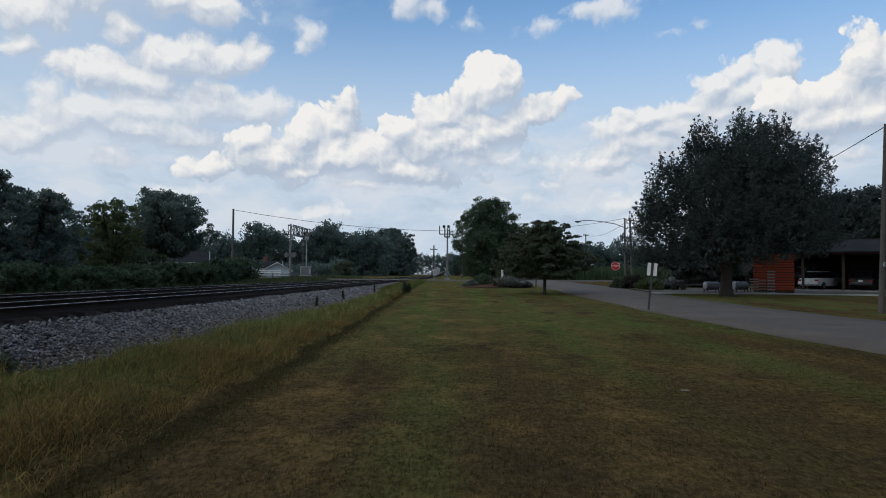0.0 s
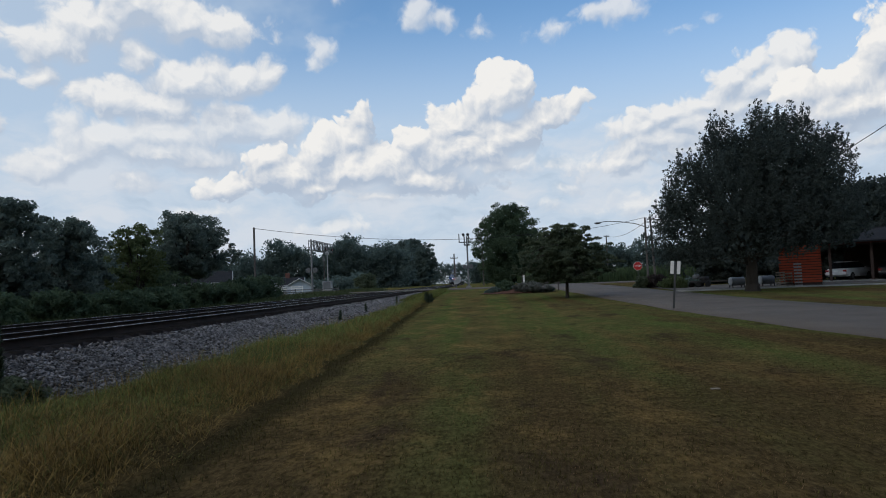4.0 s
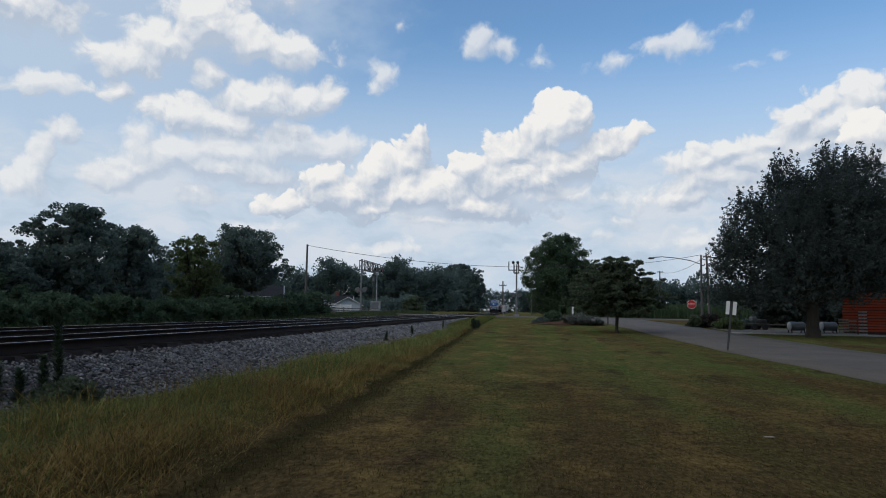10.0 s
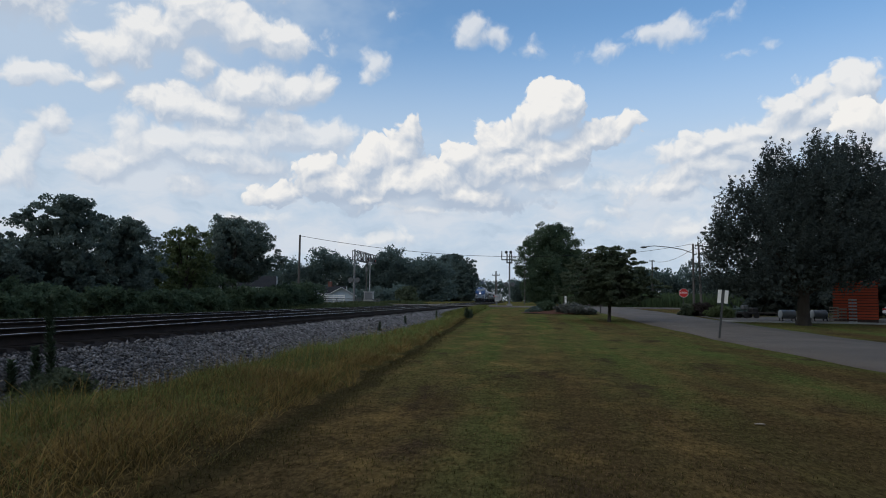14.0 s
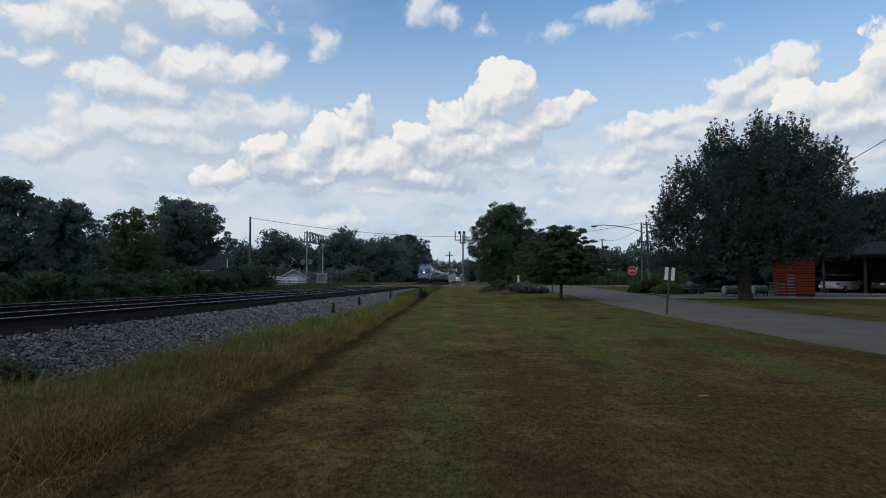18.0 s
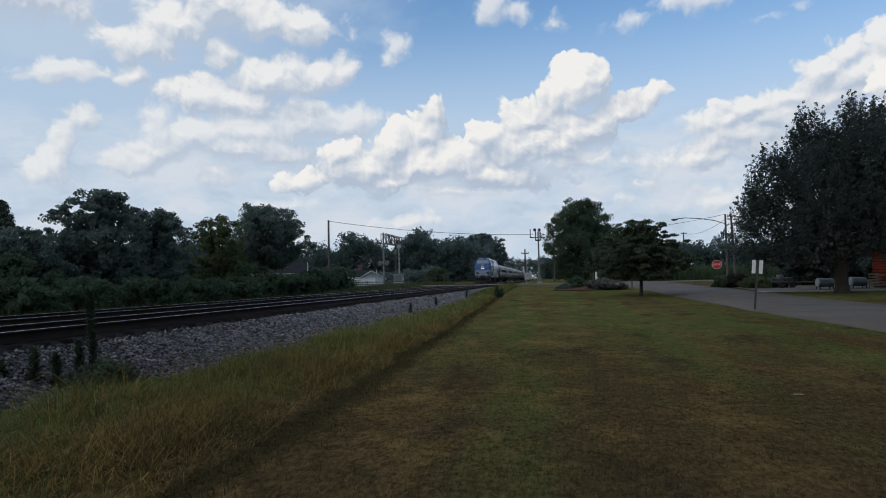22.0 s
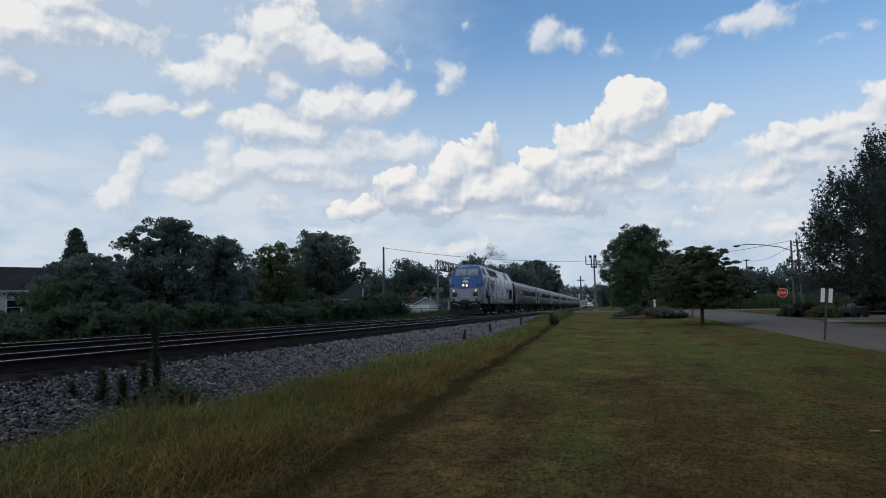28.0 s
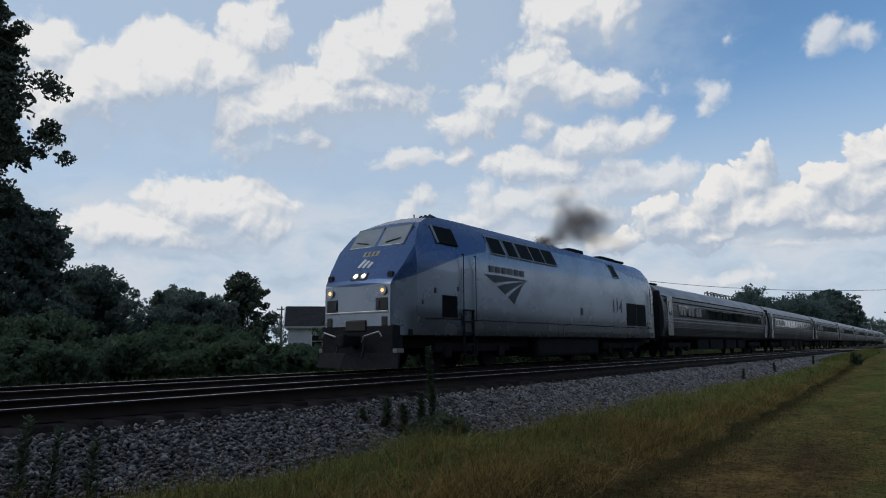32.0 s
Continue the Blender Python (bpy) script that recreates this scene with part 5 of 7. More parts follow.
arm = root("street_lamp", 18.9, 82.8, ground_z(18.9, 82.8) + 7.0, label="street lamp on a long thin curved arm", category="street lamp")
bm = B()
pts = [(0, 0, -0.35), (-1.2, 0.15, 0.12), (-2.8, 0.35, 0.42), (-4.4, 0.55, 0.58), (-5.4, 0.7, 0.5)]
for a, b in zip(pts, pts[1:]):
    rod(bm, a, b, 0.05, 0.045, 8)
part("arm", bm, GALV, arm)
part("lamp_head", ball(B(), (-5.6, 0.72, 0.43), 0.35, 1.2, 0.55, 0.32, 2), GALV, arm)
part("lens", ball(B(), (-5.65, 0.72, 0.36), 0.2, 1.2, 0.7, 0.4, 2), TANK, arm)

cable([(-29.7, 82.8, 9.55), (6.0, 101.0, 8.4)], 0.028, 1.1)
cable([(6.0, 101.0, 8.4), (18.9, 82.9, 8.6)], 0.024, 0.4)
cable([(19.4, 82.2, 8.5), (21.9, 128.0, 9.2)], 0.024, 0.9)
cable([(19.4, 82.2, 8.55), (46.0, 70.0, 8.4)], 0.024, 0.5)
cable([(19.4, 82.2, 8.25), (46.0, 70.0, 8.1)], 0.024, 0.5)
cable([(17.5, 28.9, 7.95), (20.0, 62.0, 6.4)], 0.018, 0.5)
cable([(17.5, 28.9, 7.95), (60.0, 18.0, 8.2)], 0.018, 0.5)
cable([(17.5, 28.9, 7.7), (60.0, 18.0, 7.9)], 0.018, 0.5)


# ---- road signs ----
def text_mesh(name, body, size, material, parent, m, depth=0.004):
    """Letters as a thin solid mesh in the built-in typeface, centred at m."""
    cu = bpy.data.curves.new(name, "FONT")
    cu.body, cu.size, cu.extrude, cu.align_x, cu.align_y = body, size, depth, "CENTER", "CENTER"
    tmp = bpy.data.objects.new(name, cu)
    me = bpy.data.meshes.new_from_object(tmp)
    bpy.data.objects.remove(tmp)
    me.materials.append(material)
    ob = new(name, me)
    ob.parent = parent
    ob.matrix_basis = m
    return ob


def stop_sign():
    x, y = 13.1, 61.2
    t = root("stop_sign", x, y, rz=-8, label="red octagonal stop sign with white rim on a steel post", category="stop sign")
    h = 2.44 - ground_z(x, y)
    part("post", box(B(), 0, 0.03, h / 2, 0.06, 0.04, h + 0.5, 0.005), POST, t)
    R = 0.375 / math.cos(radians(22.5))
    m = Matrix.Translation((0, 0, h)) @ Matrix.Rotation(radians(90), 4, "X") @ Matrix.Rotation(radians(22.5), 4, "Z")
    bm = B()
    bmesh.ops.create_cone(bm, cap_ends=True, segments=8, radius1=R, radius2=R, depth=0.012, matrix=m)
    rim = part("rim", bm, WHITE, t, "white rim")
    bm = B()
    bmesh.ops.create_cone(bm, cap_ends=True, segments=8, radius1=R * 0.93, radius2=R * 0.93, depth=0.02, matrix=m)
    part("face", bm, SIGN_RED, t)
    text_mesh("lettering", "STOP", 0.235, WHITE, t, Matrix.Translation((0, -0.013, h)) @ Matrix.Rotation(radians(90), 4, "X"))
    return t


stop_sign()


def twin_sign():
    """Two upright white panels on one leaning post."""
    t = root("sign_post", 7.85, 30.0, rz=-12, label="leaning grey post with two plain white upright panels", category="sign post")
    lean = Matrix.Rotation(radians(5.5), 4, "Y") @ Matrix.Rotation(radians(-1.5), 4, "X")
    t.matrix_basis = t.matrix_basis @ lean
    part("post", box(B(), 0, -0.02, 0.95, 0.085, 0.055, 2.3, 0.006), POST, t)
    for dx in (-0.135, 0.135):
        p = part("panel", box(B(), dx, -0.012, 1.83, 0.145, 0.012, 0.56, 0.004), WHITE, t, "white blank panel")
        part("rim", box(B(), dx, 0.0, 1.83, 0.160, 0.010, 0.58, 0.004), DARK, p, "dark edge")
    part("bracket", box(B(), 0, 0.016, 1.83, 0.3, 0.016, 0.05), POST, t)
    return t


twin_sign()

# ---- planted island ----
def island():
    rng = np.random.default_rng(15)
    rows = []
    for i in range(9):
        u = i / 8
        rows.append([(2.3 + (-3.4 + 6.8 * v) * math.sqrt(max(0.02, 1 - (2 * u - 1) ** 2)), 57.4 + 3.6 * u,
                      ground_z(2.3, 57.4 + 3.6 * u) + 0.04 + 0.32 * math.sin(math.pi * u) * math.sin(math.pi * min(max(v, 0.02), 0.98))) for v in [k / 12 for k in range(13)]])
    strip("planting_bed", rows, MULCH, label="raised bed of red mulch at the lawn's end", category="planting bed")
    for i in range(16):
        x, y = rng.uniform(2.4, 4.6), rng.uniform(57.4, 58.9)
        s = rng.uniform(0.18, 0.42)
        bm = ball(B(), (0, 0, 0), s, 1, rng.uniform(0.7, 1.1), rng.uniform(0.55, 0.85), 2)
        for v in bm.verts:
            v.co *= 1 + 0.35 * noise.noise(v.co * 3.1 + Vector((i, 0, 0)))
        ob = part("boulder", bm, ROCK)
        ob.matrix_basis = pose(x, y, ground_z(x, y) + 0.30 + 0.4 * s, 0, 0, rng.uniform(0, 360))
        tagged(ob, "grey field stone heaped in the planted island", "boulder", "stones of the planted island")
    post = root("white_post", 2.85, 59.7, label="square white post with a dark side board in the planted island", category="post")
    part("post", box(B(), 0, 0, 0.9, 0.18, 0.18, 2.1, 0.02), WHITE, post)
    part("side_board", box(B(), -0.145, 0.02, 1.3, 0.10, 0.14, 1.3, 0.01), DARK, post, "dark board on its side")
    plants = [(3.3, 58.0, 0.85, 0.95), (4.3, 57.8, 0.6, 0.8), (2.5, 57.9, 0.65, 0.7), (3.8, 57.5, 0.5, 0.7)]
    for i, (x, y, h, r) in enumerate(plants):
        tree("flower_clump", x, y, h + 0.3, 0.15, r, "round", LEAF_GREY, "straggling grey-green plants among the stones", 140 + i, clumps=40, per=50, leaf=0.1,
             clump=0.25, limbs=0, category="plant", rough=0.5)
    beam = root("timber_rail", 4.4, 61.5, label="grey split timber rail behind the planted island", category="rail")
    for zz in (0.75,):
        part("beam", box(B(), 0, 0, zz, 3.6, 0.12, 0.14, 0.02), POLE_WOOD, beam)
    for xx in (-1.6, 0, 1.6):
        part("post", box(B(), xx, 0.02, 0.4, 0.12, 0.12, 0.9, 0.01), POLE_WOOD, beam)


island()
# pale straw scrap in the lawn, shaped as a small flat slab
flat_stone = part("flat_stone", box(B(), 0, 0, 0, 0.13, 0.05, 0.018, 0.007), PALLET)
flat_stone.matrix_basis = pose(2.95, 9.4, ground_z(2.95, 9.4) + 0.015, 0, 2, 12)
tagged(flat_stone, "pale scrap of straw lying in the lawn", "stone")


# ---- buildings ----
def gable_house(name, x, y, z, rz, w, d, wall_h, rise, wall_mat, roof_mat, label, category="house", windows=(), over=0.35, doors=(), chimney=None, boards=0.0):
    """House with its gable ends at +-x; windows as (face, along, up, width, height), face one of front, left, right."""
    t = root(name, x, y, z, rz, label, category)
    bm = B()
    hw, hd = w / 2, d / 2
    prof = [(-hd, -0.4), (hd, -0.4), (hd, wall_h), (0, wall_h + rise), (-hd, wall_h)]
    vs = [[bm.verts.new((sx, yy, zz)) for yy, zz in prof] for sx in (-hw, hw)]
    bm.faces.new(vs[0]), bm.faces.new(vs[1][::-1])
    for i in range(5):
        j = (i + 1) % 5
        bm.faces.new((vs[0][i], vs[1][i], vs[1][j], vs[0][j]))
    bmesh.ops.recalc_face_normals(bm, faces=bm.faces)
    part("wall", bm, DARK_WALL if boards else wall_mat, t)
    trim = MAROON if wall_mat is DARK_WALL else wall_mat if boards else DULL_WHITE
    slope = math.atan2(rise, hd)
    ln = (hd + over) / math.cos(slope)
    for s in (-1, 1):
        m = Matrix.Translation((0, s * (hd + over) / 2, wall_h + rise - (hd + over) / 2 * math.tan(slope) + 0.06)) @ Matrix.Rotation(-s * slope, 4, "X")
        bm = box(B(), 0, 0, 0, w + 2 * over, ln, 0.1, 0.01)
        bmesh.ops.transform(bm, matrix=m, verts=bm.verts)
        part("roof", bm, roof_mat, t)
        part("fascia", box(B(), 0, s * (hd + over + 0.02), wall_h - over * math.tan(slope) + 0.0, w + 2 * over, 0.04, 0.18), trim, t)
    for s in (-1, 1):
        for q in (-1, 1):
            a = (s * (hw + over + 0.015), q * (hd + over), wall_h - over * math.tan(slope) + 0.02)
            b = (s * (hw + over + 0.015), 0, wall_h + rise + 0.02)
            bm = B()
            rod(bm, a, b, 0.09, None, 4)
            part("barge_board", bm, trim, t)
    spots = {"front": lambda u, up: (Vector((u, -hd, up)), 0), "left": lambda u, up: (Vector((-hw, u, up)), -90), "right": lambda u, up: (Vector((hw, u, up)), 90)}
    for face, u, up, ww, hh in windows:
        p, turn = spots[face](u, up)
        m = Matrix.Translation(p) @ Matrix.Rotation(radians(turn), 4, "Z")
        win = part("window", box(B(), 0, -0.03, 0, ww + 0.16, 0.06, hh + 0.16, 0.01), WHITE, t, m=m)
        part("pane", box(B(), 0, -0.05, 0, ww, 0.05, hh), GLASS_DARK, win, "dark glass pane")
        part("bar", box(B(), 0, -0.08, 0, ww, 0.03, 0.04), WHITE, win)
        part("sill", box(B(), 0, -0.09, -hh / 2 - 0.1, ww + 0.24, 0.14, 0.05), WHITE, win)
    for face, u, ww, hh in doors:
        p, turn = spots[face](u, hh / 2)
        m = Matrix.Translation(p) @ Matrix.Rotation(radians(turn), 4, "Z")
        dr = part("door", box(B(), 0, -0.03, 0, ww, 0.06, hh, 0.01), MAROON, t, m=m)
        part("door_handle", ball(B(), (ww * 0.4, -0.09, 0), 0.04, 1, 1, 1, 1), GALV, dr)
    if chimney:
        cx, cy, ch = chimney
        part("chimney", box(B(), cx, cy, wall_h + rise + ch / 2 - 0.4, 0.7, 0.7, ch + 0.4, 0.02), BRICK, t, "red brick chimney")
    if boards:
        k = int(wall_h / boards)
        for i in range(k):
            part("board", box(B(), 0, -hd - 0.012, 0.1 + i * boards + boards / 2, w, 0.036, boards - 0.05), wall_mat, t)
            for s in (-1, 1):
                part("board", box(B(), s * (hw + 0.012), 0, 0.1 + i * boards + boards / 2, 0.036, d, boards - 0.05), wall_mat, t)
    return t


gable_house("cottage", -31.9, 67.6, 0.95, 22, 9.0, 6.0, 1.75, 1.1, SIDING, SHINGLE, "low white cottage with a grey shingle roof behind bushes",
            windows=[("left", -1.2, 1.2, 0.8, 0.9), ("front", -2.5, 1.2, 0.9, 0.9), ("front", 1.5, 1.2, 0.9, 0.9)], chimney=(1.5, 0.0, 0.5))
gable_house("cottage", -35.0, 106.0, 0.9, 15, 9.0, 6.5, 1.5, 1.1, SIDING, SHINGLE, "white cottage with a grey roof beyond the crossing road",
            windows=[("front", -2.0, 1.0, 0.9, 0.9), ("front", 2.0, 1.0, 0.9, 0.9)], chimney=(2.2, 0.0, 1.0))
gable_house("cottage_wing", -33.9, 101.5, 0.9, -75, 3.4, 2.6, 1.45, 0.95, SIDING_BLUE, SHINGLE, "small gabled porch wing of the white cottage", windows=[("left", 0, 1.0, 0.6, 0.7)])
gable_house("blue_house", -30.6, 105.6, 0.9, -75, 6.0, 4.0, 1.25, 1.1, SIDING_BLUE, SHINGLE, "pale blue gabled house beyond the crossing road",
            windows=[("left", -0.8, 0.9, 0.7, 0.8), ("front", 0.0, 0.9, 0.8, 0.8)])
gable_house("barn", -45.7, 46.3, 0.65, 48, 11.0, 7.0, 2.9, 1.8, SIDING, SHINGLE, "white outbuilding with a steep grey roof beyond the bushes", "outbuilding",
            windows=[("left", -1.8, 1.6, 0.8, 0.9), ("front", -3.0, 1.5, 0.9, 1.0)])
utility_pole(-69.0, 57.6, 6.2, "distant wooden utility pole behind the outbuilding", arms=((0.4, 1.4), (1.5, 1.0)), radius=0.14)

gable_house("garden_shed", 23.05, 52.0, 0.45, -25, 2.7, 2.2, 2.85, 1.0, SHED_RED, SHINGLE, "small orange-red clapboard shed under the pear tree", "shed", over=0.12, boards=0.19)


def rails_fence():
    t = root("white_fence", -28.2, 90.6, rz=14, label="white slatted rail fence beside the crossing road", category="fence")
    for zz in (0.25, 0.5, 0.75, 1.0):
        part("rail", box(B(), 0, 0, zz, 4.6, 0.04, 0.13, 0.005), WHITE, t)
    for xx in (-2.2, -0.75, 0.75, 2.2):
        part("post", box(B(), xx, 0.05, 0.5, 0.12, 0.12, 1.3, 0.01), WHITE, t)
    t = root("guard_rail", -22.0, 78.0, rz=0, label="low grey guard rail along the crossing road", category="guard rail")
    for zz in (0.35, 0.6):
        part("rail", box(B(), -3, 0, zz, 14, 0.05, 0.1, 0.01), GALV, t)
    for i in range(6):
        part("post", box(B(), -9 + i * 2.6, 0.05, 0.3, 0.1, 0.1, 0.9, 0.01), GALV, t)


rails_fence()


# ---- carport and yard ----
def carport():
    t = root("carport_house", 32.3, 54.6, 0.42, -27, label="low dark house with an open carport and maroon trim", category="house")
    part("back_wall", box(B(), 1.5, 5.0, 1.45, 13.0, 0.2, 3.7), DARK_WALL, t)
    part("side_wall", box(B(), 8.0, 1.5, 1.45, 0.2, 7.0, 3.7), DARK_WALL, t)
    part("house_wall", box(B(), 4.6, 3.6, 1.45, 6.6, 0.2, 3.3), DARK_WALL, t)
    part("ceiling", box(B(), 1.4, 1.5, 3.02, 14.0, 7.8, 0.12), DARK_WALL, t)
    part("slab", box(B(), 1.2, 1.5, 0.0, 14.0, 8.0, 0.24, 0.02), CONCRETE, t)
    for xx in (-5.2, -2.4, 0.9, 4.2):
        part("post", box(B(), xx, -2.0, 1.5, 0.2, 0.2, 3.05, 0.02), DARK_WALL, t, "brick carport post")
    part("fascia", box(B(), 1.4, -2.45, 3.06, 14.2, 0.08, 0.24), MAROON, t, "maroon fascia board")
    part("fascia", box(B(), -5.72, 1.5, 3.06, 0.08, 7.9, 0.24), MAROON, t, "maroon fascia board")
    for s in (-1, 1):
        bm = box(B(), 1.4, 0, 0, 14.6, 4.75, 0.12, 0.01)
        m = Matrix.Translation((0, 1.5 + s * 2.15, 3.66)) @ Matrix.Rotation(-s * radians(14), 4, "X")
        bmesh.ops.transform(bm, matrix=m, verts=bm.verts)
        part("roof", bm, SHINGLE, t, "dark shingle roof")
    for x0, x1, y0, lo, hi, name in ((-5.68, -5.58, None, 3.15, 4.12, "gable"), (0.9, 7.5, -3.0, 3.12, 4.05, "porch_gable")):
        bm = B()
        if y0 is None:
            ring = [(x0, -2.3, lo), (x0, 5.3, lo), (x0, 1.5, hi)]
            step = Vector((x1 - x0, 0, 0))
        else:
            ring = [(x0, y0, lo), (x1, y0, lo), ((x0 + x1) / 2, y0, hi)]
            step = Vector((0, 0.1, 0))
        a = [bm.verts.new(p) for p in ring]
        b = [bm.verts.new(v.co + step) for v in a]
        bm.faces.new(a), bm.faces.new(b[::-1])
        for i in range(3):
            bm.faces.new((a[i], a[(i + 1) % 3], b[(i + 1) % 3], b[i]))
        bmesh.ops.recalc_face_normals(bm, faces=bm.faces)
        part(name, bm, MAROON, t, "maroon boarded gable")
    for s in (-1, 1):
        bm = box(B(), 0, 0, 0, 3.75, 4.6, 0.12, 0.01)
        m = Matrix.Translation((4.2 + s * 1.75, -1.0, 3.66)) @ Matrix.Rotation(s * radians(15.5), 4, "Y")
        bmesh.ops.transform(bm, matrix=m, verts=bm.verts)
        part("porch_roof", bm, SHINGLE, t, "dark shingle roof of the front gable")
        bm = box(B(), 0, 0, 0, 3.78, 0.06, 0.2)
        m = Matrix.Translation((4.2 + s * 1.75, -3.33, 3.64)) @ Matrix.Rotation(s * radians(15.5), 4, "Y")
        bmesh.ops.transform(bm, matrix=m, verts=bm.verts)
        part("barge_board", bm, MAROON, t, "maroon barge board")
    part("chimney", box(B(), 1.2, 2.5, 4.2, 1.5, 0.9, 1.2, 0.02), BRICK, t, "broad red brick chimney")
    return t


carport()


def car(x, y, rz, paint, label, z=None):
    """A parked saloon: lower body, cabin, four wheels, lamps, bumpers."""
    t = root("parked_car", x, y, z, rz, label, "car", "parked cars")
    bm = B()
    sec = [(-2.2, 0.45, 0.80, 0.80), (-1.9, 0.30, 0.92, 0.86), (-0.9, 0.26, 0.95, 0.90), (0.9, 0.26, 0.98, 0.90), (1.9, 0.30, 0.96, 0.86), (2.2, 0.45, 0.85, 0.80)]
    rings = []
    for yy, lo, hi, w in sec:
        rings.append([bm.verts.new((sx * w * k, yy, zz)) for sx, k, zz in ((-1, 0.94, lo), (-1, 1, (lo + hi) / 2), (-1, 0.93, hi), (1, 0.93, hi), (1, 1, (lo + hi) / 2), (1, 0.94, lo))])
    for a, b in zip(rings, rings[1:]):
        for i in range(6):
            j = (i + 1) % 6
            bm.faces.new((a[i], a[j], b[j], b[i]))
    bm.faces.new(rings[0]), bm.faces.new(rings[-1][::-1])
    bmesh.ops.recalc_face_normals(bm, faces=bm.faces)
    bmesh.ops.bevel(bm, geom=list(bm.edges), offset=0.04, segments=2, affect="EDGES")
    part("body", bm, paint, t)
    bm = B()
    lo = [bm.verts.new(p) for p in ((-0.82, -1.75, 0.93), (0.82, -1.75, 0.93), (0.82, 1.1, 0.95), (-0.82, 1.1, 0.95))]
    hi = [bm.verts.new(p) for p in ((-0.62, -1.1, 1.42), (0.62, -1.1, 1.42), (0.62, 0.35, 1.45), (-0.62, 0.35, 1.45))]
    for i in range(4):
        j = (i + 1) % 4
        bm.faces.new((lo[i], lo[j], hi[j], hi[i]))
    bm.faces.new(hi)
    part("cabin_glass", bm, GLASS_DARK, t, "dark windows")
    part("roof_panel", box(B(), 0, -0.38, 1.45, 1.26, 1.46, 0.05, 0.02), paint, t)
    for sx in (-1, 1):
        for yy in (-1.35, 1.35):
            wh = part("wheel", rod(B(), (sx * 0.68, yy, 0.31), (sx * 0.88, yy, 0.31), 0.31, None, 18), RUBBER, t)
            part("rim", rod(B(), (sx * 0.86, yy, 0.31), (sx * 0.89, yy, 0.31), 0.19, None, 12), GALV, wh)
        part("tail_lamp", box(B(), sx * 0.68, -2.2, 0.74, 0.26, 0.06, 0.14, 0.02), LAMP_RED, t, "red tail lamp")
        part("mirror", box(B(), sx * 0.95, 0.65, 1.0, 0.14, 0.1, 0.1, 0.03), paint, t)
    part("bumper", box(B(), 0, -2.22, 0.5, 1.6, 0.12, 0.2, 0.04), paint, t)
    part("plate", box(B(), 0, -2.24, 0.72, 0.32, 0.02, 0.16), WHITE, t)
    return t


car(29.3, 57.4, -52, CAR_WHITE, "white saloon parked under the carport", 0.55)
car(31.9, 55.8, -36, CAR_DARK, "dark saloon parked under the carport", 0.55)


def tank(x, y, rz, label):
    t = root("fuel_tank", x, y, None, rz, label, "tank", "silver tanks")
    bm = rod(B(), (-0.48, 0, 0.5), (0.48, 0, 0.5), 0.31, None, 24)
    part("shell", bm, TANK, t)
    for s in (-1, 1):
        part("end_cap", ball(B(), (s * 0.48, 0, 0.5), 0.31, 0.28, 1, 1, 3), TANK if s > 0 else DULL_WHITE, t)
        for yy in (-0.28, 0.28):
            part("leg", rod(B(), (s * 0.45, yy, -0.05), (s * 0.45, yy * 0.7, 0.30), 0.04, None, 8), DARK, t)
    part("filler", rod(B(), (0.1, 0, 0.78), (0.1, 0, 0.9), 0.05, None, 10), DARK, t)
    return t


tank(17.95, 50.8, 8, "silver fuel tank with a pale end on legs")
tank(20.3, 51.4, 8, "silver fuel tank behind the tree trunk")


def pallet(x, y, rz, tilt, label, h=1.5, w=0.9):
    """Slatted pallet standing on edge, leaning back."""
    t = root("wooden_pallet", x, y, None, rz, label, "pallet", "pallets by the shed")
    t.matrix_basis = t.matrix_basis @ Matrix.Rotation(radians(-tilt), 4, "X")
    for xx in (-w * 0.42, 0, w * 0.42):
        part("bearer", box(B(), xx, 0.05, h / 2, 0.05, 0.09, h, 0.005), POLE_WOOD, t)
    n = int(h / 0.22)
    for i in range(n + 1):
        part("slat", box(B(), 0, -0.01, 0.06 + i * (h - 0.12) / n, w, 0.025, 0.10, 0.004), PALLET if h < 1.4 else DULL_WHITE, t)
    return t


pallet(20.7, 49.9, -20, 14, "pale slatted pallet leaning by the shed", 1.1, 0.6)
pallet(21.75, 49.5, -20, 4, "tall white-slatted rack standing before the shed", 1.65, 0.5)
pallet(21.25, 50.0, -20, 10, "dull slatted pallet leaning on the shed", 1.0, 0.6)


def mower():
    t = root("yard_cart", 16.6, 55.2, None, 20, "low dark yard cart with a pale seat on the verge", "cart")
    part("deck", box(B(), 0, 0, 0.42, 1.3, 0.8, 0.18, 0.04), DARK, t)
    part("hood", box(B(), 0.45, 0, 0.65, 0.55, 0.6, 0.35, 0.08), DARK, t)
    part("seat", box(B(), -0.3, 0, 0.85, 0.4, 0.45, 0.35, 0.08), GALV, t, "pale seat")
    for xx in (-0.45, 0.45):
        for yy in (-0.42, 0.42):
            part("wheel", rod(B(), (xx, yy - 0.06, 0.24), (xx, yy + 0.06, 0.24), 0.24, None, 14), RUBBER, t)
    b = root("yard_bench", 18.4, 55.8, None, 5, "long low timber bench behind the lane", "bench")
    part("seat", box(B(), 0, 0, 0.42, 2.6, 0.35, 0.07, 0.01), POLE_WOOD, b)
    for xx in (-1.1, 1.1):
        part("leg", box(B(), xx, 0, 0.18, 0.1, 0.3, 0.5, 0.01), POLE_WOOD, b)


mower()

# ---- the train ----
NOSE = -10.25   # the locomotive's front, in its own space; it faces -y, z = 0 is the rail head


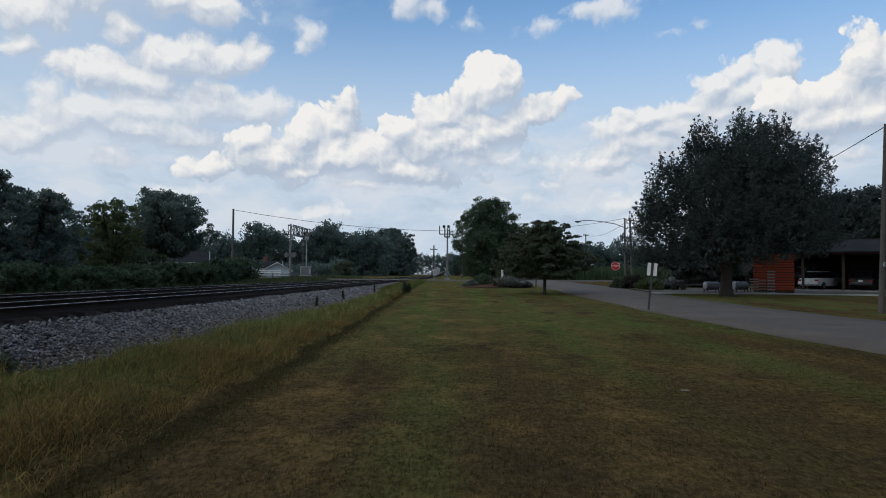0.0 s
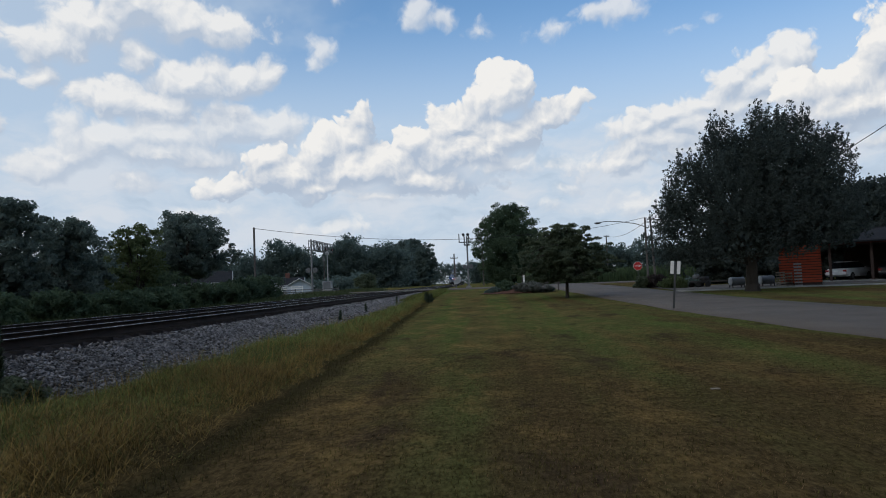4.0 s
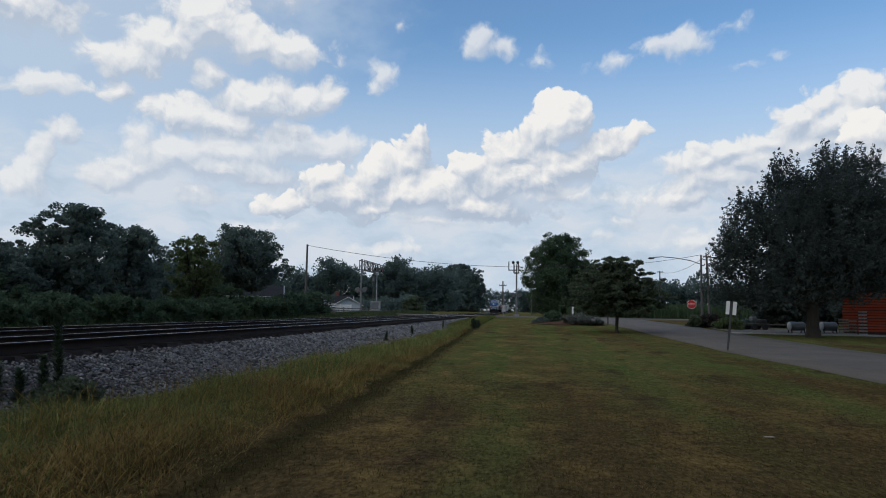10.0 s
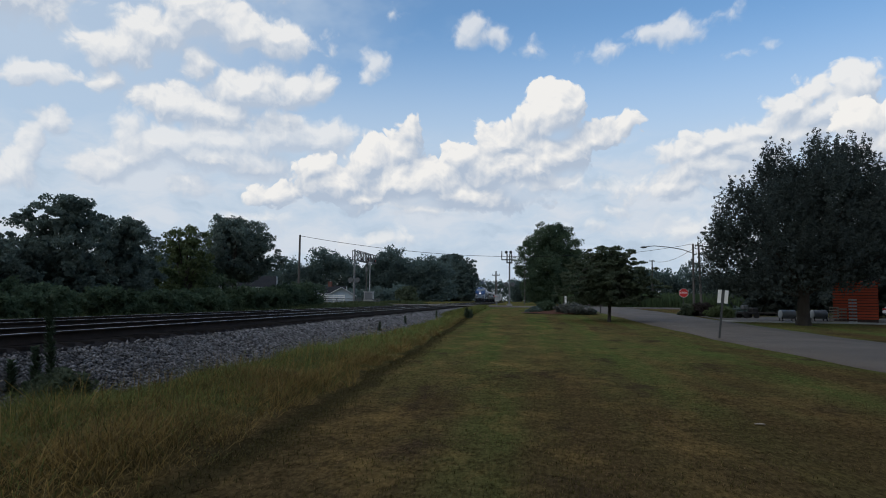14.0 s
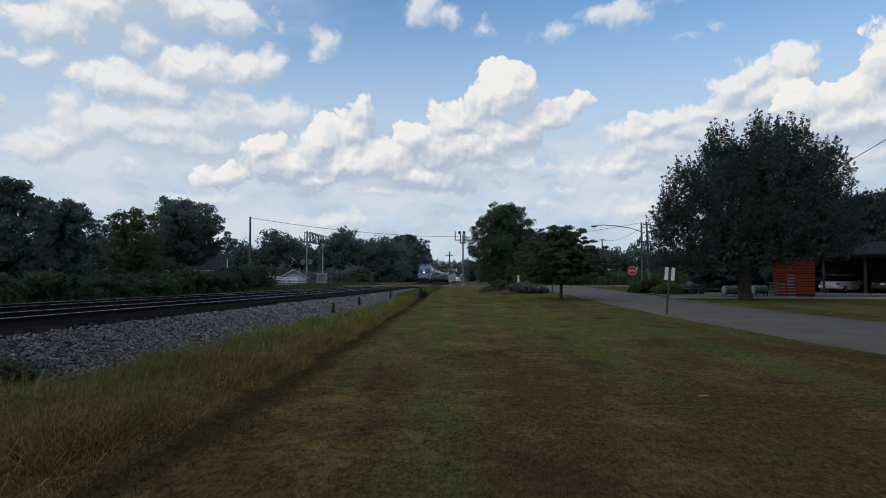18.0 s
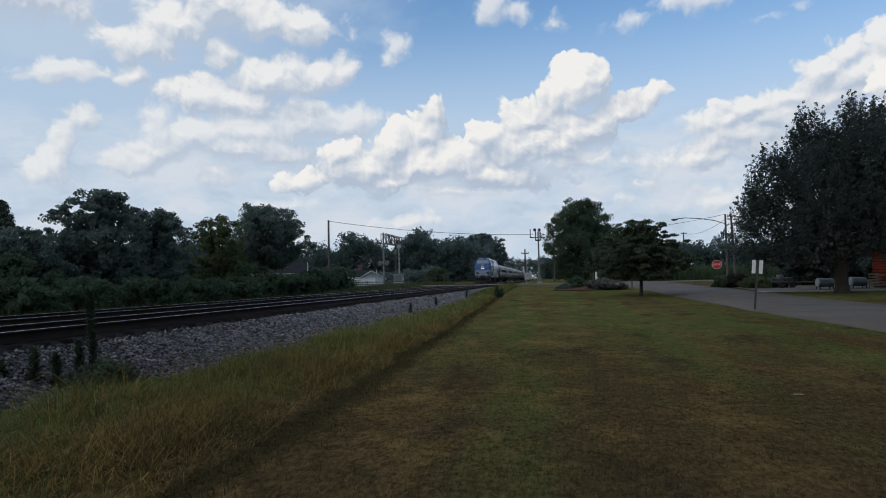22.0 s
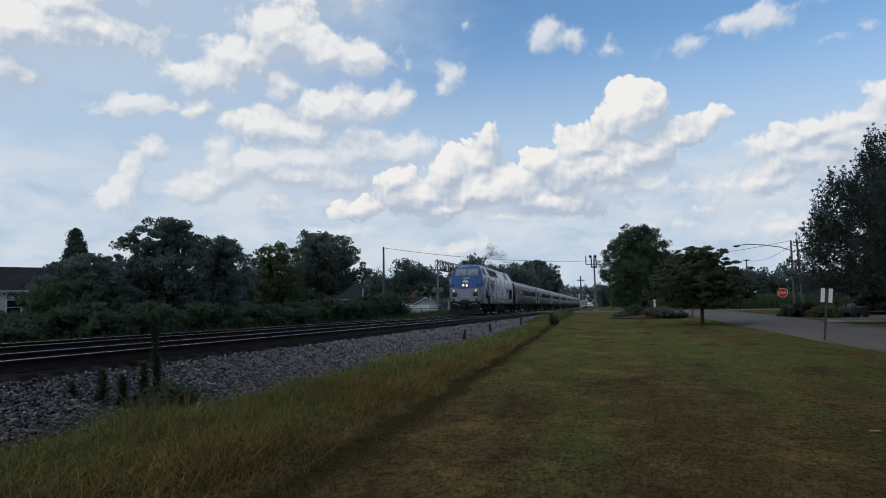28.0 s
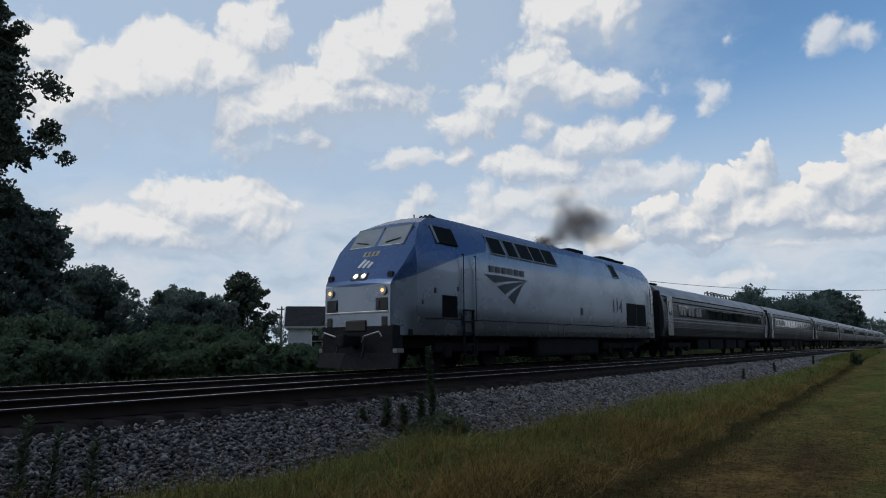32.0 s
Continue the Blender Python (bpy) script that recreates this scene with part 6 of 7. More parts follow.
def livery():
    """Silver lower body and blue upper body, parted by a painted line."""
    m = surface("locomotive_paint", (0.215, 0.258, 0.322), (0.180, 0.220, 0.278), rough=0.27, scale=0.8, fine=9, grain=0.04, local=True, metal=0.45, spec=0.5, bump=0.06, bump_scale=0.6)
    nt = m.node_tree
    add, op, vec = math_tools(nt)
    x, y, z = add("SeparateXYZ", add("TexCoord").outputs["Object"]).outputs
    ramp = add("ValToRGB", op("DIVIDE", op("SUBTRACT", y, NOSE), 20.5))
    stops = [(0.0, 2.30), (0.012, 2.36), (0.14, 3.22), (0.215, 3.55), (0.235, 4.10), (0.70, 4.15), (0.80, 3.78), (0.90, 3.62), (1.0, 3.6)]
    els = ramp.color_ramp.elements
    els[0].position, els[0].color = 0.0, (2.30 / 5, 2.30 / 5, 2.30 / 5, 1)
    els[1].position, els[1].color = 1.0, (3.6 / 5, 3.6 / 5, 3.6 / 5, 1)
    for p, h in stops[1:-1]:
        e = els.new(p)
        e.color = (h / 5, h / 5, h / 5, 1)
    line = op("ADD", op("MULTIPLY", ramp.outputs[0], 5.0), op("MULTIPLY", op("ABSOLUTE", x), 0.05))
    blue = op("MULTIPLY", op("SUBTRACT", z, line), 60.0, clamp=True)
    bsdf = nt.nodes["Principled BSDF"]
    old = bsdf.inputs["Base Color"].links[0].from_socket
    col = add("Mix", blue, None, None, None, None, None, old, (0.026, 0.070, 0.180, 1), data_type="RGBA").outputs[2]
    seam = op("MULTIPLY", op("SUBTRACT", 0.025, op("ABSOLUTE", op("SUBTRACT", z, line))), 80.0, clamp=True)
    col = add("Mix", op("MULTIPLY", seam, 0.8), None, None, None, None, None, col, (0.02, 0.05, 0.12, 1), data_type="RGBA").outputs[2]
    # dark ground reflected in the lower sides, painted in as a dark band
    sill = op("MULTIPLY", op("MULTIPLY", op("SUBTRACT", 1.78, z), 4.0, clamp=True), op("MULTIPLY", op("SUBTRACT", y, NOSE + 0.35), 4.0, clamp=True))
    col = add("Mix", op("MULTIPLY", sill, 0.62), None, None, None, None, None, col, (0.022, 0.026, 0.034, 1), data_type="RGBA").outputs[2]
    # mottled dirt, strengthened to paint the same reflection darker towards the floor
    grime_dim = op("MULTIPLY", op("MULTIPLY", op("SUBTRACT", 2.2, z), 1.1, clamp=True), op("MULTIPLY", op("SUBTRACT", y, NOSE + 0.1), 2.0, clamp=True))
    soot = add("TexNoise", add("TexCoord").outputs["Object"], None, 3.0, 5.0, 0.7).outputs["Fac"]
    col = add("Mix", op("MULTIPLY", grime_dim, op("MULTIPLY", op("ADD", soot, 0.35, clamp=True), 0.5)), None, None, None, None, None, col, (0.034, 0.036, 0.042, 1), data_type="RGBA").outputs[2]
    nt.links.new(col, bsdf.inputs["Base Color"])
    return m


def corrugated():
    """Fluted stainless steel."""
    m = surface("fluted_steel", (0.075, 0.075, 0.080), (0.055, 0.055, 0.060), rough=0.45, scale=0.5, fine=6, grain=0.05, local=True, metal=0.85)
    nt = m.node_tree
    add, op, vec = math_tools(nt)
    x, y, z = add("SeparateXYZ", add("TexCoord").outputs["Object"]).outputs
    wave = op("ABSOLUTE", op("SINE", op("MULTIPLY", z, 38.0)))
    b = add("Bump", 0.3, 0.02)
    nt.links.new(wave, b.inputs["Height"])
    nt.links.new(b.outputs[0], nt.nodes["Principled BSDF"].inputs["Normal"])
    return m


PAINT = livery()
FLUTED = corrugated()
STEEL = surface("bright_steel", (0.30, 0.31, 0.32), (0.25, 0.26, 0.27), rough=0.3, metal=0.9, local=True, scale=2, fine=9, grain=0.05)
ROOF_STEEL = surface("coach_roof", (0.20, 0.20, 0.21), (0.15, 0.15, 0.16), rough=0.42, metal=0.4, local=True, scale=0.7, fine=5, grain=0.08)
UNDER = surface("running_gear", (0.015, 0.016, 0.018), (0.022, 0.023, 0.026), spec=0.05, rough=0.9, local=True, scale=2, fine=14, grain=0.3)
SILVER = surface("silver_bars", (0.24, 0.25, 0.27), rough=0.4, metal=0.4, local=True)
NAVY = surface("navy_marking", (0.020, 0.030, 0.055), rough=0.5, local=True)
GREY_MARK = surface("pale_marking", (0.62, 0.64, 0.68), rough=0.5, local=True)
HEADLIGHT = glow("headlight_glow", (1.0, 0.80, 0.58), 14.0)
PANE_BLACK = surface("engine_room_glass", (0.008, 0.009, 0.011), rough=0.5, local=True, spec=0.02, grain=0.05)
GREY_TRIM = surface("window_trim", (0.20, 0.22, 0.25), rough=0.5, local=True)
PAINT_BLUE = surface("windshield_surround", (0.016, 0.040, 0.10), rough=0.4, local=True)
EMBLEM = surface("emblem_paint", (0.014, 0.026, 0.055), (0.020, 0.034, 0.062), rough=0.5, local=True)
NAME = surface("faded_dark_paint", (0.075, 0.085, 0.095), rough=0.5, local=True)
DITCH = glow("ditch_light_glow", (1.0, 0.52, 0.24), 1.8)
# grey of the reflected sky put into the pane's own colour
WINDSHIELD = surface("sky_painted_windshield", (0.19, 0.21, 0.22), (0.13, 0.15, 0.16), rough=0.12, local=True, spec=1.0, scale=1.2, fine=6, grain=0.08)
STRIPE = surface("dull_silver_stripe", (0.34, 0.35, 0.37), (0.26, 0.27, 0.29), rough=0.5, local=True)
WIN_BLIND = surface("window_blind", (0.30, 0.29, 0.27), rough=0.7, local=True)


def half_width(z):
    return 1.52 if z < 2.8 else 1.52 - 0.23 * (z - 2.8) ** 2


def loft(stations, levels):
    """Skin over stations (y, floor, roof, width share): side points by level, closed round, capped at both ends."""
    bm = B()
    rings = []
    for y, lo, hi, c in stations:
        fold = min(2.8, hi - 0.06)
        zs = [lo + (fold - lo) * k for k in levels] + [fold + (hi - fold) * k for k in (0.18, 0.36, 0.54, 0.72, 0.88, 1.0)]
        up = [(half_width(q) * c, q) for q in zs]
        crown = [(up[-1][0] * 0.55, hi + 0.05), (0.0, hi + 0.07)]
        pts = up + crown + [(-x, z) for x, z in reversed(up + crown[:1])]
        rings.append([bm.verts.new((x, y, z)) for x, z in pts])
    n = len(rings[0])
    for a, b in zip(rings, rings[1:]):
        for i in range(n):
            j = (i + 1) % n
            bm.faces.new((a[i], b[i], b[j], a[j]))
    bm.faces.new(rings[0]), bm.faces.new(rings[-1][::-1])
    bmesh.ops.recalc_face_normals(bm, faces=bm.faces)
    return bm


def bogie(parent, y, base, wheel_r):
    """A two-axle truck: side frames, springs, and wheelsets. Returns the wheelsets."""
    t = part("bogie", box(B(), 0, y, 0.66, 2.1, 0.5, 0.22, 0.04), UNDER, parent)
    for s in (-1, 1):
        part("side_frame", box(B(), s * 1.18, y, 0.62, 0.16, base + 1.2, 0.26, 0.05), UNDER, t)
    wheels = []
    for s in (-1, 1):
        bm = B()
        for sx in (-0.76, 0.76):
            rod(bm, (sx - 0.06, 0, 0), (sx + 0.06, 0, 0), wheel_r, None, 24)
            rod(bm, (sx - 0.10 * np.sign(sx), 0, 0), (sx - 0.06 * np.sign(sx), 0, 0), wheel_r + 0.03, None, 24)
        rod(bm, (-1.1, 0, 0), (1.1, 0, 0), 0.08, None, 10)
        box(bm, 0.83, wheel_r * 0.5, 0, 0.02, 0.08, 0.08)
        w = part("wheelset", bm, UNDER, t, "dark steel wheelset", m=Matrix.Translation((0, y + s * base / 2, wheel_r)))
        wheels.append(w)
        for sx in (-1.2, 1.2):
            part("axle_box", box(B(), sx, y + s * base / 2, wheel_r, 0.24, 0.36, 0.34, 0.04), UNDER, t)
    for sx in (-1.2, 1.2):
        part("spring", rod(B(), (sx, y, 0.35), (sx, y, 0.85), 0.13, None, 12), UNDER, t)
    return wheels


def slope_pose(yn, z, x=0.0, deg=54.5):
    return Matrix.Translation((x, NOSE + yn, z)) @ Matrix.Rotation(radians(deg), 4, "X")


def side_pose(yn, z, out=0.0):
    """On the slanted upper side facing +x."""
    return Matrix.Translation((half_width(z) + out, NOSE + yn, z)) @ Matrix.Rotation(radians(-26.6 if z > 3.2 else 0), 4, "Y")


def locomotive():
    t = new("locomotive")
    tagged(t, "blue and silver diesel passenger locomotive with lit headlights", "locomotive")
    st = [(0.0, 0.98, 2.30, 0.80), (0.06, 0.96, 2.42, 0.82), (0.35, 0.96, 2.84, 0.895), (0.75, 0.96, 3.41, 1.0), (1.1, 0.96, 3.90, 1.0), (1.4, 0.96, 4.16, 1.0), (1.9, 0.96, 4.38, 1.0),
          (2.6, 0.96, 4.49, 1.0), (3.4, 0.96, 4.50, 1.0), (10.0, 0.96, 4.45, 1.0), (18.3, 0.96, 4.38, 1.0), (18.95, 0.96, 4.25, 0.99), (19.25, 0.98, 3.9, 0.97)]
    levels = (0.0, 0.12, 0.4, 0.7, 0.9, 1.0)
    part("underframe", box(B(), 0, NOSE + 9.8, 0.86, 2.0, 18.6, 0.5, 0.03), UNDER, t)
    body = part("body", loft([(NOSE + a, b, c, d) for a, b, c, d in st], levels), PAINT, t)
    for p in body.data.polygons:
        p.use_smooth = p.center.y > NOSE + 2.6 and p.center.y < NOSE + 18.3
    bev = body.modifiers.new("edges", "BEVEL")
    bev.width, bev.segments, bev.limit_method, bev.angle_limit = 0.05, 2, "ANGLE", radians(28)
    # nose
    for s in (-1, 1):
        w = part("windshield", box(B(), 0, 0, 0.02, 0.98, 0.74, 0.03, 0.012), WINDSHIELD, t, "slanted windshield pane", m=slope_pose(1.0, 3.77, s * 0.53))
        part("wiper", box(B(), s * 0.05, -0.2, 0.05, 0.5, 0.025, 0.02, 0, Matrix.Rotation(radians(s * 12), 4, "Z")), DARK, w)
        part("gasket", box(B(), 0, 0, 0.008, 1.06, 0.82, 0.03, 0.012), PAINT_BLUE, w)
        d = part("ditch_light", rod(B(), (s * 0.98, NOSE - 0.05, 2.14), (s * 0.98, NOSE + 0.25, 2.14), 0.125, None, 18), STEEL, t, "chrome ditch light bezel")
        part("bulb", rod(B(), (s * 0.98, NOSE - 0.06, 2.14), (s * 0.98, NOSE - 0.04, 2.14), 0.055, None, 16), DITCH, d, "warm glowing lamp")
        part("marker_light", rod(B(), (s * 1.12, NOSE + 0.08, 2.56), (s * 1.12, NOSE + 0.25, 2.58), 0.09, None, 12), DARK, t)
        p = part("step_pocket", box(B(), s * 0.92, NOSE - 0.004, 1.78, 0.42, 0.03, 0.34, 0.02), DARK, t)
        part("mu_socket", box(B(), s * 0.80, NOSE - 0.02, 1.78, 0.12, 0.04, 0.2, 0.01), NAVY, p)
        part("lamp_pocket", box(B(), s * 1.02, NOSE - 0.004, 1.32, 0.2, 0.03, 0.26, 0.02), DARK, t)
        bm = B()
        for a, b in (((0.42, -0.22, 0.78), (0.52, -0.25, 0.93)), ((0.52, -0.25, 0.93), (1.02, -0.22, 1.05)), ((1.02, -0.22, 1.05), (1.10, -0.2, 0.92))):
            rod(bm, (s * a[0], NOSE + a[1], a[2]), (s * b[0], NOSE + b[1], b[2]), 0.022, None, 8)
        part("grab_rail", bm, SILVER, t, "bright bent grab rail")
        part("brake_hose", rod(B(), (s * 0.45, NOSE - 0.15, 0.85), (s * 0.5, NOSE - 0.3, 0.35), 0.035, None, 8), RUBBER, t)
        part("corner_step", box(B(), s * 1.25, NOSE + 0.15, 0.55, 0.4, 0.3, 0.12, 0.02), ALUM, t)
    hb = part("headlight", box(B(), 0, 0, 0.02, 0.64, 0.30, 0.06, 0.05), DARK, t, "twin headlight housing", m=slope_pose(0.155, 2.555, 0.0, 54))
    for s in (-1, 1):
        part("reflector", rod(B(), (s * 0.15, 0, 0.03), (s * 0.15, 0, 0.056), 0.115, None, 18), STEEL, hb, "chrome reflector ring")
        part("bulb", rod(B(), (s * 0.15, 0, 0.03), (s * 0.15, 0, 0.064), 0.062, None, 16), HEADLIGHT, hb, "bright glowing headlight lamp")
    nb = part("number_board", box(B(), 0, 0, 0.02, 0.62, 0.2, 0.05, 0.02), WIN_BLIND, t, "lit number board under the windshield", m=slope_pose(0.62, 3.23))
    for i in range(3):
        part("marking", box(B(), -0.16 + i * 0.16, 0, 0.048, 0.05, 0.13, 0.006), DARK, nb)
    for i in range(3):
        part("nose_marking", box(B(), -0.16 + i * 0.17, -0.04 * i, 0.045, 0.11, 0.32 - 0.05 * i, 0.012, 0.0, Matrix.Rotation(radians(-24), 4, "Z")), GREY_MARK, t, "pale slanted emblem bar",
             m=slope_pose(0.42, 2.94))
    part("nose_trim", box(B(), 0, NOSE - 0.012, 1.58, 2.3, 0.03, 0.05, 0.01), STEEL, t)
    part("coupler_pocket", box(B(), 0, NOSE - 0.02, 1.22, 0.75, 0.06, 0.3, 0.03), DARK, t)
    part("pilot", box(B(), 0, NOSE + 0.2, 0.83, 2.66, 0.42, 0.80, 0.05), UNDER, t)
    bm = B()
    box(bm, 0, NOSE - 0.25, 0.82, 0.32, 0.8, 0.3, 0.05)
    box(bm, 0.1, NOSE - 0.6, 0.82, 0.2, 0.2, 0.36, 0.05)
    part("coupler", bm, UNDER, t)
    bm = B()
    v = [bm.verts.new(p) for p in ((-1.45, NOSE + 0.05, 0.5), (0, NOSE - 0.42, 0.5), (1.45, NOSE + 0.05, 0.5), (1.5, NOSE - 0.05, 0.1), (0, NOSE - 0.62, 0.1), (-1.5, NOSE - 0.05, 0.1))]
    u = [bm.verts.new(p.co + Vector((0, 0.08, 0))) for p in v]
    bm.faces.new((v[0], v[1], v[4], v[5])), bm.faces.new((v[1], v[2], v[3], v[4])), bm.faces.new((u[5], u[4], u[1], u[0])), bm.faces.new((u[4], u[3], u[2], u[1]))
    for i in range(6):
        j = (i + 1) % 6
        bm.faces.new((v[i], u[i], u[j], v[j]))
    bmesh.ops.recalc_face_normals(bm, faces=bm.faces)
    part("snow_plow", bm, UNDER, t, "black wedge plow")
    # side that shows, and its twin
    for s in (1, -1):
        mir = Matrix.Diagonal((s, 1, 1, 1))
        def on_side(name, bm, mat, m, label="", parent=None):
            bmesh.ops.transform(bm, matrix=mir @ m, verts=bm.verts)
            if s < 0:
                bmesh.ops.reverse_faces(bm, faces=bm.faces)
            return part(name, bm, mat, parent or t, label)
        cw = on_side("cab_window", box(B(), 0, 0, 0, 0.03, 1.05, 0.62, 0.02), PANE_BLACK, side_pose(2.35, 3.86, 0.0), "dark cab side window")
        on_side("window_post", box(B(), 0.012, 0, 0, 0.03, 0.10, 0.62, 0.01), GREY_TRIM, side_pose(1.85, 3.86), "", cw)
        for yn, ln in ((5.15, 0.82), (6.1, 0.62), (7.0, 0.82), (7.92, 0.82), (8.84, 0.82), (14.9, 0.55)):
            w = on_side("side_window", box(B(), 0.012, 0, 0, 0.03, ln, 0.62, 0.015), PANE_BLACK, side_pose(yn, 3.88), "dark engine-room window")
            on_side("window_rim", box(B(), 0.0, 0, 0, 0.03, ln + 0.08, 0.72, 0.015), GREY_TRIM, side_pose(yn, 3.88), "", w)
        for yn in (2.85, 3.5):
            on_side("handrail", rod(rod(rod(B(), (0.07, 0, -1.0), (0.07, 0, 0.95), 0.016, None, 8), (0, 0, -1.0), (0.07, 0, -1.0), 0.02, None, 6), (0, 0, 0.95), (0.07, 0, 0.95), 0.02, None, 6),
                    NAVY, Matrix.Translation((1.52, NOSE + yn, 2.4)), "tall dark handrail")
        on_side("cab_door", box(B(), 0.004, 0, 0, 0.012, 0.6, 1.9, 0.01), PAINT, Matrix.Translation((1.52, NOSE + 3.15, 2.0)))
        lad = on_side("ladder", box(box(B(), 0, -0.24, 0, 0.05, 0.05, 1.5), 0, 0.24, 0, 0.05, 0.05, 1.5), UNDER, Matrix.Translation((1.55, NOSE + 3.15, 0.98)))
        for k in range(5):
            on_side("rung", box(B(), 0, 0, 0, 0.12, 0.46, 0.04), UNDER, Matrix.Translation((1.56, NOSE + 3.15, 0.38 + k * 0.33)), "", lad)
        on_side("side_grille", box(B(), 0, 0, 0, 0.03, 0.72, 0.62, 0.01), PANE_BLACK, Matrix.Translation((1.52, NOSE + 2.25, 1.78)), "black square grille")
        for yn, zz, q in ((1.55, 2.2, 0.1), (1.0, 1.85, 0.08), (11.0, 1.95, 0.2), (2.66, 2.3, 0.08)):
            on_side("hatch", box(B(), 0, 0, 0, 0.025, q, q * 1.5, 0.008), DARK, Matrix.Translation((1.52, NOSE + yn, zz)))
        for yn, ln in ((16.2, 1.1), (17.4, 1.15)):
            g = on_side("rear_grille", box(B(), 0, 0, 0, 0.03, ln, 1.0, 0.01), PANE_BLACK, Matrix.Translation((1.522, NOSE + yn, 2.0)), "black air intake grille")
            for k in range(5):
                on_side("slat", box(B(), 0, 0, 0, 0.02, ln, 0.03), UNDER, Matrix.Translation((1.535, NOSE + yn, 1.62 + k * 0.19)), "", g)
        on_side("rear_handrail", rod(B(), (0.06, 0, -0.6), (0.06, 0, 0.7), 0.022, None, 8), SILVER, Matrix.Translation((1.52, NOSE + 18.55, 2.6)))
        on_side("rear_door", box(B(), 0.004, 0, 0, 0.012, 0.6, 1.8, 0.01), STEEL, Matrix.Translation((1.51, NOSE + 18.7, 2.1)))
        on_side("side_seam", box(B(), 0, 0, 0, 0.012, 17.6, 0.03), UNDER, Matrix.Translation((1.523, NOSE + 9.9, 1.42)))
        # emblem: three sweeping bands as plain shapes
        for outer, inner in ((((0.0, 0.0), (0.6, 0.05), (1.9, -0.02)), ((0.4, -0.30), (1.0, -0.12), (1.85, -0.06))),
                             (((0.52, -0.42), (1.1, -0.18), (1.82, -0.09)), ((0.85, -0.72), (1.25, -0.35), (1.78, -0.13))),
                             (((0.98, -0.82), (1.35, -0.42), (1.75, -0.16)), ((1.25, -1.1), (1.45, -0.6), (1.70, -0.20)))):
            bm = B()
            top, bot = [], []
            for i in range(9):
                q = i / 8
                for pts, out in ((outer, top), (inner, bot)):
                    out.append(tuple(((1 - q) ** 2 * p0 + 2 * q * (1 - q) * p1 + q * q * p2) * k for p0, p1, p2, k in zip(*pts, (1.4, 0.78))))
            vs = [[bm.verts.new((dx, a, b)) for a, b in top] + [bm.verts.new((dx, a, b)) for a, b in reversed(bot)] for dx in (0.0, 0.012)]
            bm.faces.new(vs[0]), bm.faces.new(vs[1][::-1])
            for i in range(len(vs[0])):
                j = (i + 1) % len(vs[0])
                bm.faces.new((vs[0][i], vs[0][j], vs[1][j], vs[1][i]))
            bmesh.ops.recalc_face_normals(bm, faces=bm.faces)
            on_side("emblem_band", bm, EMBLEM, Matrix.Translation((1.521, NOSE + 4.1, 2.86)), "dark blue sweeping emblem band")
        for k in range(6):
            on_side("name_bar", box(B(), 0, 0, 0, 0.012, 0.25, 0.2), NAME, Matrix.Translation((1.526, NOSE + 4.5 + k * 0.38, 3.06)), "faded dark name bar")
        n = text_mesh("number_marking", "114", 0.78, NAVY, t, Matrix.Translation((s * 1.527, NOSE + 14.6, 2.28)) @ Matrix.Rotation(radians(90 * s), 4, "Z") @ Matrix.Rotation(radians(90), 4, "X"))
        part("fuel_tank", box(B(), s * 0.95, NOSE + 10.2, 0.62, 0.9, 5.2, 0.72, 0.12), UNDER, t)
        part("under_skirt", box(B(), s * 1.42, NOSE + 9.7, 1.02, 0.1, 18.4, 0.2, 0.02), UNDER, t)
    # roof
    for yn, ln, hh in ((12.6, 1.3, 0.14), (15.8, 1.5, 0.12), (17.2, 1.2, 0.1)):
        part("roof_hatch", box(B(), 0, NOSE + yn, 4.52 + hh / 2, 1.3, ln, hh, 0.03), UNDER, t)
    part("exhaust_stack", box(B(), 0, NOSE + 11.4, 4.54, 0.5, 0.8, 0.16, 0.03), UNDER, t)
    bm = B()
    for dx in (-0.18, 0, 0.18):
        rod(bm, (dx, NOSE + 3.5, 4.66), (dx, NOSE + 3.05, 4.69), 0.03, 0.07, 10)
    box(bm, 0, NOSE + 3.45, 4.61, 0.5, 0.1, 0.1)
    part("horn", bm, DARK, t, "black three-chime air horn")
    part("antenna", rod(B(), (0.3, NOSE + 4.6, 4.5), (0.3, NOSE + 4.6, 4.66), 0.07, None, 10), DARK, t)
    part("antenna", rod(B(), (0.0, NOSE + 2.5, 4.5), (0.0, NOSE + 2.5, 4.68), 0.02, None, 8), DARK, t)
    wheels = bogie(t, NOSE + 3.9, 2.9, 0.5) + bogie(t, NOSE + 15.6, 2.9, 0.5)
    return t, wheels


COACH = 26.0


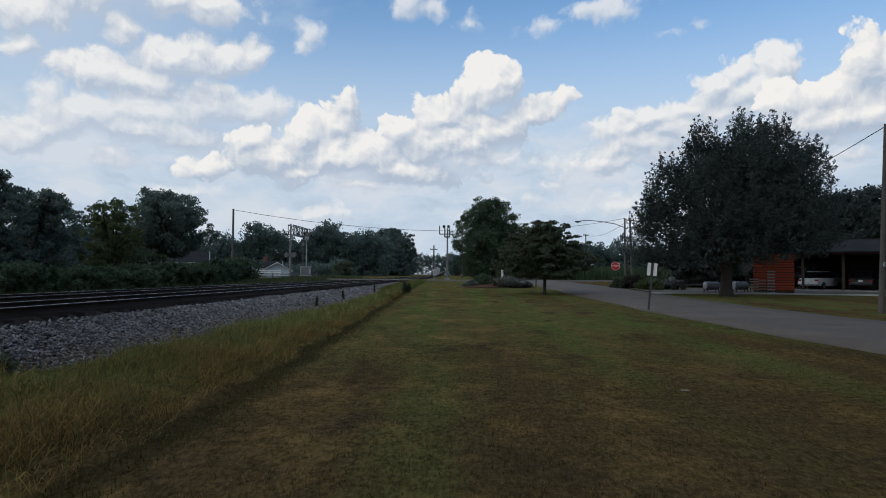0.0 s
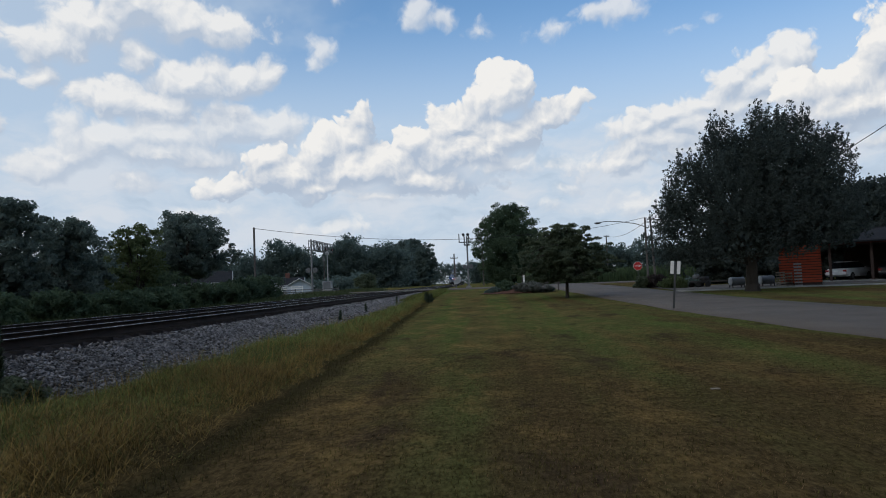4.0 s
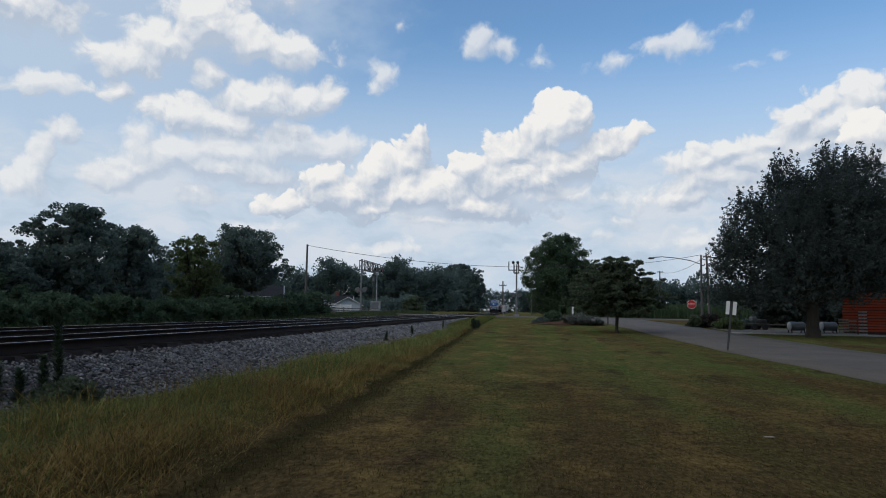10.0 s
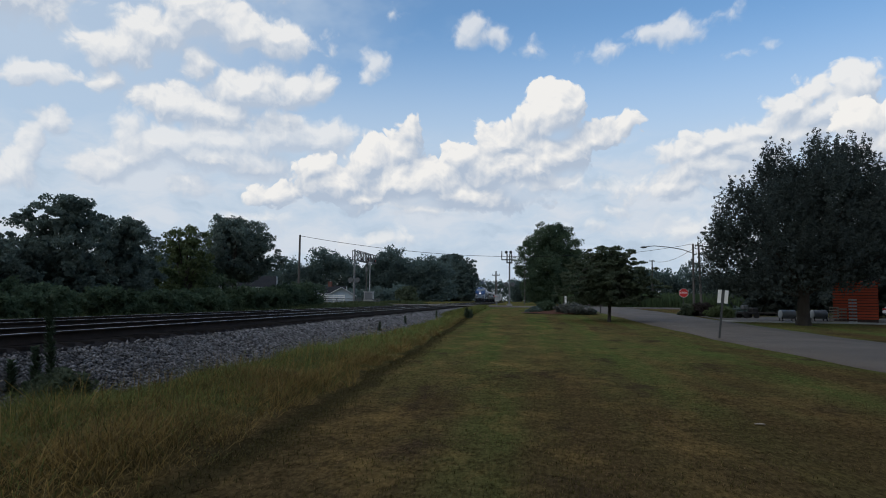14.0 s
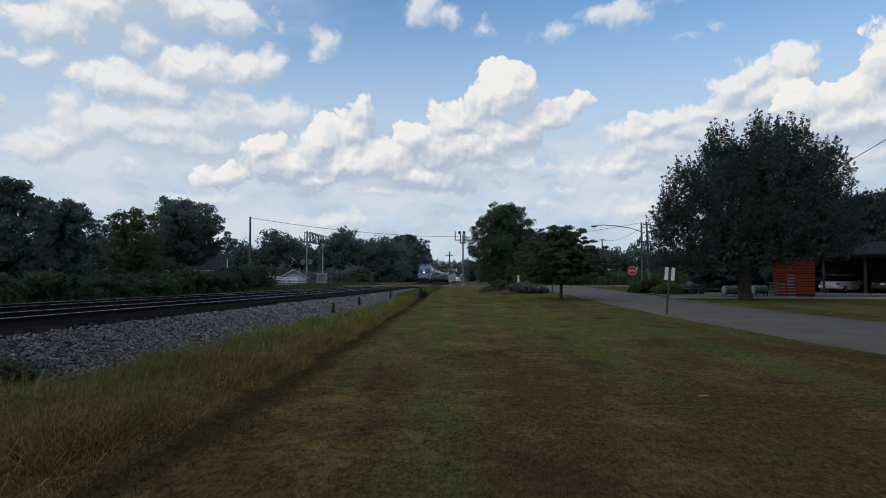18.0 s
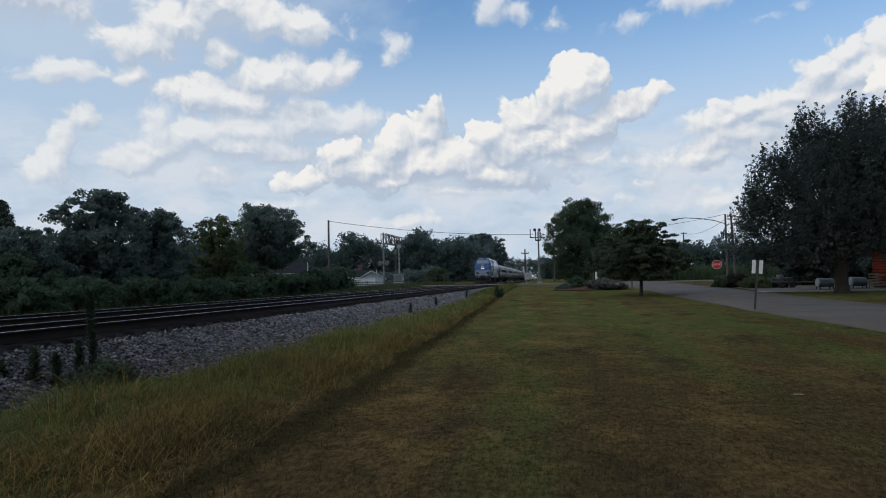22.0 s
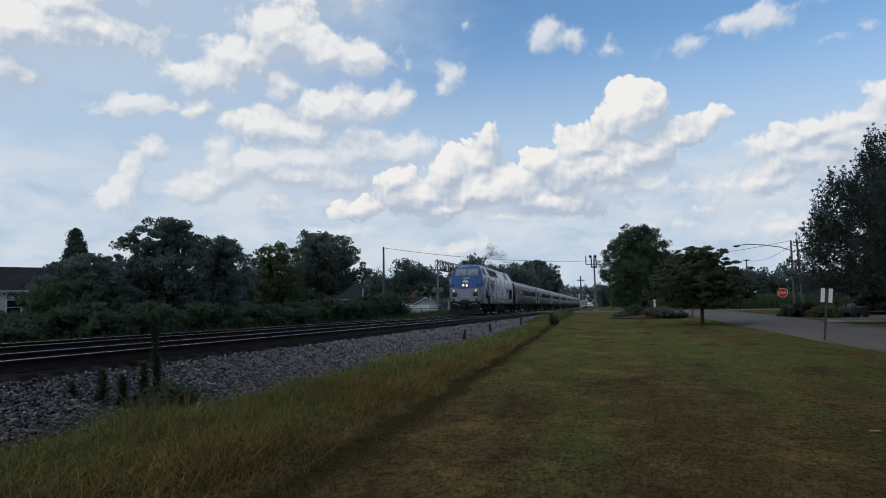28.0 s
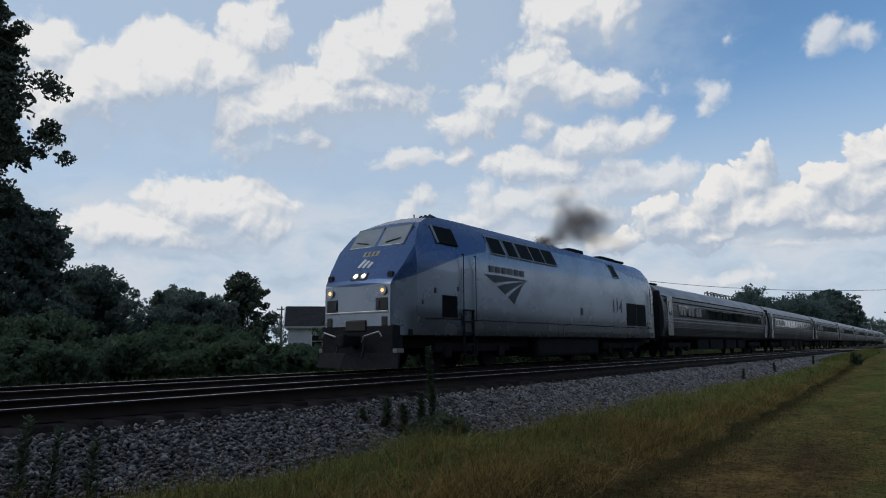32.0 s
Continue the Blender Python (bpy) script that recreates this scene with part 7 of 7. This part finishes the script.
def coach():
    """Tubular fluted steel passenger coach, nose to tail along y."""
    t = new("passenger_coach")
    tagged(t, "fluted stainless steel passenger coach with a dark window band", "passenger coach", "coaches of the train")
    prof = [(1.30, 0.95), (1.46, 1.08), (1.57, 1.5), (1.60, 1.95), (1.60, 2.35), (1.56, 2.75), (1.47, 3.08)]
    cap = [(1.47, 3.08), (1.30, 3.38), (1.02, 3.62), (0.66, 3.78), (0.3, 3.85), (0.0, 3.87)]
    L = COACH / 2 - 0.35
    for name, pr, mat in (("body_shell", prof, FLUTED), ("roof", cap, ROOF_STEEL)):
        bm = B()
        if name == "body_shell":
            loop = [(x, z) for x, z in pr] + [(-x, z) for x, z in reversed(pr)]
        else:
            loop = [(x, z) for x, z in pr] + [(-x, z) for x, z in reversed(pr[:-1])]
        ends = [[bm.verts.new((x, yy, z)) for x, z in loop] for yy in (-L, L)]
        for i in range(len(loop) - 1):
            bm.faces.new((ends[0][i], ends[1][i], ends[1][i + 1], ends[0][i + 1]))
        bm.faces.new((ends[0][-1], ends[1][-1], ends[1][0], ends[0][0]))
        bm.faces.new(ends[0]), bm.faces.new(ends[1][::-1])
        bmesh.ops.recalc_face_normals(bm, faces=bm.faces)
        part(name, bm, mat, t)
    for s in (-1, 1):
        part("window_band", box(B(), s * 1.598, 0, 2.42, 0.03, 20.4, 0.62, 0.01), GLASS_DARK, t, "dark window band")
        part("belt_stripe", box(B(), s * 1.606, 0, 2.0, 0.02, 24.6, 0.05), STRIPE, t, "pale belt stripe")
        part("lower_stripe", box(B(), s * 1.604, 0, 1.84, 0.02, 24.6, 0.03), STRIPE, t, "thin pale stripe")
        part("upper_stripe", box(B(), s * 1.55, 0, 2.85, 0.03, 24.6, 0.05), UNDER, t)
        part("gutter", box(B(), s * 1.47, 0, 3.10, 0.05, 25.0, 0.05, 0.01), UNDER, t)
        for i in range(14):
            y = -9.45 + i * 1.4538
            w = part("window", box(B(), s * 1.614, y, 2.42, 0.016, 1.15, 0.5, 0.02), GLASS_DARK, t)
            if i < 3:
                for k in (-0.28, 0.28):
                    part("blind", box(B(), s * 1.621, y + k, 2.42, 0.008, 0.44, 0.44), WIN_BLIND, w, "pale drawn blind")
        for yy in (-11.6, 11.6):
            d = part("side_door", box(B(), s * 1.585, yy, 2.1, 0.05, 0.85, 2.0, 0.02), STEEL, t)
            part("door_window", box(B(), s * 1.612, yy, 2.5, 0.02, 0.4, 0.7, 0.02), GLASS_DARK, d)
            part("grab_bar", rod(B(), (s * 1.64, yy - 0.55, 1.5), (s * 1.64, yy - 0.55, 2.6), 0.02, None, 6), SILVER, d)
    for yy in (-1, 1):
        part("diaphragm", box(B(), 0, yy * (L + 0.17), 2.2, 1.4, 0.34, 2.5, 0.05), UNDER, t, "black gangway bellows")
        for sx in (-1.32, 1.32):
            part("end_post", box(B(), sx, yy * (L + 0.1), 2.2, 0.3, 0.2, 2.3, 0.03), UNDER, t)
        part("roof_vent", box(B(), 0.55, yy * (L - 1.2), 3.80, 0.5, 0.9, 0.10, 0.03), UNDER, t)
        part("coupler", box(B(), 0, yy * (L + 0.2), 0.8, 0.3, 0.5, 0.3, 0.04), UNDER, t)
    for yy, ln in ((-4.6, 2.2), (-1.6, 3.0), (2.0, 2.6), (5.0, 2.0)):
        part("equipment_box", box(B(), 0, yy, 0.66, 2.5, ln, 0.62, 0.05), UNDER, t)
    for yy in (-9.1, 9.1):
        bogie(t, yy, 2.6, 0.46)
    return t


loco, loco_wheels = locomotive()
coaches = [coach()]
for _ in range(7):
    coaches.append(copy_thing(coaches[0], Matrix()))


SOOT = surface("diesel_soot", (0.16, 0.126, 0.108), (0.20, 0.16, 0.138), rough=1.0, spec=0.0, local=True, thin=0.4)
HAZE = surface("thin_exhaust", (0.16, 0.19, 0.25), (0.19, 0.22, 0.28), rough=1.0, spec=0.0, local=True, thin=0.5)


def puff(seed, material, size, n, fleck):
    """One puff of exhaust: a loose cloud of soot flecks, thickest in the middle of its lobes."""
    rng = np.random.default_rng(seed)
    lobes = rng.normal(0, 0.45, (5, 3)) * size
    c = lobes[rng.integers(0, 5, n)] * 0.8 + rng.normal(0, 0.30, (n, 3)) * size
    far = np.linalg.norm(c, axis=1)
    c *= np.where(far > 1.1, 1.1 * rng.random(n) ** 0.4 / far, 1.0)[:, None]
    a = rng.normal(0, 1, (n, 3))
    a /= np.linalg.norm(a, axis=1)[:, None]
    b = np.cross(a, rng.normal(0, 1, (n, 3)))
    b /= np.linalg.norm(b, axis=1)[:, None]
    r = (fleck * rng.uniform(0.6, 1.4, n))[:, None]
    v = np.stack([c - a * r, c - b * r, c + a * r, c + b * r], 1).reshape(-1, 3)
    ob = array_mesh("smoke_puff", v, np.arange(n * 4).reshape(-1, 4), material)
    return tagged(ob, "puff of dark diesel exhaust over the locomotive" if material is SOOT else "thin bluish exhaust haze over the locomotive", "smoke", "exhaust of the locomotive", "stuff")


# the exhaust hangs over the stack and drifts back: place behind the stack, height over the rail, size
PLUME = [(0.1, 4.85, 0.40), (0.9, 5.2, 0.62), (1.9, 5.6, 0.80), (2.9, 5.9, 0.86), (2.3, 6.2, 0.72), (3.9, 6.1, 0.80), (3.2, 6.5, 0.62), (4.2, 5.7, 0.75), (5.3, 5.5, 0.8), (6.4, 5.5, 0.85)]
TRAIL = [(3.2, 6.2, 0.7), (4.6, 6.4, 0.9), (6.2, 6.3, 1.0), (1.6, 7.0, 0.8)]
PUFFS = [(d, h, puff(240 + i, SOOT, s, 28000 if i < 7 else 16000, 0.0047 if i < 7 else 0.0034)) for i, (d, h, s) in enumerate(PLUME)] + [(d, h, puff(260 + i, HAZE, s, 4500, 0.0085)) for i, (d, h, s) in enumerate(TRAIL)]


# ---- what moves ----
SPEED, NOSE_AT_END = 10.53, 13.55


def nose_y(t):
    """Where the locomotive's front is along the track: it lags a little after the crossing and then gains again."""
    return NOSE_AT_END + SPEED * (32.0 - t) + 1.4 * blend(20.0, 28.0, t) - 1.65 * blend(29.5, 32.0, t)


def on_track(front, length, base):
    """Pose of a vehicle whose front is at that distance, standing on the bent far track."""
    mid = front + length / 2
    a, b = mid - base / 2, mid + base / 2
    xa, xb = FAR_TRACK + bend(a), FAR_TRACK + bend(b)
    return Matrix.Translation(((xa + xb) / 2, mid, RAIL_Z)) @ Matrix.Rotation(math.atan2(xa - xb, b - a), 4, "Z")


def motions():
    times = [0.5 * i for i in range(65)]
    walk(loco, [(t, on_track(nose_y(t), 20.5, 11.7)) for t in times])
    for k, c in enumerate(coaches):
        walk(c, [(t, on_track(nose_y(t) + 19.95 + COACH * k, COACH, 18.2)) for t in times])
    for i, w in enumerate(loco_wheels):
        at = w.matrix_basis.translation.copy()
        rows = [(f / 30.0, Matrix.Translation(at) @ Matrix.Rotation((nose_y(0.0) - nose_y(f / 30.0)) / 0.5, 4, "X")) for f in range(0, 961, 2)]
        walk(w, rows)
    for i, (back, up, p) in enumerate(PUFFS):
        rows = []
        for k in range(129):
            t = 0.25 * k
            rise = 1.0 if i >= len(PLUME) else 0.16 + 0.34 * blend(25.0, 30.0, t) + 0.5 * blend(29.5, 32.0, t)
            y = nose_y(t) + 11.4 + back * rise + 0.14 * math.sin(3.1 * t + i * 1.7)
            x = FAR_TRACK + bend(y) + 0.12 * math.sin(2.3 * t + i)
            rows.append((t, Matrix.Translation((x, y, RAIL_Z + 3.5 + (up - 3.5) * rise + 0.10 * math.sin(2.7 * t + i * 2.3))) @ Matrix.Rotation(0.9 * t, 4, "Z")))
        walk(p, rows)


motions()
